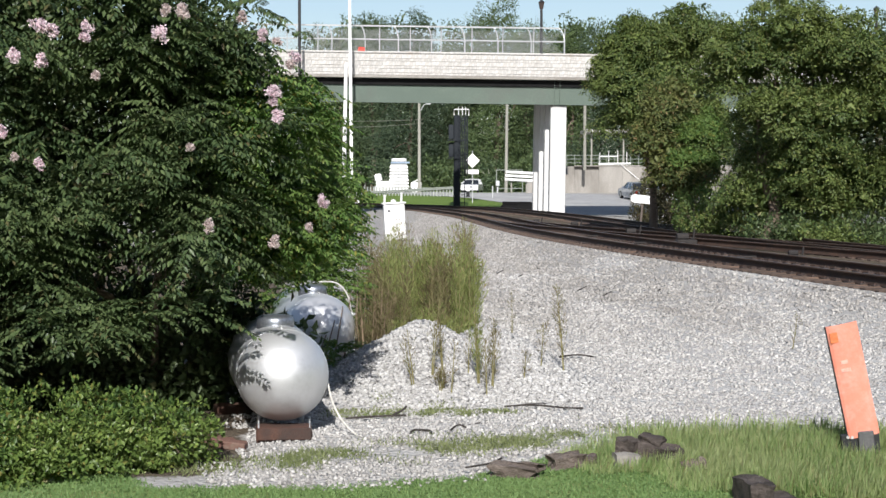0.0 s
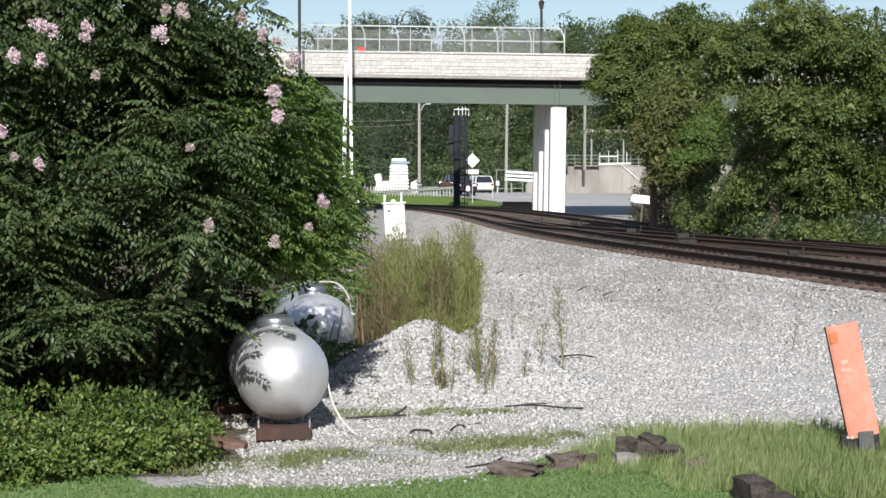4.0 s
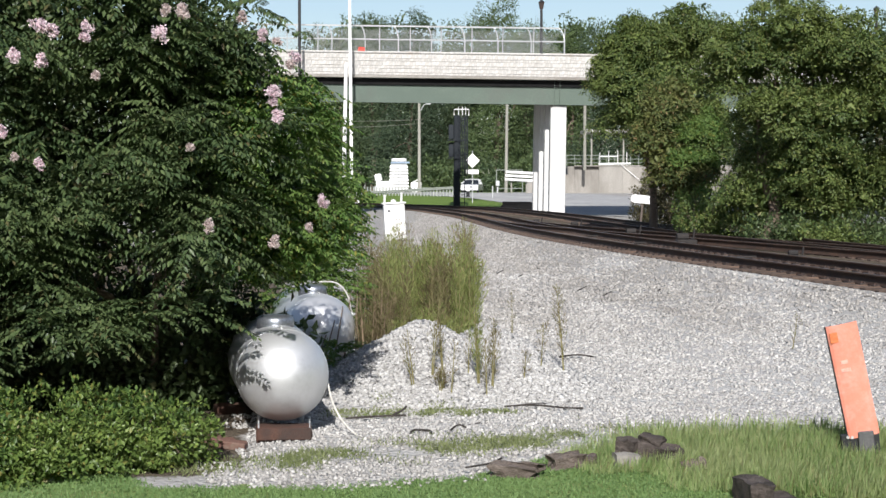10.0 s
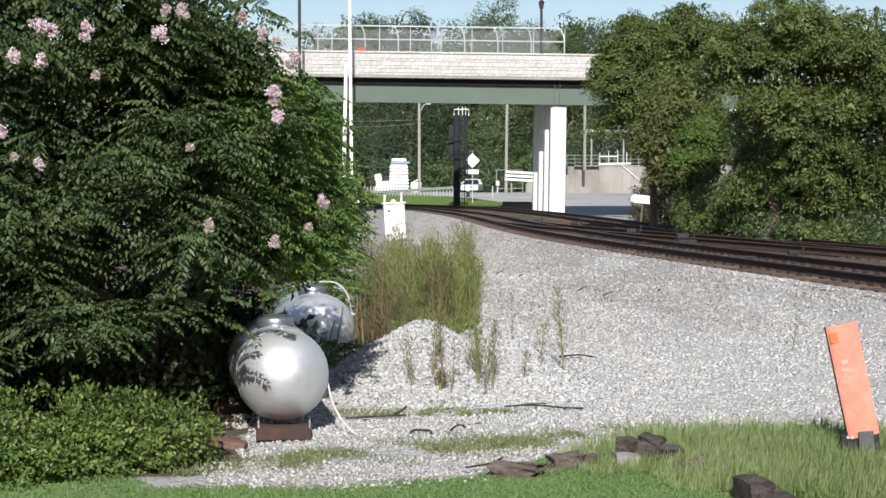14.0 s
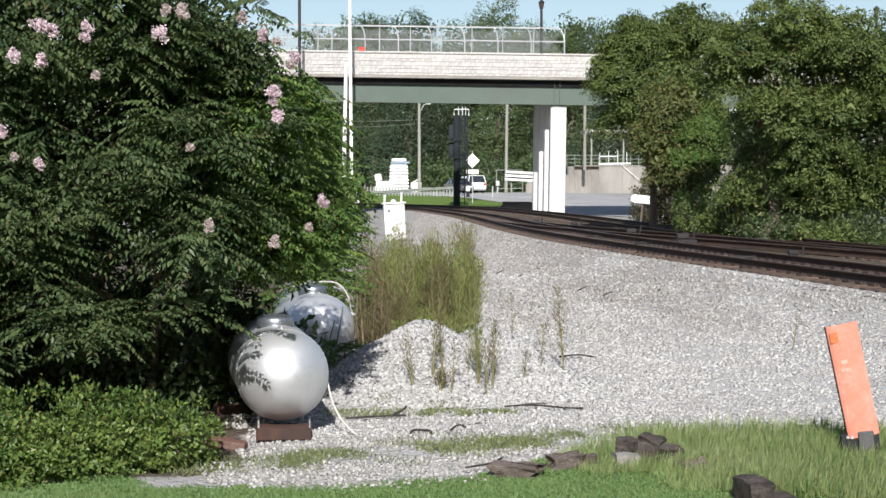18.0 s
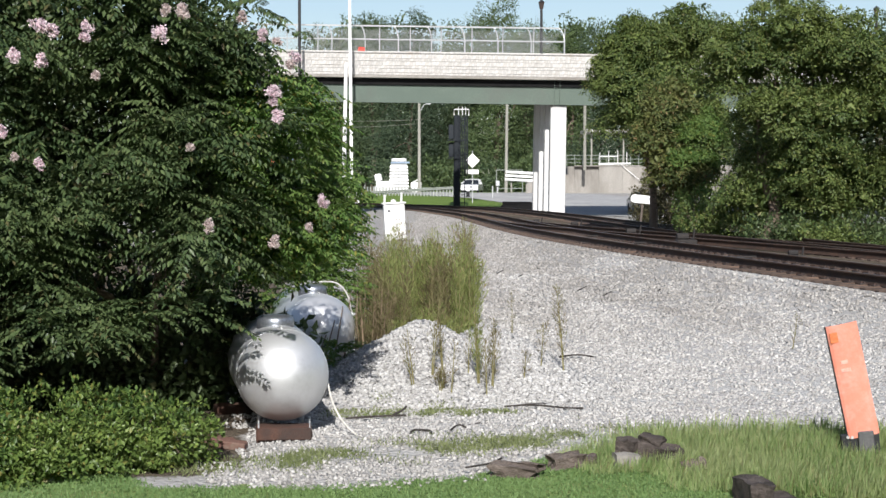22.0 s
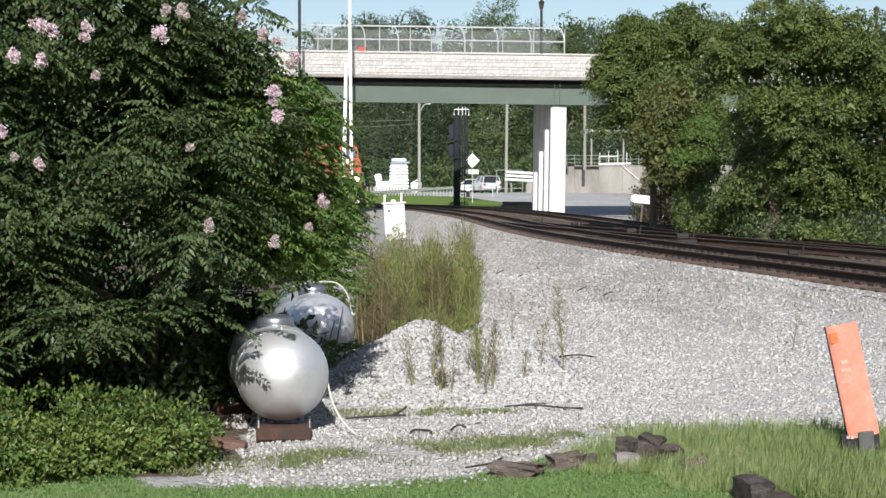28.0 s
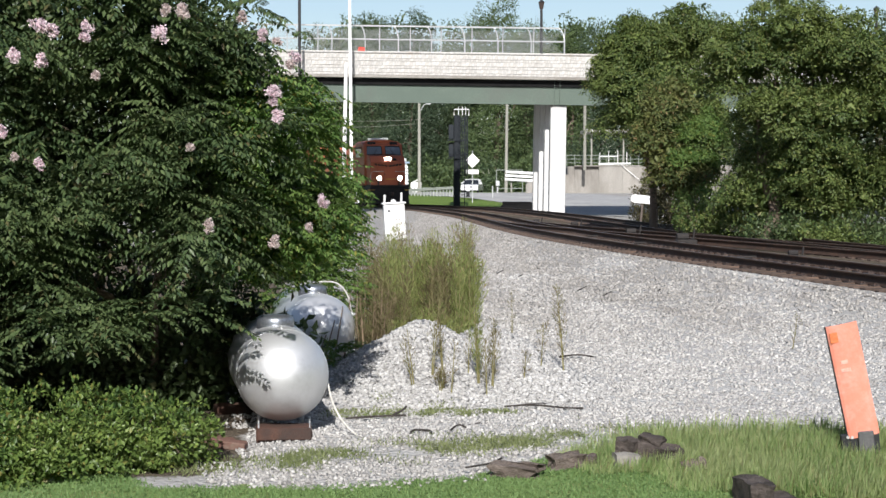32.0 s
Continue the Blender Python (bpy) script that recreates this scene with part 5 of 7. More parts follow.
def small_roadside():
    h = thing("hydrant", (2.2, 149, gz(2.2, 149)), label="short white post with a dark cap at the verge", category="hydrant")
    part("barrel", lathe(bmesh.new(), [(0.2, 0), (0.2, 0.06), (0.15, 0.1), (0.15, 0.55)], 12), M_BLACK, h)
    part("cap", lathe(bmesh.new(), [(0.19, 0.55), (0.19, 0.85), (0.1, 1.0), (0.0, 1.04)], 12), M_WHITE, h)
    p = thing("marker_post", (4.3, 147, gz(4.3, 147)), label="thin grey marker post in the grass", category="post")
    part("post", box(bmesh.new(), (0, 0, 0.5), (0.08, 0.08, 1.1)), M_GALV, p)
    t = thing("tie_pile", (5.2, 119, gz(5.2, 119)), label="low pile of blackened old railway ties", category="tie pile")
    for r in range(2):
        for i in range(4 - r):
            part("old_tie", box(bmesh.new(), (rng.normal(0, 0.08), -0.4 + i * 0.3 + 0.08 * r, 0.42 + r * 0.2), (2.1 - 0.25 * r + rng.normal(0, 0.1), 0.25, 0.2), (0, rng.normal(0, 1.5), rng.normal(0, 3)), bevel=0.02), M_MATT_BLACK, t)
    part("footing", box(bmesh.new(), (0, 0, 0.05), (2.0, 1.3, 0.7)), M_MATT_BLACK, t)
    g = thing("crossing_gate", (-5.83, 108, 0.05), label="raised white level crossing gate arm", category="crossing gate")
    part("mast", tube(bmesh.new(), (-0.55, 0, -0.1), (-0.32, 0, 9.7), 0.14, 0.11, 12), M_WHITE, g)
    part("mechanism", box(bmesh.new(), (0.05, 0, 1.45), (0.75, 0.45, 0.6), bevel=0.05), M_WHITE, g)
    part("gate_arm", box(bmesh.new(), (-0.04, -0.1, 8.5), (0.20, 0.06, 14.0), (0, -0.5, 0), taper=0.8), M_WHITE, g)
    part("counterweight", box(bmesh.new(), (0.25, 0.1, 1.0), (0.5, 0.2, 0.45), bevel=0.03), M_WHITE, g)
    part("base", box(bmesh.new(), (-0.2, 0, 0.5), (0.35, 0.35, 1.1)), M_GALV, g)
    r = thing("warning_board", (-5.33, 111.1, 10.70), (0, 8, 0), "small red board fixed on the bridge parapet", "sign")
    part("board", box(bmesh.new(), (0, -0.12, 0.12), (0.42, 0.03, 0.3), bevel=0.01), RED, r)
    part("bracket", box(bmesh.new(), (0, -0.04, 0.03), (0.06, 0.14, 0.2)), M_GALV, r)


RED = surface("red_sign", (0.75, 0.07, 0.05), (0.7, 0.1, 0.06), 5, 30, 0.5, bump=0)
small_roadside()


M_SWITCH = surface("black_grease_iron", (0.03, 0.028, 0.028), (0.05, 0.042, 0.038), 8, 60, 0.75, metal=0.2, bump=0.3)


def trackside():
    c = thing("relay_cabinet", (-1.6, 57, gz(-1.6, 57)), (0, -3, 6), "white trackside cabinet with two short rods on top", "cabinet")
    b = part("case", box(bmesh.new(), (0, 0, 0.66), (0.70, 0.55, 1.22), bevel=0.03), M_WHITE, c)
    part("roof", box(bmesh.new(), (0, 0, 1.30), (0.80, 0.65, 0.06), bevel=0.02), M_WHITE, c)
    part("dome", lathe(bmesh.new(), [(0.09, 1.32), (0.08, 1.40), (0.0, 1.43)], 10), M_WHITE, c)
    for x, h in ((-0.3, 0.30), (0.27, 0.34)):
        part("rod", tube(bmesh.new(), (x, 0, 1.3), (x + 0.02, 0, 1.3 + h), 0.035, n=7), M_WHITE, c)
    part("latch", box(bmesh.new(), (-0.18, -0.285, 1.05), (0.09, 0.03, 0.05)), M_BLACK, b)
    part("plinth", box(bmesh.new(), (0, 0, -0.02), (0.8, 0.65, 0.16)), M_CONCRETE, c)
    # switch machines and joint boxes between the rails
    for x_off, y, k in ((1.9, 54, 1.0), (1.9, 47.5, 1.1), (1.7, 38, 0.7), (2.0, 66, 0.9), (1.2, 72, 0.8)):
        x = float(track_x(y)) + x_off
        k *= 0.75
        s = thing("switch_machine", (x, y, BALLAST), (0, 0, 8), "dark iron switch machine between the tracks", "switch machine", "switch machines")
        part("case", box(bmesh.new(), (0, 0, 0.09 * k), (0.7 * k, 0.45 * k, 0.2 * k), bevel=0.03), M_SWITCH, s)
        part("motor", tube(bmesh.new(), (-0.3 * k, 0.1, 0.28 * k), (0.1 * k, 0.1, 0.28 * k), 0.13 * k, n=10), M_SWITCH, s)
        part("throw_rod", tube(bmesh.new(), (-1.5, 0, 0.06), (-0.3, 0, 0.08), 0.03, n=6), M_SWITCH, s)
        part("lever", tube(bmesh.new(), (0.25 * k, 0, 0.2 * k), (0.3 * k, 0, 0.55 * k), 0.025, n=6), M_SWITCH, s)


trackside()


# ---------------------------------------------------------------- gas tanks
def gas_tank(at, turn, label, hose):
    t = thing("gas_tank", at, (0, 0, turn), label, "gas tank", "gas tanks")
    r, length = 0.352, 1.5
    prof = []
    for i in range(13):
        a = math.pi / 2 * i / 12
        prof.append((r * math.sin(a), -0.345 * math.cos(a)))
    for i in range(13):
        a = math.pi / 2 * (1 - i / 12)
        prof.append((r * math.sin(a), length + 0.345 * math.cos(a)))
    body = part("shell", lathe(bmesh.new(), prof, 48, "Y"), M_SILVER, t, smooth=True, at=(0, 0, 0.452))
    for y in (0.02, length - 0.02):
        part("weld_band", lathe(bmesh.new(), [(r + 0.001, y - 0.018), (r + 0.005, y - 0.01), (r + 0.005, y + 0.01), (r + 0.001, y + 0.018)], 40, "Y"), M_SILVER, body)
    ly = 0.52
    lid = part("valve_lid", lathe(bmesh.new(), [(0.150, -0.04), (0.150, 0.07), (0.146, 0.098), (0.132, 0.116), (0.09, 0.126), (0.0, 0.132)], 28), M_LID, t, "dented valve lid with reflected sky blue in its colour", at=(-0.01, ly, 0.75), smooth=True)
    part("lid_rim", lathe(bmesh.new(), [(0.158, -0.03), (0.162, -0.02), (0.162, -0.005), (0.15, 0.0)], 28), M_SILVER, lid)
    part("lid_slot", box(bmesh.new(), (0.118, -0.093, 0.02), (0.02, 0.015, 0.045), (0, 0, 38)), M_BLACK, lid)
    part("lifting_eye", box(bmesh.new(), (0.0, 0.12, 0.80), (0.012, 0.09, 0.05), bevel=0.004), M_SILVER, t)
    for y in (0.22, 1.3):
        for sx in (-1, 1):
            part("foot", box(bmesh.new(), (sx * 0.17, y, 0.13), (0.016, 0.09, 0.14), bevel=0.002), M_SILVER, t)
    part("seam", tube(bmesh.new(), (0.0, -0.14, 0.772), (0.005, 0.0, 0.803), 0.004, n=5), M_WHITE, t)
    if hose:
        h = part("gas_hose", pipe(bmesh.new(), hose, 0.008, 7), M_HOSE, t, "pale rubber hose")
        part("fitting", tube(bmesh.new(), hose[-1], Vector(hose[-1]) + Vector((0.03, -0.02, -0.01)), 0.018, n=8), M_GALV, h)
    return t


# the sky's blue-grey reflection is put into the lid's base colour
M_LID = surface("lid_with_sky_tint", (0.34, 0.37, 0.42), (0.44, 0.47, 0.51), 6, 40, 0.34, metal=0.8, bump=0.05, dirt=(0.2, 0.2, 0.2), dirt_amount=0.3, rand=0.02)
M_HOSE = surface("pale_hose_rubber", (0.62, 0.60, 0.55), (0.7, 0.68, 0.63), 4, 30, 0.6, bump=0.05)


def curve_points(keys, n=14):
    keys = [Vector(k) for k in keys]
    out = []
    for i in range(len(keys) - 1):
        p0, p1, p2, p3 = keys[max(i - 1, 0)], keys[i], keys[i + 1], keys[min(i + 2, len(keys) - 1)]
        for k in range(n if i < len(keys) - 2 else n + 1):
            u = k / n
            out.append(0.5 * ((2 * p1) + (p2 - p0) * u + (2 * p0 - 5 * p1 + 4 * p2 - p3) * u * u + (3 * p1 - p0 - 3 * p2 + p3) * u**3))
    return out


def tanks():
    gas_tank((-1.232, 12.98, 0.0), 10.5, "silver propane tank with leaf shadows on a rusty saddle",
             curve_points([(0.34, 0.0, 0.42), (0.37, -0.12, 0.25), (0.43, -0.25, 0.12), (0.52, -0.38, 0.03), (0.60, -0.42, 0.02)], 7))
    s = thing("tank_saddle", (-1.225, 12.68, 0), (0, 0, 6), "rusty brown steel saddle block under the tank", "saddle")
    part("front_plate", box(bmesh.new(), (0.03, -0.12, 0.055), (0.40, 0.02, 0.09), (-8, 0, 0), bevel=0.004), M_RUST, s)
    part("block", box(bmesh.new(), (0.03, 0.1, 0.03), (0.42, 0.4, 0.1), bevel=0.01), M_RUST, s)
    for sx in (-1, 1):
        part("stud", tube(bmesh.new(), (sx * 0.19 + 0.03, -0.1, 0.06), (sx * 0.19 + 0.03, -0.1, 0.16), 0.006, n=6), M_GALV, s)
    b = thing("tank_saddle", (-1.7, 14.15, 0), (0, 0, 15), "rusty brown steel saddle block under the tank", "saddle")
    part("block", box(bmesh.new(), (0, 0, 0.035), (0.42, 0.3, 0.08), bevel=0.01), M_RUST, b)
    gas_tank((-1.24, 17.1, 0.0), 12, "silver propane tank half hidden by shrubs",
             curve_points([(0.05, 0.45, 0.91), (0.22, 0.4, 0.9), (0.33, 0.36, 0.78), (0.375, 0.33, 0.58)], 7))
    b = thing("tank_saddle", (-1.3, 17.45, 0), (0, 0, 12), "rusty brown steel saddle block under the tank", "saddle")
    part("block", box(bmesh.new(), (0, 0, 0.02), (0.42, 0.3, 0.10), bevel=0.01), M_RUST, b)
    for x, y, r in ((-1.62, 12.35, 20), (-1.52, 12.2, -8), (-1.72, 12.5, 40)):
        k = thing("broken_brick", (x, y, 0.03), (4, 6, r), "broken reddish brick lying by the tank", "brick", "broken bricks")
        part("body", box(bmesh.new(), (0, 0, 0), (0.2, 0.1, 0.06), bevel=0.008), M_BRICK, k)


M_BRICK = surface("old_red_brick", (0.16, 0.085, 0.065), (0.13, 0.07, 0.055), 9, 70, 0.9, bump=0.5, dirt=(0.2, 0.15, 0.12), dirt_amount=0.3)
tanks()


# ---------------------------------------------------------------- foreground
def marker_post():
    p = thing("marker_post", (2.99, 12.1, 0), (0, 0, -6), "leaning faded orange plastic marker on a dark bracket", "marker post")
    lean = part("panel", bmesh_panel(), M_ORANGE_PLASTIC, p, at=(0.03, 0, 0.11), turn=(4, -12.5, 0))
    part("edge_strip", box(bmesh.new(), (-0.112, 0.012, 0.415), (0.012, 0.03, 0.83), bevel=0.003), M_BLACK, lean)
    part("sticker", box(bmesh.new(), (-0.068, -0.0215, 0.745), (0.055, 0.002, 0.075)), M_STICKER, lean, "darker orange sticker")
    # two short pale pink marks on the panel
    for z, w in ((0.56, 0.05), (0.5, 0.07)):
        part("faded_mark", box(bmesh.new(), (-0.03, -0.0225, z), (w, 0.002, 0.028)), M_PALE, lean)
    b = part("bracket", box(bmesh.new(), (0.01, 0.02, 0.03), (0.27, 0.05, 0.2), (0, -6, 0), bevel=0.006), M_BLACK, p)
    part("stake", box(bmesh.new(), (0.05, -0.01, 0.02), (0.11, 0.06, 0.26), (0, -6, 0), bevel=0.006), M_GREY_STEEL, p)
    for x in (-0.085, -0.055):
        part("bolt", tube(bmesh.new(), (x, -0.005, 0.1), (x, -0.02, 0.1), 0.011, n=8), M_GALV, b)


def bmesh_panel():
    """A slightly bowed panel with rolled edges."""
    bm = bmesh.new()
    n = 10
    w, h, t = 0.225, 0.83, 0.012
    outer = []
    for k in range(n + 1):
        u = k / n * 2 - 1
        outer.append((u * w / 2, -0.022 * (1 - u * u) ** 0.6))
    inner = [(x * 0.96, y + t) for x, y in outer][::-1]
    extrude_outline(bm, outer + inner, 0.0, h, "Z")
    return bm


M_STICKER = surface("orange_sticker", (0.76, 0.22, 0.09), (0.72, 0.22, 0.10), 6, 40, 0.4, bump=0)
M_PALE = surface("pale_pink_patch", (0.85, 0.42, 0.34), (0.85, 0.46, 0.38), 6, 40, 0.6, bump=0)
M_GREY_STEEL = surface("grey_steel", (0.14, 0.14, 0.145), (0.19, 0.19, 0.19), 6, 50, 0.5, metal=0.5, bump=0.1)
marker_post()


def rough_block(size, seed, amount=0.16):
    """A split, uneven lump of timber or concrete."""
    bm = bmesh.new()
    bmesh.ops.create_cube(bm, size=1.0)
    bmesh.ops.subdivide_edges(bm, edges=bm.edges[:], cuts=5, use_grid_fill=True)
    for v in bm.verts:
        q = v.co * 2.3 + Vector((seed * 3.1, seed * 1.7, seed))
        v.co += Vector((noise.noise(q), noise.noise(q + Vector((9, 0, 0))), noise.noise(q + Vector((0, 9, 0))))) * amount + Vector((0, 0, noise.noise(q * 4.0))) * amount * 0.4
        v.co = Vector((v.co.x * size[0], v.co.y * size[1], v.co.z * size[2]))
    return bm


def old_timbers():
    """Rotten tie ends and broken pieces, each of one or two split lumps."""
    for i, (x, y, z, turn, m, lumps, label) in enumerate((
            (0.47, 11.08, 0.03, (0, 3, -24), 0, (((0, 0, 0), (0.30, 0.13, 0.09)), ((0.1, 0.03, 0.035), (0.16, 0.08, 0.05))), "weathered grey-brown timber stub in the grass"),
            (0.86, 11.35, 0.04, (0, -5, 14), 0, (((-0.03, 0, 0), (0.22, 0.15, 0.11)), ((0.11, 0.02, -0.01), (0.14, 0.12, 0.08))), "split grey stump of an old timber"),
            (1.22, 11.25, 0.05, (0, 3, 6), 2, (((0, 0, 0), (0.16, 0.14, 0.13)),), "broken block of pale concrete in the grass"),
            (1.24, 11.42, 0.13, (3, 6, -10), 1, (((0, 0, 0), (0.13, 0.14, 0.12)),), "dark upright lump of rotten timber"),
            (1.45, 11.36, 0.09, (4, 9, -16), 1, (((0, 0, 0), (0.26, 0.16, 0.15)), ((-0.06, 0.02, 0.08), (0.16, 0.12, 0.07)), ((0.13, -0.03, -0.03), (0.15, 0.14, 0.12))), "dark rotten end of an old railway tie"),
            (1.64, 11.05, 0.03, (0, -12, 28), 0, (((0, 0, 0), (0.14, 0.12, 0.14)), ((-0.05, 0, -0.05), (0.2, 0.1, 0.06))), "rotten grey timber end in the grass"),
            (1.86, 10.08, 0.05, (0, 0, 9), 1, (((0, 0, 0), (0.15, 0.34, 0.19)), ((0.13, -0.02, -0.06), (0.2, 0.28, 0.12))), "dark brown sawn end of a railway tie"))):
        t = thing("old_timber", (x, y, z), turn, label, "timber", "old timbers in the grass")
        for k, (at, size) in enumerate(lumps):
            part("lump", rough_block(size, i + 1.0 + 0.37 * k, 0.09 if m == 2 or i == 6 else 0.2), (M_OLD_WOOD, M_ROTTEN, M_CONCRETE)[m], t, at=at)


M_ROTTEN = surface("dark_rotten_timber", (0.085, 0.068, 0.06), (0.17, 0.145, 0.13), 9, 50, 0.95, bump=0.8, stretch=(1, 4, 4), depth=0.02, dirt=(0.03, 0.024, 0.02), dirt_amount=0.5, rand=0.15)
old_timbers()


M_STICK = surface("dark_dead_wood", (0.035, 0.03, 0.027), (0.055, 0.047, 0.042), 8, 60, 0.9, bump=0.3)


def sticks():
    for pts, r in ((((0.52, 14.25, 0.03), (0.75, 14.2, 0.05), (1.0, 14.1, 0.04), (1.17, 14.15, 0.03)), 0.011), (((-0.78, 13.6, 0.02), (-0.5, 13.65, 0.03), (-0.3, 13.7, 0.03)), 0.012),
                   (((-0.40, 13.75, 0.03), (-0.33, 13.8, 0.06), (-0.3, 13.82, 0.09)), 0.012), (((0.05, 12.9, 0.02), (0.12, 13.0, 0.05), (0.18, 13.0, 0.03)), 0.010),
                   (((-0.25, 12.65, 0.02), (-0.22, 12.8, 0.04), (-0.1, 12.82, 0.03), (-0.09, 12.72, 0.02)), 0.012), (((0.2, 13.2, 0.02), (0.35, 13.3, 0.04)), 0.007),
                   (((0.6, 14.4, 0.02), (0.8, 14.3, 0.05), (0.88, 14.45, 0.03)), 0.006), (((0.15, 11.2, 0.02), (0.32, 11.32, 0.03), (0.4, 11.42, 0.05)), 0.009),
                   (((1.25, 18.2, 0.05), (1.45, 18.3, 0.06), (1.62, 18.2, 0.05)), 0.012), (((2.3, 28.9, 0.1), (2.5, 29.5, 0.12)), 0.013), (((2.6, 27.5, 0.1), (2.8, 28.2, 0.12)), 0.013),
                   (((1.1, 34.5, 0.1), (1.25, 35.2, 0.12)), 0.014), (((1.5, 33.5, 0.1), (1.6, 34.0, 0.12)), 0.014), (((3.6, 28.4, 0.12), (3.7, 28.8, 0.13)), 0.013)):
        bm = pipe(bmesh.new(), [Vector((x, y, z + (0.012 if y < 15 else gz(x, y) - 0.01))) for x, y, z in curve_points(pts, 4)], r * 0.8, 6)
        tagged(part("stick", bm, M_STICK), "dry dark stick lying on the gravel", "stick", "sticks on the gravel")


sticks()


# ---------------------------------------------------------------- weeds
def weed_arrays(height, n, width, bare=0.15):
    """The fine leaves of one feathery weed."""
    u = bare + (1 - bare) * rng.uniform(0, 1, n) ** 0.8
    a = rng.uniform(0, 6.283, n)
    rad = width * np.sin(np.clip((u - bare) / (1 - bare), 0.05, 1) * 2.7) * rng.uniform(0.05, 1.0, n)
    P = np.stack([np.cos(a) * rad, np.sin(a) * rad, u * height * 0.94 + rad * 0.4], 1)
    D = np.stack([np.cos(a), np.sin(a), rng.uniform(0.8, 3.0, n)], 1)
    N = rng.normal(size=(n, 3)) + np.array([0, 0, 0.6])
    L = rng.uniform(0.035, 0.085, n) * (0.6 + width * 3)
    return leaf_arrays(P, D, N, L, L * 0.12)


def weed(at, height, width, leaves, stems, mats, label, lean=0.0):
    w = thing("weed", at, (rng.normal(0, 3), lean + rng.normal(0, 3), rng.uniform(0, 360)), label, "weed", "weeds round the stone heap")
    for i in range(stems):
        dx, dy = (0.0, 0.0) if i == 0 else rng.normal(0, width * 0.35, 2)
        h = height * (1 if i == 0 else rng.uniform(0.6, 0.95))
        part("stem", tube(bmesh.new(), (dx * 0.4, dy * 0.4, -0.03), (dx, dy, h), 0.007, 0.002, 5), mats[1], w)
        V, F = weed_arrays(h, leaves // stems, width / (1 + 0.25 * (stems - 1)))
        arrays("leaves", V + np.array([dx * 0.7, dy * 0.7, 0]), F, mats[0], w)
    return w


M_STEM = surface("weed_stem", (0.20, 0.19, 0.08), (0.26, 0.22, 0.11), 8, 60, 0.8, bump=0.1)
M_DRYSTEM = surface("dry_weed_stem", (0.24, 0.17, 0.11), (0.3, 0.22, 0.15), 8, 60, 0.8, bump=0.1)


L_GROUND = leaf_mat("low_weed_leaf", (0.10, 0.13, 0.05), (0.16, 0.20, 0.08), (0.26, 0.29, 0.14), 0.3, 0.6)


def weeds():
    # the thicket behind the heap
    for i in range(88):
        y = rng.uniform(18.2, 25)
        px = float(rng.uniform(-0.047, 0.017))
        x = px * y
        h = max(0.5, (1.9 - y * (0.028 + 0.009 * rng.normal() + (0.004 if px < -0.03 else 0.0))) - gz(x, y))
        weed((x, y, gz(x, y)), min(h, 1.5) * rng.uniform(0.8, 1.05), rng.uniform(0.14, 0.26), 640, 3, (L_DRY if i % 4 == 0 or (px < -0.03 and i % 2) else L_WEED, M_STEM), "feathery yellow-green weed behind the stone heap")
    for i in range(12):
        y = rng.uniform(17.2, 18.3)
        x = rng.uniform(-0.045, 0.02) * y
        weed((x, y, gz(x, y)), rng.uniform(0.4, 0.75), 0.16, 600, 3, (L_WEED, M_STEM), "feathery yellow-green weed behind the stone heap")
    # brown dry ones beside the tank
    for i in range(24):
        y = rng.uniform(17.0, 19.5)
        x = rng.uniform(-0.050, -0.030) * y
        weed((x, y, gz(x, y)), rng.uniform(0.45, 0.95), 0.12, 300, 3, (L_DRY, M_DRYSTEM), "brown dried weed beside the heap")
    # slender ones on and before the heap
    for px, base, y, h, w, n, st in ((0.021, 0, 14.75, 0.78, 0.10, 520, 3), (0.029, 0, 14.8, 0.62, 0.07, 260, 2), (0.026, 0, 14.6, 0.5, 0.06, 160, 2), (0.0715, 0, 15.3, 0.82, 0.07, 240, 2),
                                     (0.058, 0, 15.2, 0.42, 0.06, 90, 1), (-0.006, 0, 14.7, 0.62, 0.08, 170, 2), (-0.017, 0, 14.55, 0.5, 0.08, 120, 2), (0.0, 0, 14.8, 0.7, 0.06, 150, 2), (-0.001, 0, 14.5, 0.22, 0.11, 200, 3),
                                     (0.005, 0, 14.5, 0.45, 0.05, 70, 1), (0.041, 0, 20.5, 0.62, 0.05, 60, 1), (0.207, 0, 19.5, 0.42, 0.06, 60, 1), (0.015, 0, 14.9, 0.36, 0.05, 70, 1), (0.048, 0, 14.9, 0.25, 0.06, 60, 1)):
        x = px * y
        weed((x, y, gz(x, y)), h, w, n, st, (L_WEED if n > 400 else L_DRY, M_STEM), "slender half-dry weed growing from the crushed stone")
    # low green tufts at the foot of the heap
    c = rng.integers(0, 26, 2600)
    cx = rng.choice([-0.75, -0.5, -0.42, -0.05, 0.3, 0.45], 26) + rng.normal(0, 0.09, 26)
    cy = 14.05 + rng.normal(0, 0.16, 26)
    P = np.stack([cx[c] + rng.normal(0, 0.06, 2600), cy[c] + rng.normal(0, 0.06, 2600), np.zeros(2600)], 1)
    P[:, 2] = ground_z(P[:, 0], P[:, 1])
    V, F = leaf_arrays(P, rng.normal(0, 0.7, (2600, 3)) + np.array([0, 0, 0.8]), rng.normal(size=(2600, 3)), rng.uniform(0.02, 0.06, 2600) * rng.uniform(0.5, 1.2, 26)[c], 0.010)
    tagged(arrays("ground_weeds", V, F, L_GROUND), "low green weeds at the foot of the heap", "weeds", kind="stuff")


weeds()


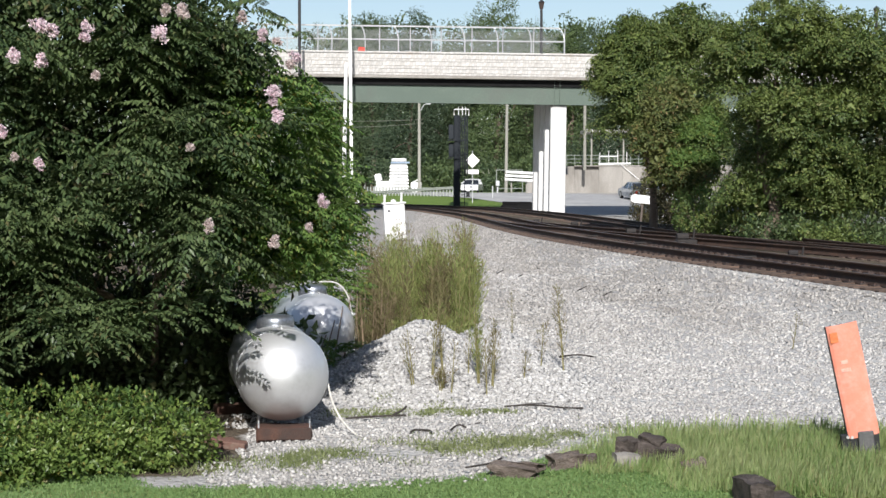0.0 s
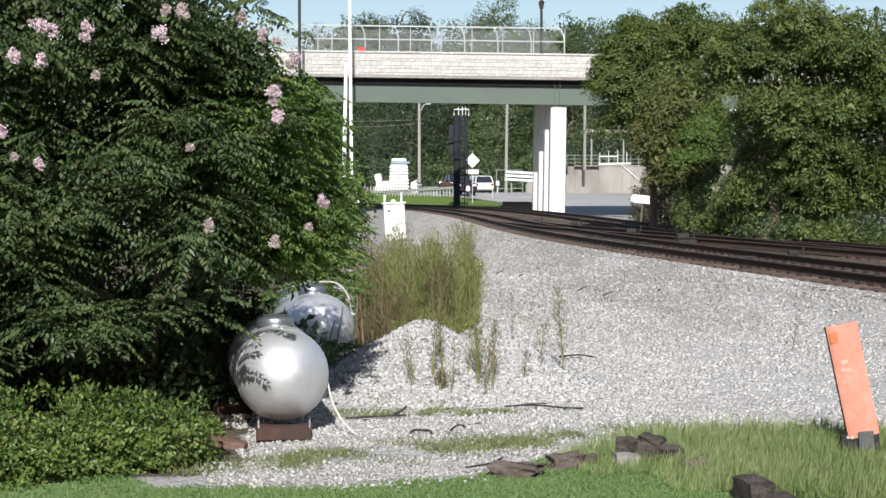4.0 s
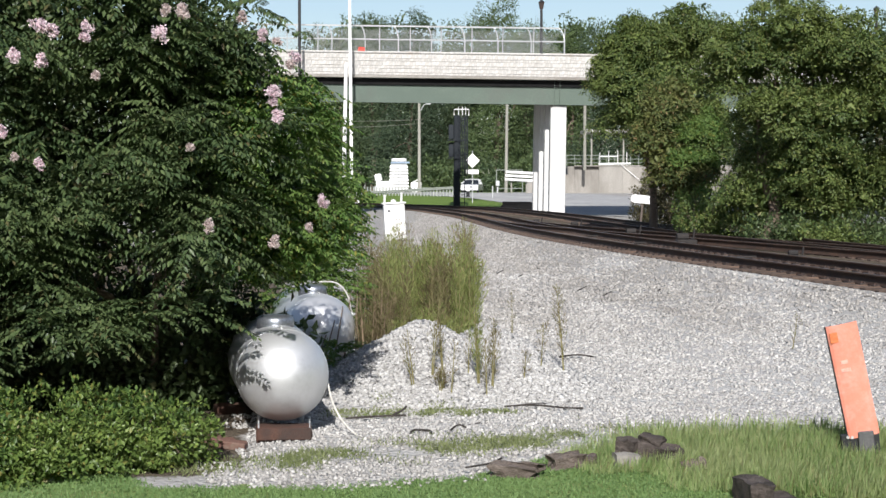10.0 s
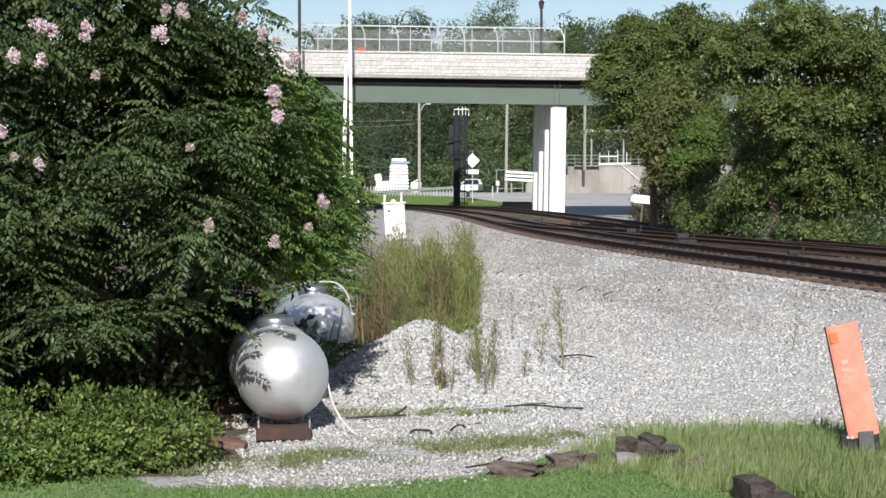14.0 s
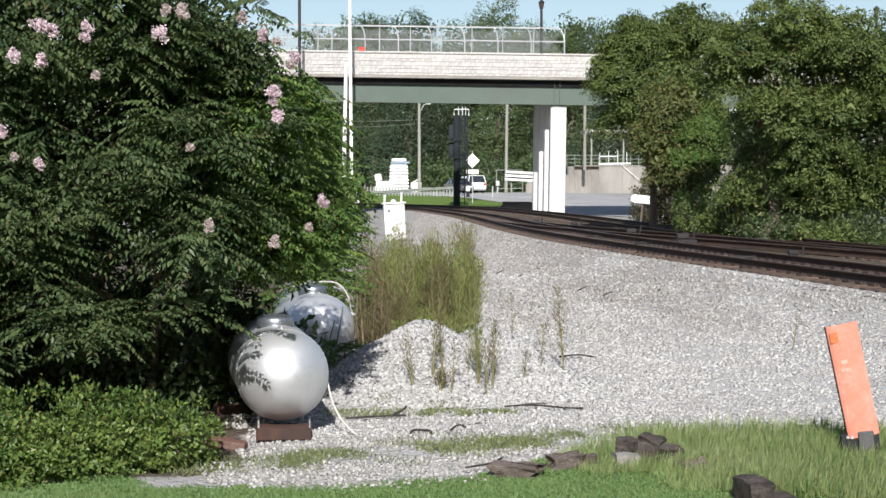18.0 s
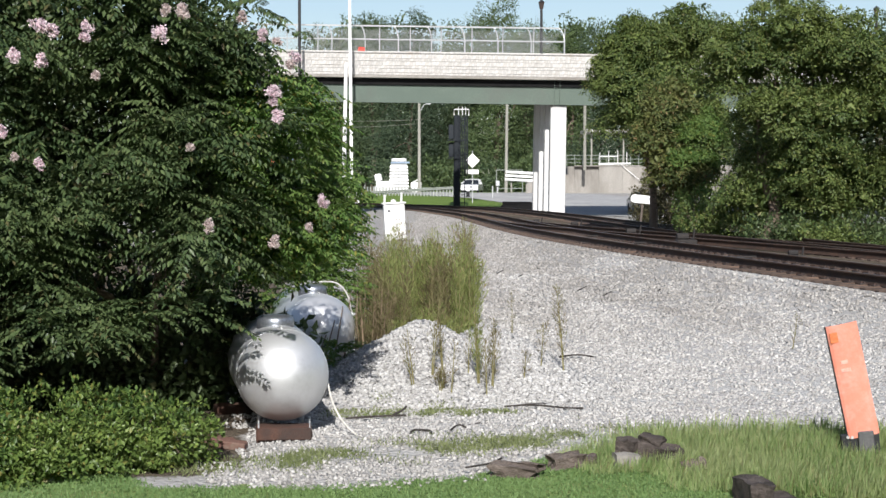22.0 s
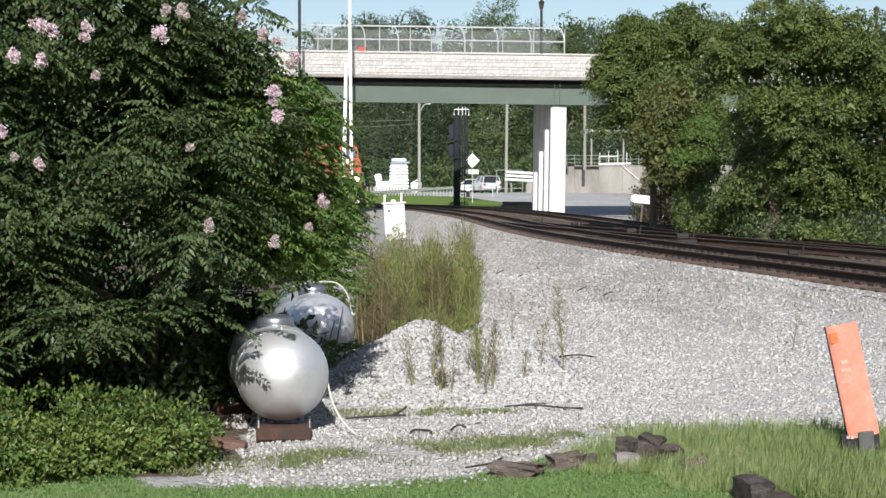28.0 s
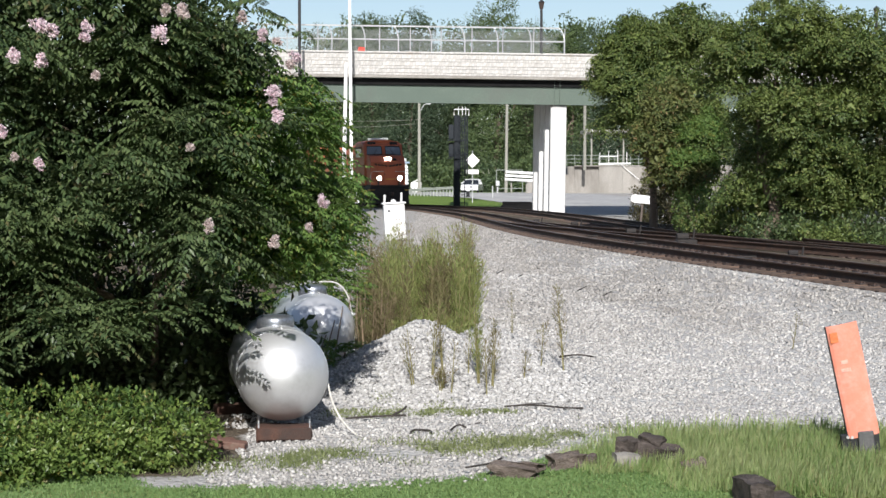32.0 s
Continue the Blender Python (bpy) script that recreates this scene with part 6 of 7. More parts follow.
def grass():
    """Tall grass on the right of the lawn, short mown grass before it, thin tufts on the gravel."""
    n = 85000
    y = rng.uniform(9.8, 14.3, n)
    x = rng.uniform(0.02, 0.31, n) * y
    tall = np.clip((x - 0.75 - 0.4 * (y < 11)) * 1.2 + 0.25 * bumps(x, y, 0.7), 0, 1)
    mow = 10.55
    keep = (np.hypot(x - 3.02, y - 11.85) > 0.36) & (y < lawn_edge(x) + 0.3 * rng.normal(size=n)) & (y > mow + 0.12 * np.sin(x * 3) - 0.9 * np.clip(x - 1.7, 0, 0.8)) & (tall > 0.1)
    x, y, tall = x[keep], y[keep], tall[keep]
    P = np.stack([x, y, ground_z(x, y) - 0.01], 1)
    D = rng.normal(0, 0.32, (len(x), 3)) + np.array([0.1, 0, 1.0])
    D[:, 2] = abs(D[:, 2])
    L = rng.uniform(0.06, 0.19, len(x)) * (0.35 + 0.6 * tall)
    V, F = leaf_arrays(P, D, rng.normal(size=(len(x), 3)) * np.array([1, 1, 0.2]), L, 0.005)
    tagged(arrays("tall_grass", V, F, L_GRASS), "uncut pale green grass round the old timbers", "grass", kind="stuff")
    n = 90000
    y = rng.uniform(9.6, 12.2, n)
    x = rng.uniform(-0.30, 0.31, n) * y
    keep = y < lawn_edge(x) + 0.05 * rng.normal(size=n)
    x, y = x[keep], y[keep]
    P = np.stack([x, y, ground_z(x, y) - 0.005], 1)
    D = rng.normal(0, 0.6, (len(x), 3)) + np.array([0, 0, 1.0])
    V, F = leaf_arrays(P, D, rng.normal(size=(len(x), 3)), rng.uniform(0.016, 0.034, len(x)), 0.008)
    tagged(arrays("lawn_grass", V, F, L_LAWN), "short mown green lawn", "grass", kind="stuff")
    n = 16000
    x = rng.uniform(-1.9, 1.8, n)
    y = 11.2 + 0.55 * (x + 1.2) + 0.25 + rng.normal(0, 0.22, n)
    a = (x > -1.1) | (rng.uniform(size=n) < 0.3)
    patch = bumps(x, y, 1.6) + rng.normal(0, 0.4, n) > 0.1
    x, y = x[a & patch], y[a & patch]
    P = np.stack([x, y, ground_z(x, y)], 1)
    V, F = leaf_arrays(P, rng.normal(0, 0.7, (len(x), 3)) + np.array([0, 0, 0.9]), rng.normal(size=(len(x), 3)), rng.uniform(0.02, 0.06, len(x)), 0.007)
    tagged(arrays("grass_tufts", V, F, L_GROUND), "thin tufts of grass on the gravel", "grass", kind="stuff")


grass()


def blossom():
    """Pink panicles on the crape myrtle."""
    t = bpy.data.objects["crape_myrtle"]
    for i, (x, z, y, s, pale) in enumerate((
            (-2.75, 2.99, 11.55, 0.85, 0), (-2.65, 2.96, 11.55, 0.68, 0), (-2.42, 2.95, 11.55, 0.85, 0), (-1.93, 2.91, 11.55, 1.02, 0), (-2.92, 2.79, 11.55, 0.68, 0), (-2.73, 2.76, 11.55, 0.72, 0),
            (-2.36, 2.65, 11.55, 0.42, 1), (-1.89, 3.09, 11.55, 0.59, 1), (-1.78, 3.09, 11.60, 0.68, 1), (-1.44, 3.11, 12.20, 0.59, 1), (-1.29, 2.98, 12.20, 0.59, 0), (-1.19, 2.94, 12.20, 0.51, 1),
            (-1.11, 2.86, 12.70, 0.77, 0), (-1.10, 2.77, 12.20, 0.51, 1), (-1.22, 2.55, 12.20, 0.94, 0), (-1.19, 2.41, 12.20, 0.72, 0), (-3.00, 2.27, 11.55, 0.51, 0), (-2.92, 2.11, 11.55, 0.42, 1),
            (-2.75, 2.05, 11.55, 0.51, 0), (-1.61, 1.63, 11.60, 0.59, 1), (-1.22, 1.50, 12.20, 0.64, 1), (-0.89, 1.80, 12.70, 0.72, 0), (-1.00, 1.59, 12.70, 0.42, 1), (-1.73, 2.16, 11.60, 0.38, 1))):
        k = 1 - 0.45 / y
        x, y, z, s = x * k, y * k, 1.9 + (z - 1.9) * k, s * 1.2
        n = 420
        lump = ball_points(7) * np.array([0.034, 0.034, 0.045]) * s
        P = lump[rng.integers(0, 7, n)] + ball_points(n) * rng.uniform(0.3, 1, (n, 1)) * 0.030 * s
        D, N = rng.normal(size=(n, 3)), rng.normal(size=(n, 3))
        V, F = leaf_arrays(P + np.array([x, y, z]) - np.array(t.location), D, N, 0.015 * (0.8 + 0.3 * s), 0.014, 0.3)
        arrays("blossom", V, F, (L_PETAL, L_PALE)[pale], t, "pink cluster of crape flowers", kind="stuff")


blossom()


# ---------------------------------------------------------------- vehicles
def glossy(name, col, rough=0.25, metal=0.0):
    m = surface(name, col, tuple(c * 0.92 for c in col), 1.5, 40, rough, metal, bump=0.0, rand=0.0, spec=0.5, grain=0.97)
    m.node_tree.nodes["Principled BSDF"].inputs["Coat Weight"].default_value = 0.6
    return m


M_CARGLASS = glossy("dark_car_glass", (0.022, 0.026, 0.03), 0.08)
M_TYRE = surface("tyre_rubber", (0.02, 0.02, 0.02), (0.03, 0.03, 0.03), 10, 80, 0.85, bump=0.1)
M_RIM = surface("alloy_rim", (0.4, 0.4, 0.41), (0.5, 0.5, 0.5), 10, 80, 0.35, metal=0.8, bump=0)
M_LAMP = glossy("clear_headlamp", (0.75, 0.76, 0.78), 0.1)
M_TAIL = glossy("red_tail_lamp", (0.45, 0.02, 0.02), 0.15)
M_CHROME = surface("chrome_trim", (0.6, 0.6, 0.62), (0.5, 0.5, 0.52), 5, 50, 0.2, metal=0.9, bump=0)
M_HEADLIGHT = glow("lit_headlamp", (1.0, 0.96, 0.86), 14.0)


def loft_cabin(bm, y0, y1, y2, y3, z0, z1, w0, w1):
    """A cabin: windscreen foot, roof front, roof back, rear foot."""
    pts = [(y0, z0, w0), (y1, z1, w1), (y2, z1, w1), (y3, z0, w0)]
    a = [bm.verts.new((-w, y, z)) for y, z, w in pts]
    b = [bm.verts.new((w, y, z)) for y, z, w in pts]
    for q in (a[::-1], b):
        bm.faces.new(q)
    for i in range(4):
        j = (i + 1) % 4
        bm.faces.new((a[i], a[j], b[j], b[i]))
    return bm


def car(name, kind, paint, label, at, category="car", lights=False):
    c = thing(name, at, label=label, category=category, group="cars on the road")
    k = {"suv": dict(L=4.7, W=1.9, H=1.72, belt=1.05, hood=1.02, sill=0.28, cab=(0.95, 0.35, -1.9, -2.25), r=0.36),
         "sedan": dict(L=4.95, W=1.86, H=1.46, belt=0.93, hood=0.88, sill=0.24, cab=(0.95, 0.2, -1.1, -1.75), r=0.33),
         "van": dict(L=4.9, W=1.9, H=1.78, belt=1.08, hood=1.0, sill=0.25, cab=(1.35, 0.55, -2.1, -2.36), r=0.34),
         "pickup": dict(L=5.8, W=2.02, H=1.92, belt=1.22, hood=1.2, sill=0.42, cab=(1.15, 0.5, -0.9, -1.15), r=0.42)}[kind]
    L, W, H, belt, hood, sill = k["L"], k["W"], k["H"], k["belt"], k["hood"], k["sill"]
    f, bk = L / 2, -L / 2
    y0, y1, y2, y3 = k["cab"]
    tail = belt if kind in ("suv", "van") else (belt - 0.02)
    outline = [(f - 0.05, sill), (f, sill + 0.18), (f - 0.02, hood - 0.28), (f - 0.22, hood - 0.06), (y0, hood + 0.02), (y0 - 0.1, belt), (y3, belt), (bk + 0.08, tail), (bk, tail - 0.3), (bk, sill + 0.2), (bk + 0.1, sill)]
    part("body", extrude_outline(bmesh.new(), outline, -W / 2, W / 2, "X", 0.07), paint, c, smooth=False)
    w0, w1 = W / 2 - 0.04, W / 2 - 0.22
    part("cabin_glass", loft_cabin(bmesh.new(), y0, y1, y2, y3, belt - 0.02, H - 0.05, w0, w1), M_CARGLASS, c)
    part("roof", box(bmesh.new(), (0, (y1 + y2) / 2, H - 0.035), (2 * w1 + 0.06, y1 - y2 + 0.14, 0.07), bevel=0.025), paint, c)
    for sx in (-1, 1):
        for ya, yb in ((y0, y1), (y3, y2)):
            part("pillar", tube(bmesh.new(), (sx * w0, ya, belt - 0.02), (sx * (w1 + 0.02), yb, H - 0.05), 0.05, 0.045, 6), paint, c)
        ym = (y1 + y2) / 2
        part("pillar", tube(bmesh.new(), (sx * (w0 + 0.005), ym, belt - 0.02), (sx * (w1 + 0.01), ym, H - 0.05), 0.045, n=6), paint, c)
        part("mirror", box(bmesh.new(), (sx * (W / 2 + 0.10), y0 - 0.35, belt + 0.08), (0.2, 0.1, 0.16), bevel=0.03), paint, c)
        part("headlight", box(bmesh.new(), (sx * (W / 2 - 0.28), f - 0.06, hood - 0.24), (0.38, 0.12, 0.17), bevel=0.03), M_HEADLIGHT if lights else M_LAMP, c)
        part("tail_light", box(bmesh.new(), (sx * (W / 2 - 0.17), bk + 0.04, tail - 0.22), (0.26, 0.1, 0.24), bevel=0.03), M_TAIL, c)
        part("door_seam", box(bmesh.new(), (sx * (W / 2 + 0.001), (y1 + y2) / 2, (belt + sill) / 2 + 0.05), (0.006, 0.02, belt - sill - 0.15)), M_BLACK, c)
        for y in (f - 0.92, bk + 0.95):
            w = part("wheel", lathe(bmesh.new(), [(k["r"] * 0.62, -0.11), (k["r"] * 0.95, -0.11), (k["r"], -0.08), (k["r"], 0.08), (k["r"] * 0.95, 0.11), (k["r"] * 0.62, 0.11)], 22), M_TYRE, c, at=(sx * (W / 2 - 0.10), y, k["r"]), turn=(0, 90, 0))
            part("rim", lathe(bmesh.new(), [(k["r"] * 0.62, -0.112), (k["r"] * 0.5, -0.09), (k["r"] * 0.2, -0.08), (0.0, -0.1)], 14), M_RIM, w)
    part("grille", box(bmesh.new(), (0, f - 0.02, hood - 0.28), (W * 0.42, 0.05, 0.34 if kind == "pickup" else 0.2), bevel=0.02), M_CHROME if kind == "sedan" else M_BLACK, c)
    part("front_bumper", box(bmesh.new(), (0, f - 0.02, sill + 0.16), (W * 0.96, 0.14, 0.2), bevel=0.05), paint, c)
    part("rear_bumper", box(bmesh.new(), (0, bk + 0.02, sill + 0.2), (W * 0.96, 0.14, 0.2), bevel=0.05), paint, c)
    part("number_plate_bar", box(bmesh.new(), (0, bk - 0.03, sill + 0.5), (0.32, 0.03, 0.15)), M_GALV, c)
    if kind == "pickup":
        part("cargo_bed", box(bmesh.new(), (0, bk + 0.85, belt - 0.02), (W * 0.84, 1.5, 0.08)), M_BLACK, c)
    return c


BLUE_GREY = glossy("blue_grey_car_paint", (0.20, 0.225, 0.265), 0.3, 0.2)
SILVER_PAINT, WHITE_PAINT = glossy("silver_car_paint", (0.56, 0.57, 0.59), 0.3, 0.2), glossy("white_car_paint", (0.78, 0.79, 0.80))
DARK_RED, DARK_GREY, MAROON = glossy("dark_red_car_paint", (0.035, 0.008, 0.011)), glossy("dark_grey_car_paint", (0.05, 0.05, 0.055)), glossy("maroon_truck_paint", (0.026, 0.009, 0.013))

CARS = {
    "grey_car": car("hatchback", "sedan", BLUE_GREY, "blue-grey car driving away on the road", (36, 122, 0)),
    "white_suv": car("suv", "suv", WHITE_PAINT, "white sport utility vehicle driving away on the road", (40, 120, 0)),
    "red_suv": car("suv", "suv", DARK_RED, "very dark red sport utility vehicle driving away", (44, 118, 0)),
    "white_van": car("minivan", "van", WHITE_PAINT, "white minivan driving away on the road", (48, 114, 0)),
    "silver_suv": car("hatchback", "suv", SILVER_PAINT, "silver-grey hatchback driving away on the road", (52, 110, 0)),
    "pickup": car("pickup_truck", "pickup", MAROON, "dark maroon pickup truck coming along the road", (-17, 200, 0), "pickup truck"),
    "sedan": car("sedan", "sedan", DARK_GREY, "dark grey sedan coming along the road", (-17, 205, 0), "car"),
}


def utility_trailer():
    """A low open trailer with a loading gate, drawn by the pickup; origin on the road under its axle."""
    t = thing("utility_trailer", (-17, 210, 0), label="open utility trailer with a raised mesh gate behind the pickup", category="trailer")
    part("deck", box(bmesh.new(), (0, 0, 0.62), (1.9, 3.4, 0.08), bevel=0.01), M_POLE, t)
    for s in (-1, 1):
        part("side_rail", tube(bmesh.new(), (s * 0.95, -1.7, 1.0), (s * 0.95, 1.7, 1.0), 0.035, n=6), M_BLACK, t)
        for y in (-1.65, -0.55, 0.55, 1.65):
            part("post", tube(bmesh.new(), (s * 0.95, y, 0.6), (s * 0.95, y, 1.0), 0.03, n=6), M_BLACK, t)
        w = part("wheel", lathe(bmesh.new(), [(0.2, -0.09), (0.31, -0.09), (0.33, -0.06), (0.33, 0.06), (0.31, 0.09), (0.2, 0.09)], 20), M_TYRE, t, at=(s * 1.08, 0, 0.33), turn=(0, 90, 0))
        part("rim", lathe(bmesh.new(), [(0.2, -0.092), (0.1, -0.07), (0.0, -0.08)], 12), M_RIM, w)
        part("fender", box(bmesh.new(), (s * 1.08, 0, 0.74), (0.26, 0.9, 0.04), bevel=0.01), M_BLACK, t)
        part("tongue", tube(bmesh.new(), (s * 0.6, 1.7, 0.58), (0, 3.0, 0.55), 0.04, n=6), M_BLACK, t)
    g = part("tail_gate", pipe(bmesh.new(), [(-0.92, -1.72, 0.6), (-0.92, -1.72, 2.05), (0.92, -1.72, 2.05), (0.92, -1.72, 0.6)], 0.035, 6), M_BLACK, t)
    for z in (0.95, 1.3, 1.65):
        part("gate_bar", tube(bmesh.new(), (-0.92, -1.72, z), (0.92, -1.72, z), 0.018, n=5), M_BLACK, g)
    return t


CARS["trailer"] = utility_trailer()
# a car shape stands in for a heap of white junk
parked = car("car", "sedan", WHITE_PAINT, "white car shape standing in for white junk before the wood", (2.9, 181, gz(2.9, 181)))
parked.matrix_basis = pose(3.1, 181, gz(3.1, 181), 0, 0, 172)


# ---------------------------------------------------------------- locomotive
M_LOCO = surface("orange_locomotive_paint", (0.46, 0.125, 0.062), (0.42, 0.115, 0.058), 0.8, 20, 0.45, bump=0.03, dirt=(0.36, 0.10, 0.05), dirt_amount=0.15, grain=0.92)
M_LOCO_GLASS = glossy("pale_cab_glass", (0.10, 0.13, 0.17), 0.08)
M_LOCO_BLACK = surface("black_locomotive_paint", (0.016, 0.016, 0.018), (0.03, 0.028, 0.026), 1.5, 25, 0.6, bump=0.05)
M_YELLOW = surface("yellow_stripe", (0.75, 0.45, 0.06), (0.7, 0.42, 0.06), 2, 20, 0.5, bump=0)
M_LOCO_LIGHT = glow("lit_locomotive_lamp", (1.0, 0.95, 0.85), 22.0)


def locomotive():
    """Origin at the rail under the front coupler; the engine reaches back along +y."""
    t = thing("locomotive", (-8, 145, RAIL_TOP), label="orange and black diesel locomotive with its lights on", category="locomotive")
    part("pilot", extrude_outline(bmesh.new(), [(-1.45, 0.12), (1.45, 0.12), (1.5, 1.35), (-1.5, 1.35)], 0.55, 0.75, "Y"), M_LOCO_BLACK, t)
    part("plow", extrude_outline(bmesh.new(), [(-1.5, 0.12), (0, 0.1), (1.5, 0.12), (1.3, 0.75), (-1.3, 0.75)], 0.35, 0.6, "Y"), M_LOCO_BLACK, t)
    cp = part("coupler", box(bmesh.new(), (0, 0.28, 0.88), (0.3, 0.6, 0.3), bevel=0.05), M_LOCO_BLACK, t)
    part("knuckle", box(bmesh.new(), (0.06, -0.02, 0.88), (0.22, 0.2, 0.34), bevel=0.06), M_IRON, cp)
    part("front_deck", box(bmesh.new(), (0, 1.1, 1.45), (3.05, 1.2, 0.2), bevel=0.02), M_LOCO_BLACK, t)
    for s in (-1, 1):
        for k in range(3):
            part("step", box(bmesh.new(), (s * 1.36, 0.75, 0.42 + 0.38 * k), (0.42, 0.5, 0.05)), M_YELLOW if k == 2 else M_LOCO_BLACK, t)
    # nose and cab
    nose = part("nose", extrude_outline(bmesh.new(), [(0.95, 1.5), (2.6, 1.5), (2.6, 3.86), (1.4, 3.72), (1.02, 3.25)], -1.36, 1.36, "X", 0.08), M_LOCO, t)
    part("nose_band", box(bmesh.new(), (0, 0.955, 1.98), (2.4, 0.03, 0.05)), M_YELLOW, nose)
    for x in (-0.95, -0.68, -0.42, -0.18, 0.18, 0.42, 0.68, 0.95):
        part("emblem_bar", box(bmesh.new(), (x, 0.962, 2.94 + 0.13 * abs(x)), (0.2, 0.03, 0.12), (0, -24 * (1 if x > 0 else -1), 0)), M_LOCO_BLACK, nose)
    door = part("nose_door", box(bmesh.new(), (-0.5, 0.95, 2.4), (0.6, 0.03, 1.1), bevel=0.01), M_LOCO, nose)
    part("door_handle", box(bmesh.new(), (-0.27, 0.92, 2.35), (0.04, 0.04, 0.16)), M_LOCO_BLACK, door)
    part("bell_port", tube(bmesh.new(), (0.55, 1.24, 3.42), (0.55, 1.12, 3.36), 0.16, n=14), M_LOCO_BLACK, nose)
    cab = part("cab", extrude_outline(bmesh.new(), [(2.1, 1.5), (4.9, 1.5), (4.9, 4.5), (4.6, 4.74), (2.75, 4.74), (2.42, 4.62), (2.1, 3.72)], -1.52, 1.52, "X", 0.09), M_LOCO, t)
    part("cab_roof", extrude_outline(bmesh.new(), [(-1.45, 4.66), (1.45, 4.66), (1.25, 4.82), (0.6, 4.92), (-0.6, 4.92), (-1.25, 4.82)], 2.6, 4.9, "Y"), M_LOCO, t)
    part("rear_wall_window", box(bmesh.new(), (0, 4.92, 4.1), (2.2, 0.03, 0.5)), M_LOCO_GLASS, cab)
    for s in (-1, 1):
        w = part("windshield", extrude_outline(bmesh.new(), [(s * 0.14, 0.14), (s * 1.34, 0.08), (s * 1.28, 0.76), (s * 0.14, 0.78)], 0, 0.03, "Y"), M_LOCO_GLASS, t)
        w.matrix_basis = Matrix.Translation((0, 2.045, 3.72)) @ Euler((radians(-19.5), 0, 0)).to_matrix().to_4x4()
        part("window_frame", pipe(bmesh.new(), [(s * 0.14, -0.01, 0.14), (s * 1.34, -0.01, 0.08), (s * 1.28, -0.01, 0.76), (s * 0.14, -0.01, 0.78), (s * 0.14, -0.01, 0.14)], 0.03, 5), M_LOCO_BLACK, w)
        part("wiper", tube(bmesh.new(), (s * 0.75, -0.03, 0.12), (s * 0.5, -0.03, 0.6), 0.014, n=5), M_LOCO_BLACK, w)
        part("number_board", box(bmesh.new(), (s * 0.86, 2.48, 4.68), (0.62, 0.12, 0.2), (-14, 0, 0), bevel=0.02), M_LOCO_BLACK, t)
        part("cab_window", box(bmesh.new(), (s * 1.54, 3.6, 3.95), (0.04, 1.5, 0.66), bevel=0.01), M_LOCO_GLASS, t)
        part("ditch_light", lathe(bmesh.new(), [(0.17, -0.04), (0.17, 0.03), (0.12, 0.06), (0.0, 0.07)], 16), M_LOCO_LIGHT, t, "lit ditch light", at=(s * 0.80, 0.58, 2.05), turn=(90, 0, 0))
        part("ditch_light_case", tube(bmesh.new(), (s * 0.80, 0.62, 2.05), (s * 0.80, 0.85, 2.05), 0.2, n=14), M_LOCO_BLACK, t)
        part("ditch_light_bracket", box(bmesh.new(), (s * 0.80, 0.76, 1.7), (0.1, 0.1, 0.35)), M_LOCO_BLACK, t)
        part("front_handrail", pipe(bmesh.new(), [(s * 1.45, 0.6, 0.7), (s * 1.45, 0.6, 2.3), (s * 1.3, 0.6, 2.55), (s * 0.45, 0.6, 2.55)], 0.02, 6), M_GALV, t)
        part("side_handrail", pipe(bmesh.new(), [(s * 1.5, 5.0, 2.45), (s * 1.5, 20.6, 2.45)], 0.025, 6), M_LOCO_BLACK, t)
        for y in np.arange(5.5, 20.6, 1.5):
            part("stanchion", tube(bmesh.new(), (s * 1.5, y, 1.55), (s * 1.5, y, 2.45), 0.02, n=5), M_LOCO_BLACK, t)
        part("walkway", box(bmesh.new(), (s * 1.25, 12.8, 1.48), (0.56, 16.2, 0.14)), M_LOCO_BLACK, t)
        part("sun_visor", box(bmesh.new(), (s * 1.66, 3.6, 4.34), (0.26, 1.6, 0.03), (0, s * 18, 0)), M_LOCO_BLACK, t)
    hl = part("headlight_case", box(bmesh.new(), (0.0, 1.2, 3.50), (0.62, 0.24, 0.34), (-38, 0, 0), bevel=0.06), M_LOCO, t)
    for x in (-0.14, 0.14):
        part("headlight", lathe(bmesh.new(), [(0.12, 0), (0.12, 0.04), (0.0, 0.06)], 16), M_LOCO_LIGHT, hl, "lit headlight", at=(x, 1.06, 3.50), turn=(90, 0, 0))
    part("horn", pipe(bmesh.new(), [(-0.2, 3.2, 5.02), (0.3, 3.2, 5.02)], 0.07, 8), M_GALV, t)
    part("cab_ac", box(bmesh.new(), (0, 3.7, 4.99), (1.3, 1.2, 0.2), bevel=0.05), M_WHITE, t, "pale roof unit")
    # long hood behind the cab
    part("hood", extrude_outline(bmesh.new(), [(-0.95, 1.5), (0.95, 1.5), (0.95, 4.1), (0.75, 4.4), (-0.75, 4.4), (-0.95, 4.1)], 4.9, 20.8, "Y"), M_LOCO, t)
    part("hood_band", box(bmesh.new(), (0, 12.8, 1.9), (1.94, 15.9, 0.5)), M_LOCO_BLACK, t)
    part("radiator", extrude_outline(bmesh.new(), [(-1.45, 3.5), (1.45, 3.5), (1.5, 4.4), (1.2, 4.65), (-1.2, 4.65), (-1.5, 4.4)], 16.2, 20.2, "Y"), M_LOCO, t)
    part("dynamic_brake", box(bmesh.new(), (0, 6.6, 4.2), (2.4, 3.0, 0.8), bevel=0.1), M_LOCO, t)
    part("exhaust", box(bmesh.new(), (0, 12, 4.5), (0.6, 1.2, 0.25), bevel=0.04), M_LOCO_BLACK, t)
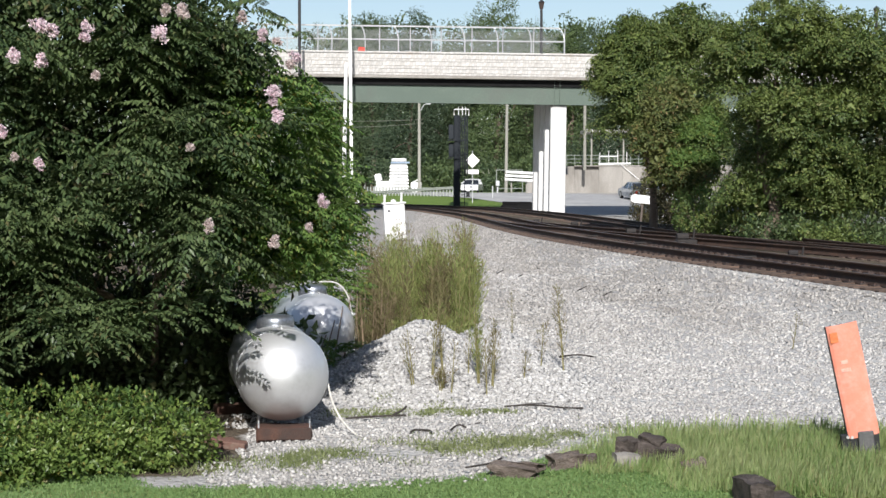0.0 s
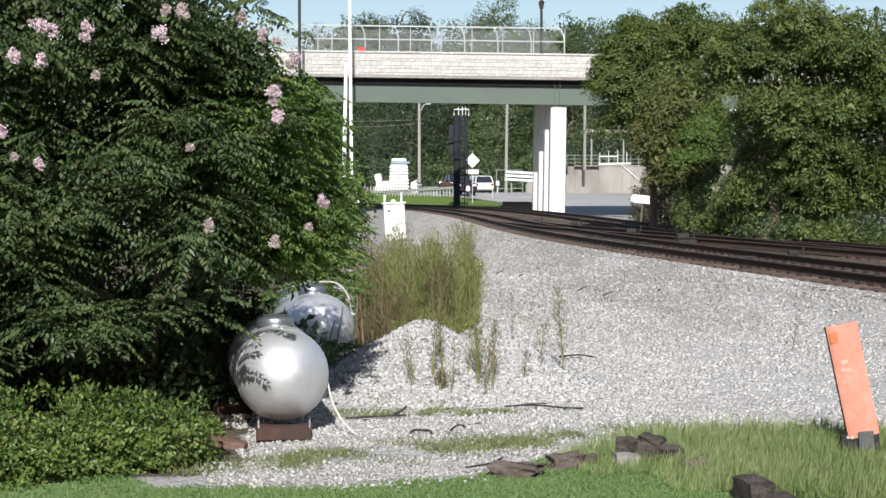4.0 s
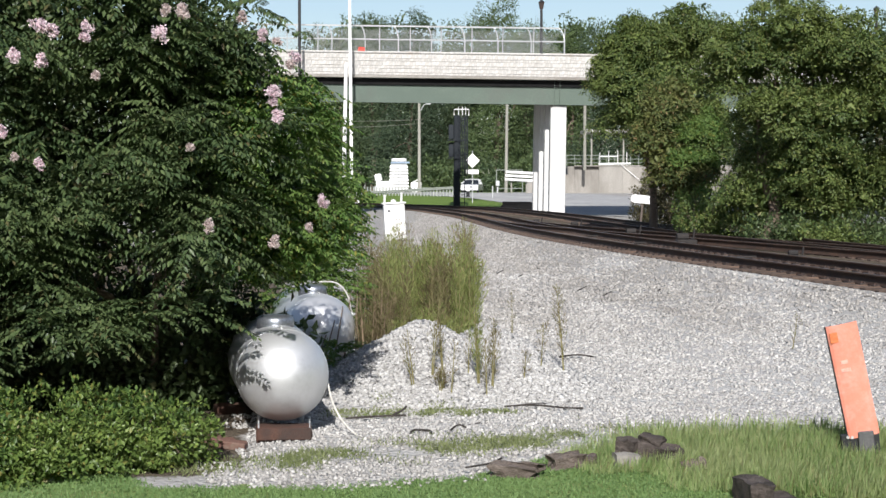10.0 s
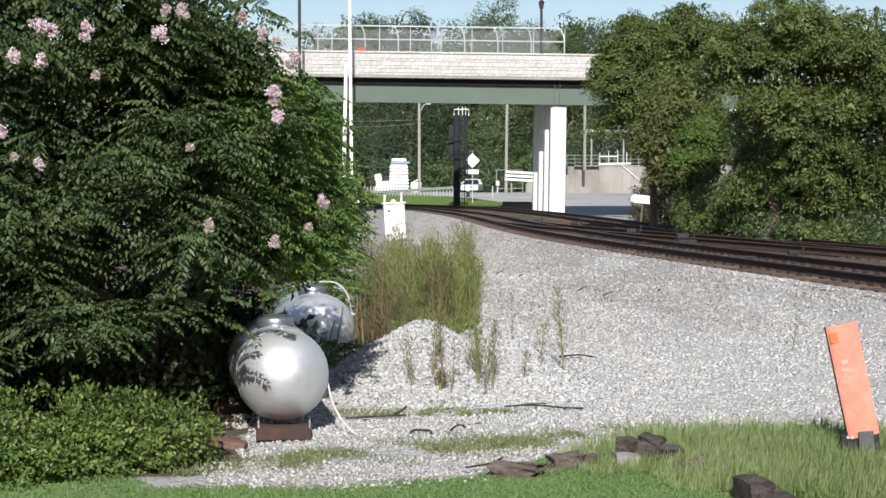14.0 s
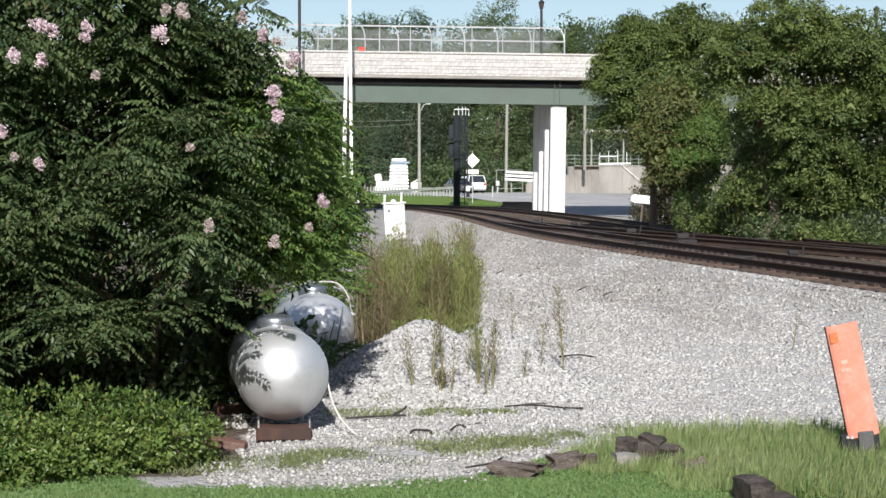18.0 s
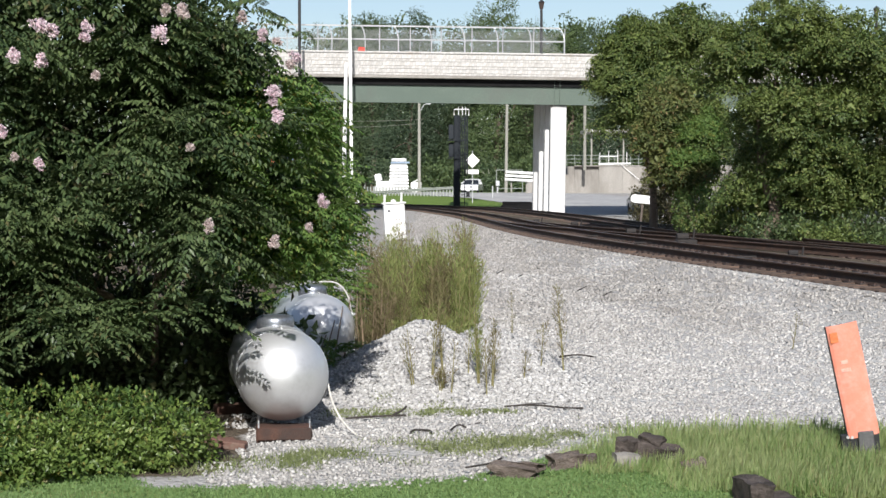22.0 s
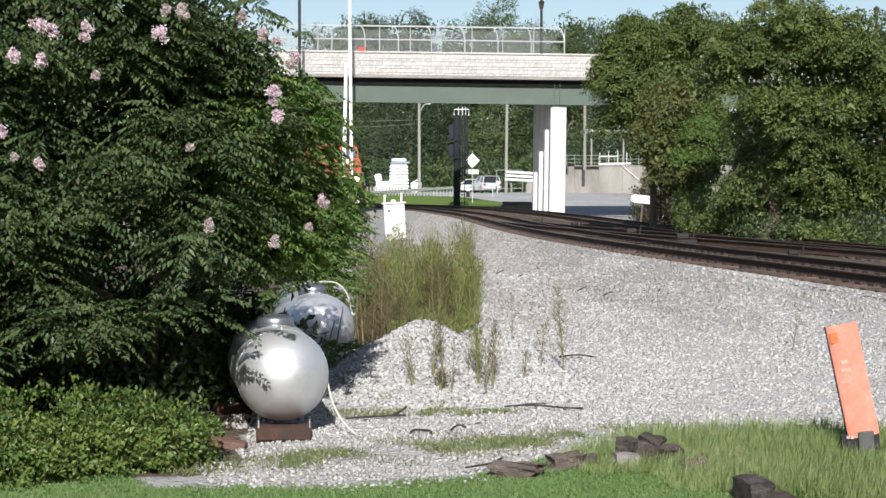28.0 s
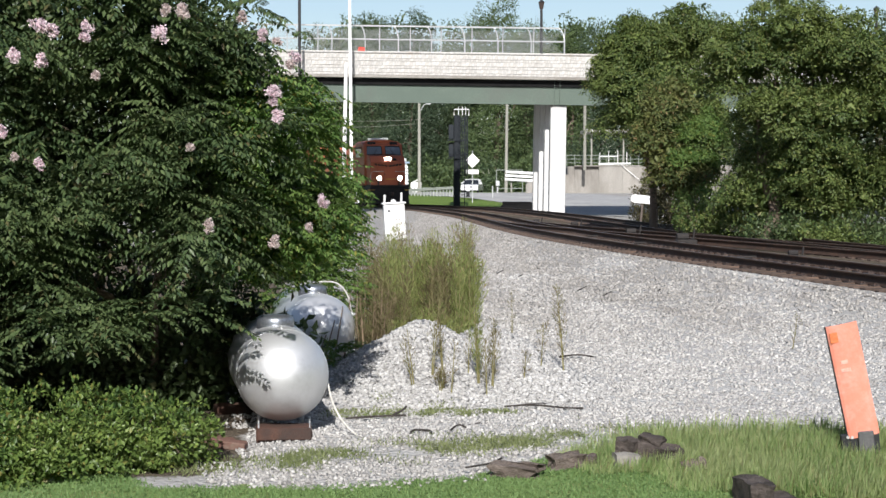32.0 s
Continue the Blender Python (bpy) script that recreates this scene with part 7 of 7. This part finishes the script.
    part("underframe", box(bmesh.new(), (0, 11, 1.25), (2.6, 20.4, 0.36)), M_LOCO_BLACK, t)
    part("fuel_tank", extrude_outline(bmesh.new(), [(-1.35, 0.5), (1.35, 0.5), (1.5, 0.9), (1.35, 1.25), (-1.35, 1.25), (-1.5, 0.9)], 8.2, 13.6, "Y"), M_LOCO_BLACK, t)
    for y in (4.6, 17.2):
        bg = part("truck_frame", box(bmesh.new(), (0, y, 0.72), (2.5, 4.6, 0.4), bevel=0.08), M_LOCO_BLACK, t)
        for dy in (-1.85, 0, 1.85):
            for s in (-1, 1):
                part("wheel", tube(bmesh.new(), (s * 0.68, y + dy, 0.52), (s * 0.81, y + dy, 0.52), 0.52, n=22), M_IRON, bg)
    return t


LOCO = locomotive()


# ---------------------------------------------------------------- motion of the train and the cars
def drive(ob, line, speed, s0, lo, hi, turn):
    """Key a car along a lane: s0 metres along it at the start, waiting out of sight at lo and hi."""
    seg = np.r_[0, np.cumsum(np.hypot(*np.diff(line, axis=0).T))]
    hi = seg[-1] - hi
    def at(s):
        return np.interp(s, seg, line[:, 0]), np.interp(s, seg, line[:, 1])
    def placed(t):
        s = min(max(s0 + speed * t, lo), hi)
        (xa, ya), (xb, yb), (x, y) = at(s - 1.4), at(s + 1.4), at(s)
        za, zb = gz(xa, ya) + 0.03, gz(xb, yb) + 0.03
        way = math.degrees(math.atan2(yb - ya, xb - xa))
        return pose(x, y, (za + zb) / 2, math.degrees(math.atan2(zb - za, 2.8)), 0, way - 90 + turn)
    times = sorted({0.0, 32.0, *(float(t) for t in np.arange(0, 32.1, 1.0)), *(min(max((e - s0) / speed, 0.0), 32.0) for e in (lo, hi))})
    walk(ob, [(t, placed(t)) for t in times])


def motions():
    drive(CARS["white_suv"], LANE_OUT, 9.16, 54.65, 2, 11, -13)
    drive(CARS["grey_car"], LANE_OUT + np.array([1.1, 0.5]), 9.16, 60.6, 2, 3, -13)
    drive(CARS["red_suv"], LANE_OUT, 10.48, 33.5, 2, 19, -13)
    drive(CARS["white_van"], LANE_OUT, 10.77, -100.9, 2, 27, -13)
    drive(CARS["silver_suv"], LANE_OUT, 10.03, -191.2, 2, 35, -13)
    drive(CARS["pickup"], LANE_IN, 7.64, 70.2, 2, 4, -11)
    drive(CARS["trailer"], LANE_IN, 7.64, 65.4, 2, 10, -11)
    drive(CARS["sedan"], LANE_MID, 9.27, -74.7, 2, 4, -14)
    rows = []
    for t in (*range(0, 26, 4), *np.arange(26, 32.5, 1.0)):
        y = 131.0 - 2.77 * (t - 30)
        a, b = Vector((float(track_x(y)), y, RAIL_TOP)), Vector((float(track_x(y + 10)), y + 10, RAIL_TOP))
        d = b - a
        rows.append((float(t), pose(a.x, a.y, a.z, 0, 0, math.degrees(math.atan2(d.y, d.x)) - 90)))
    walk(LOCO, rows)


motions()
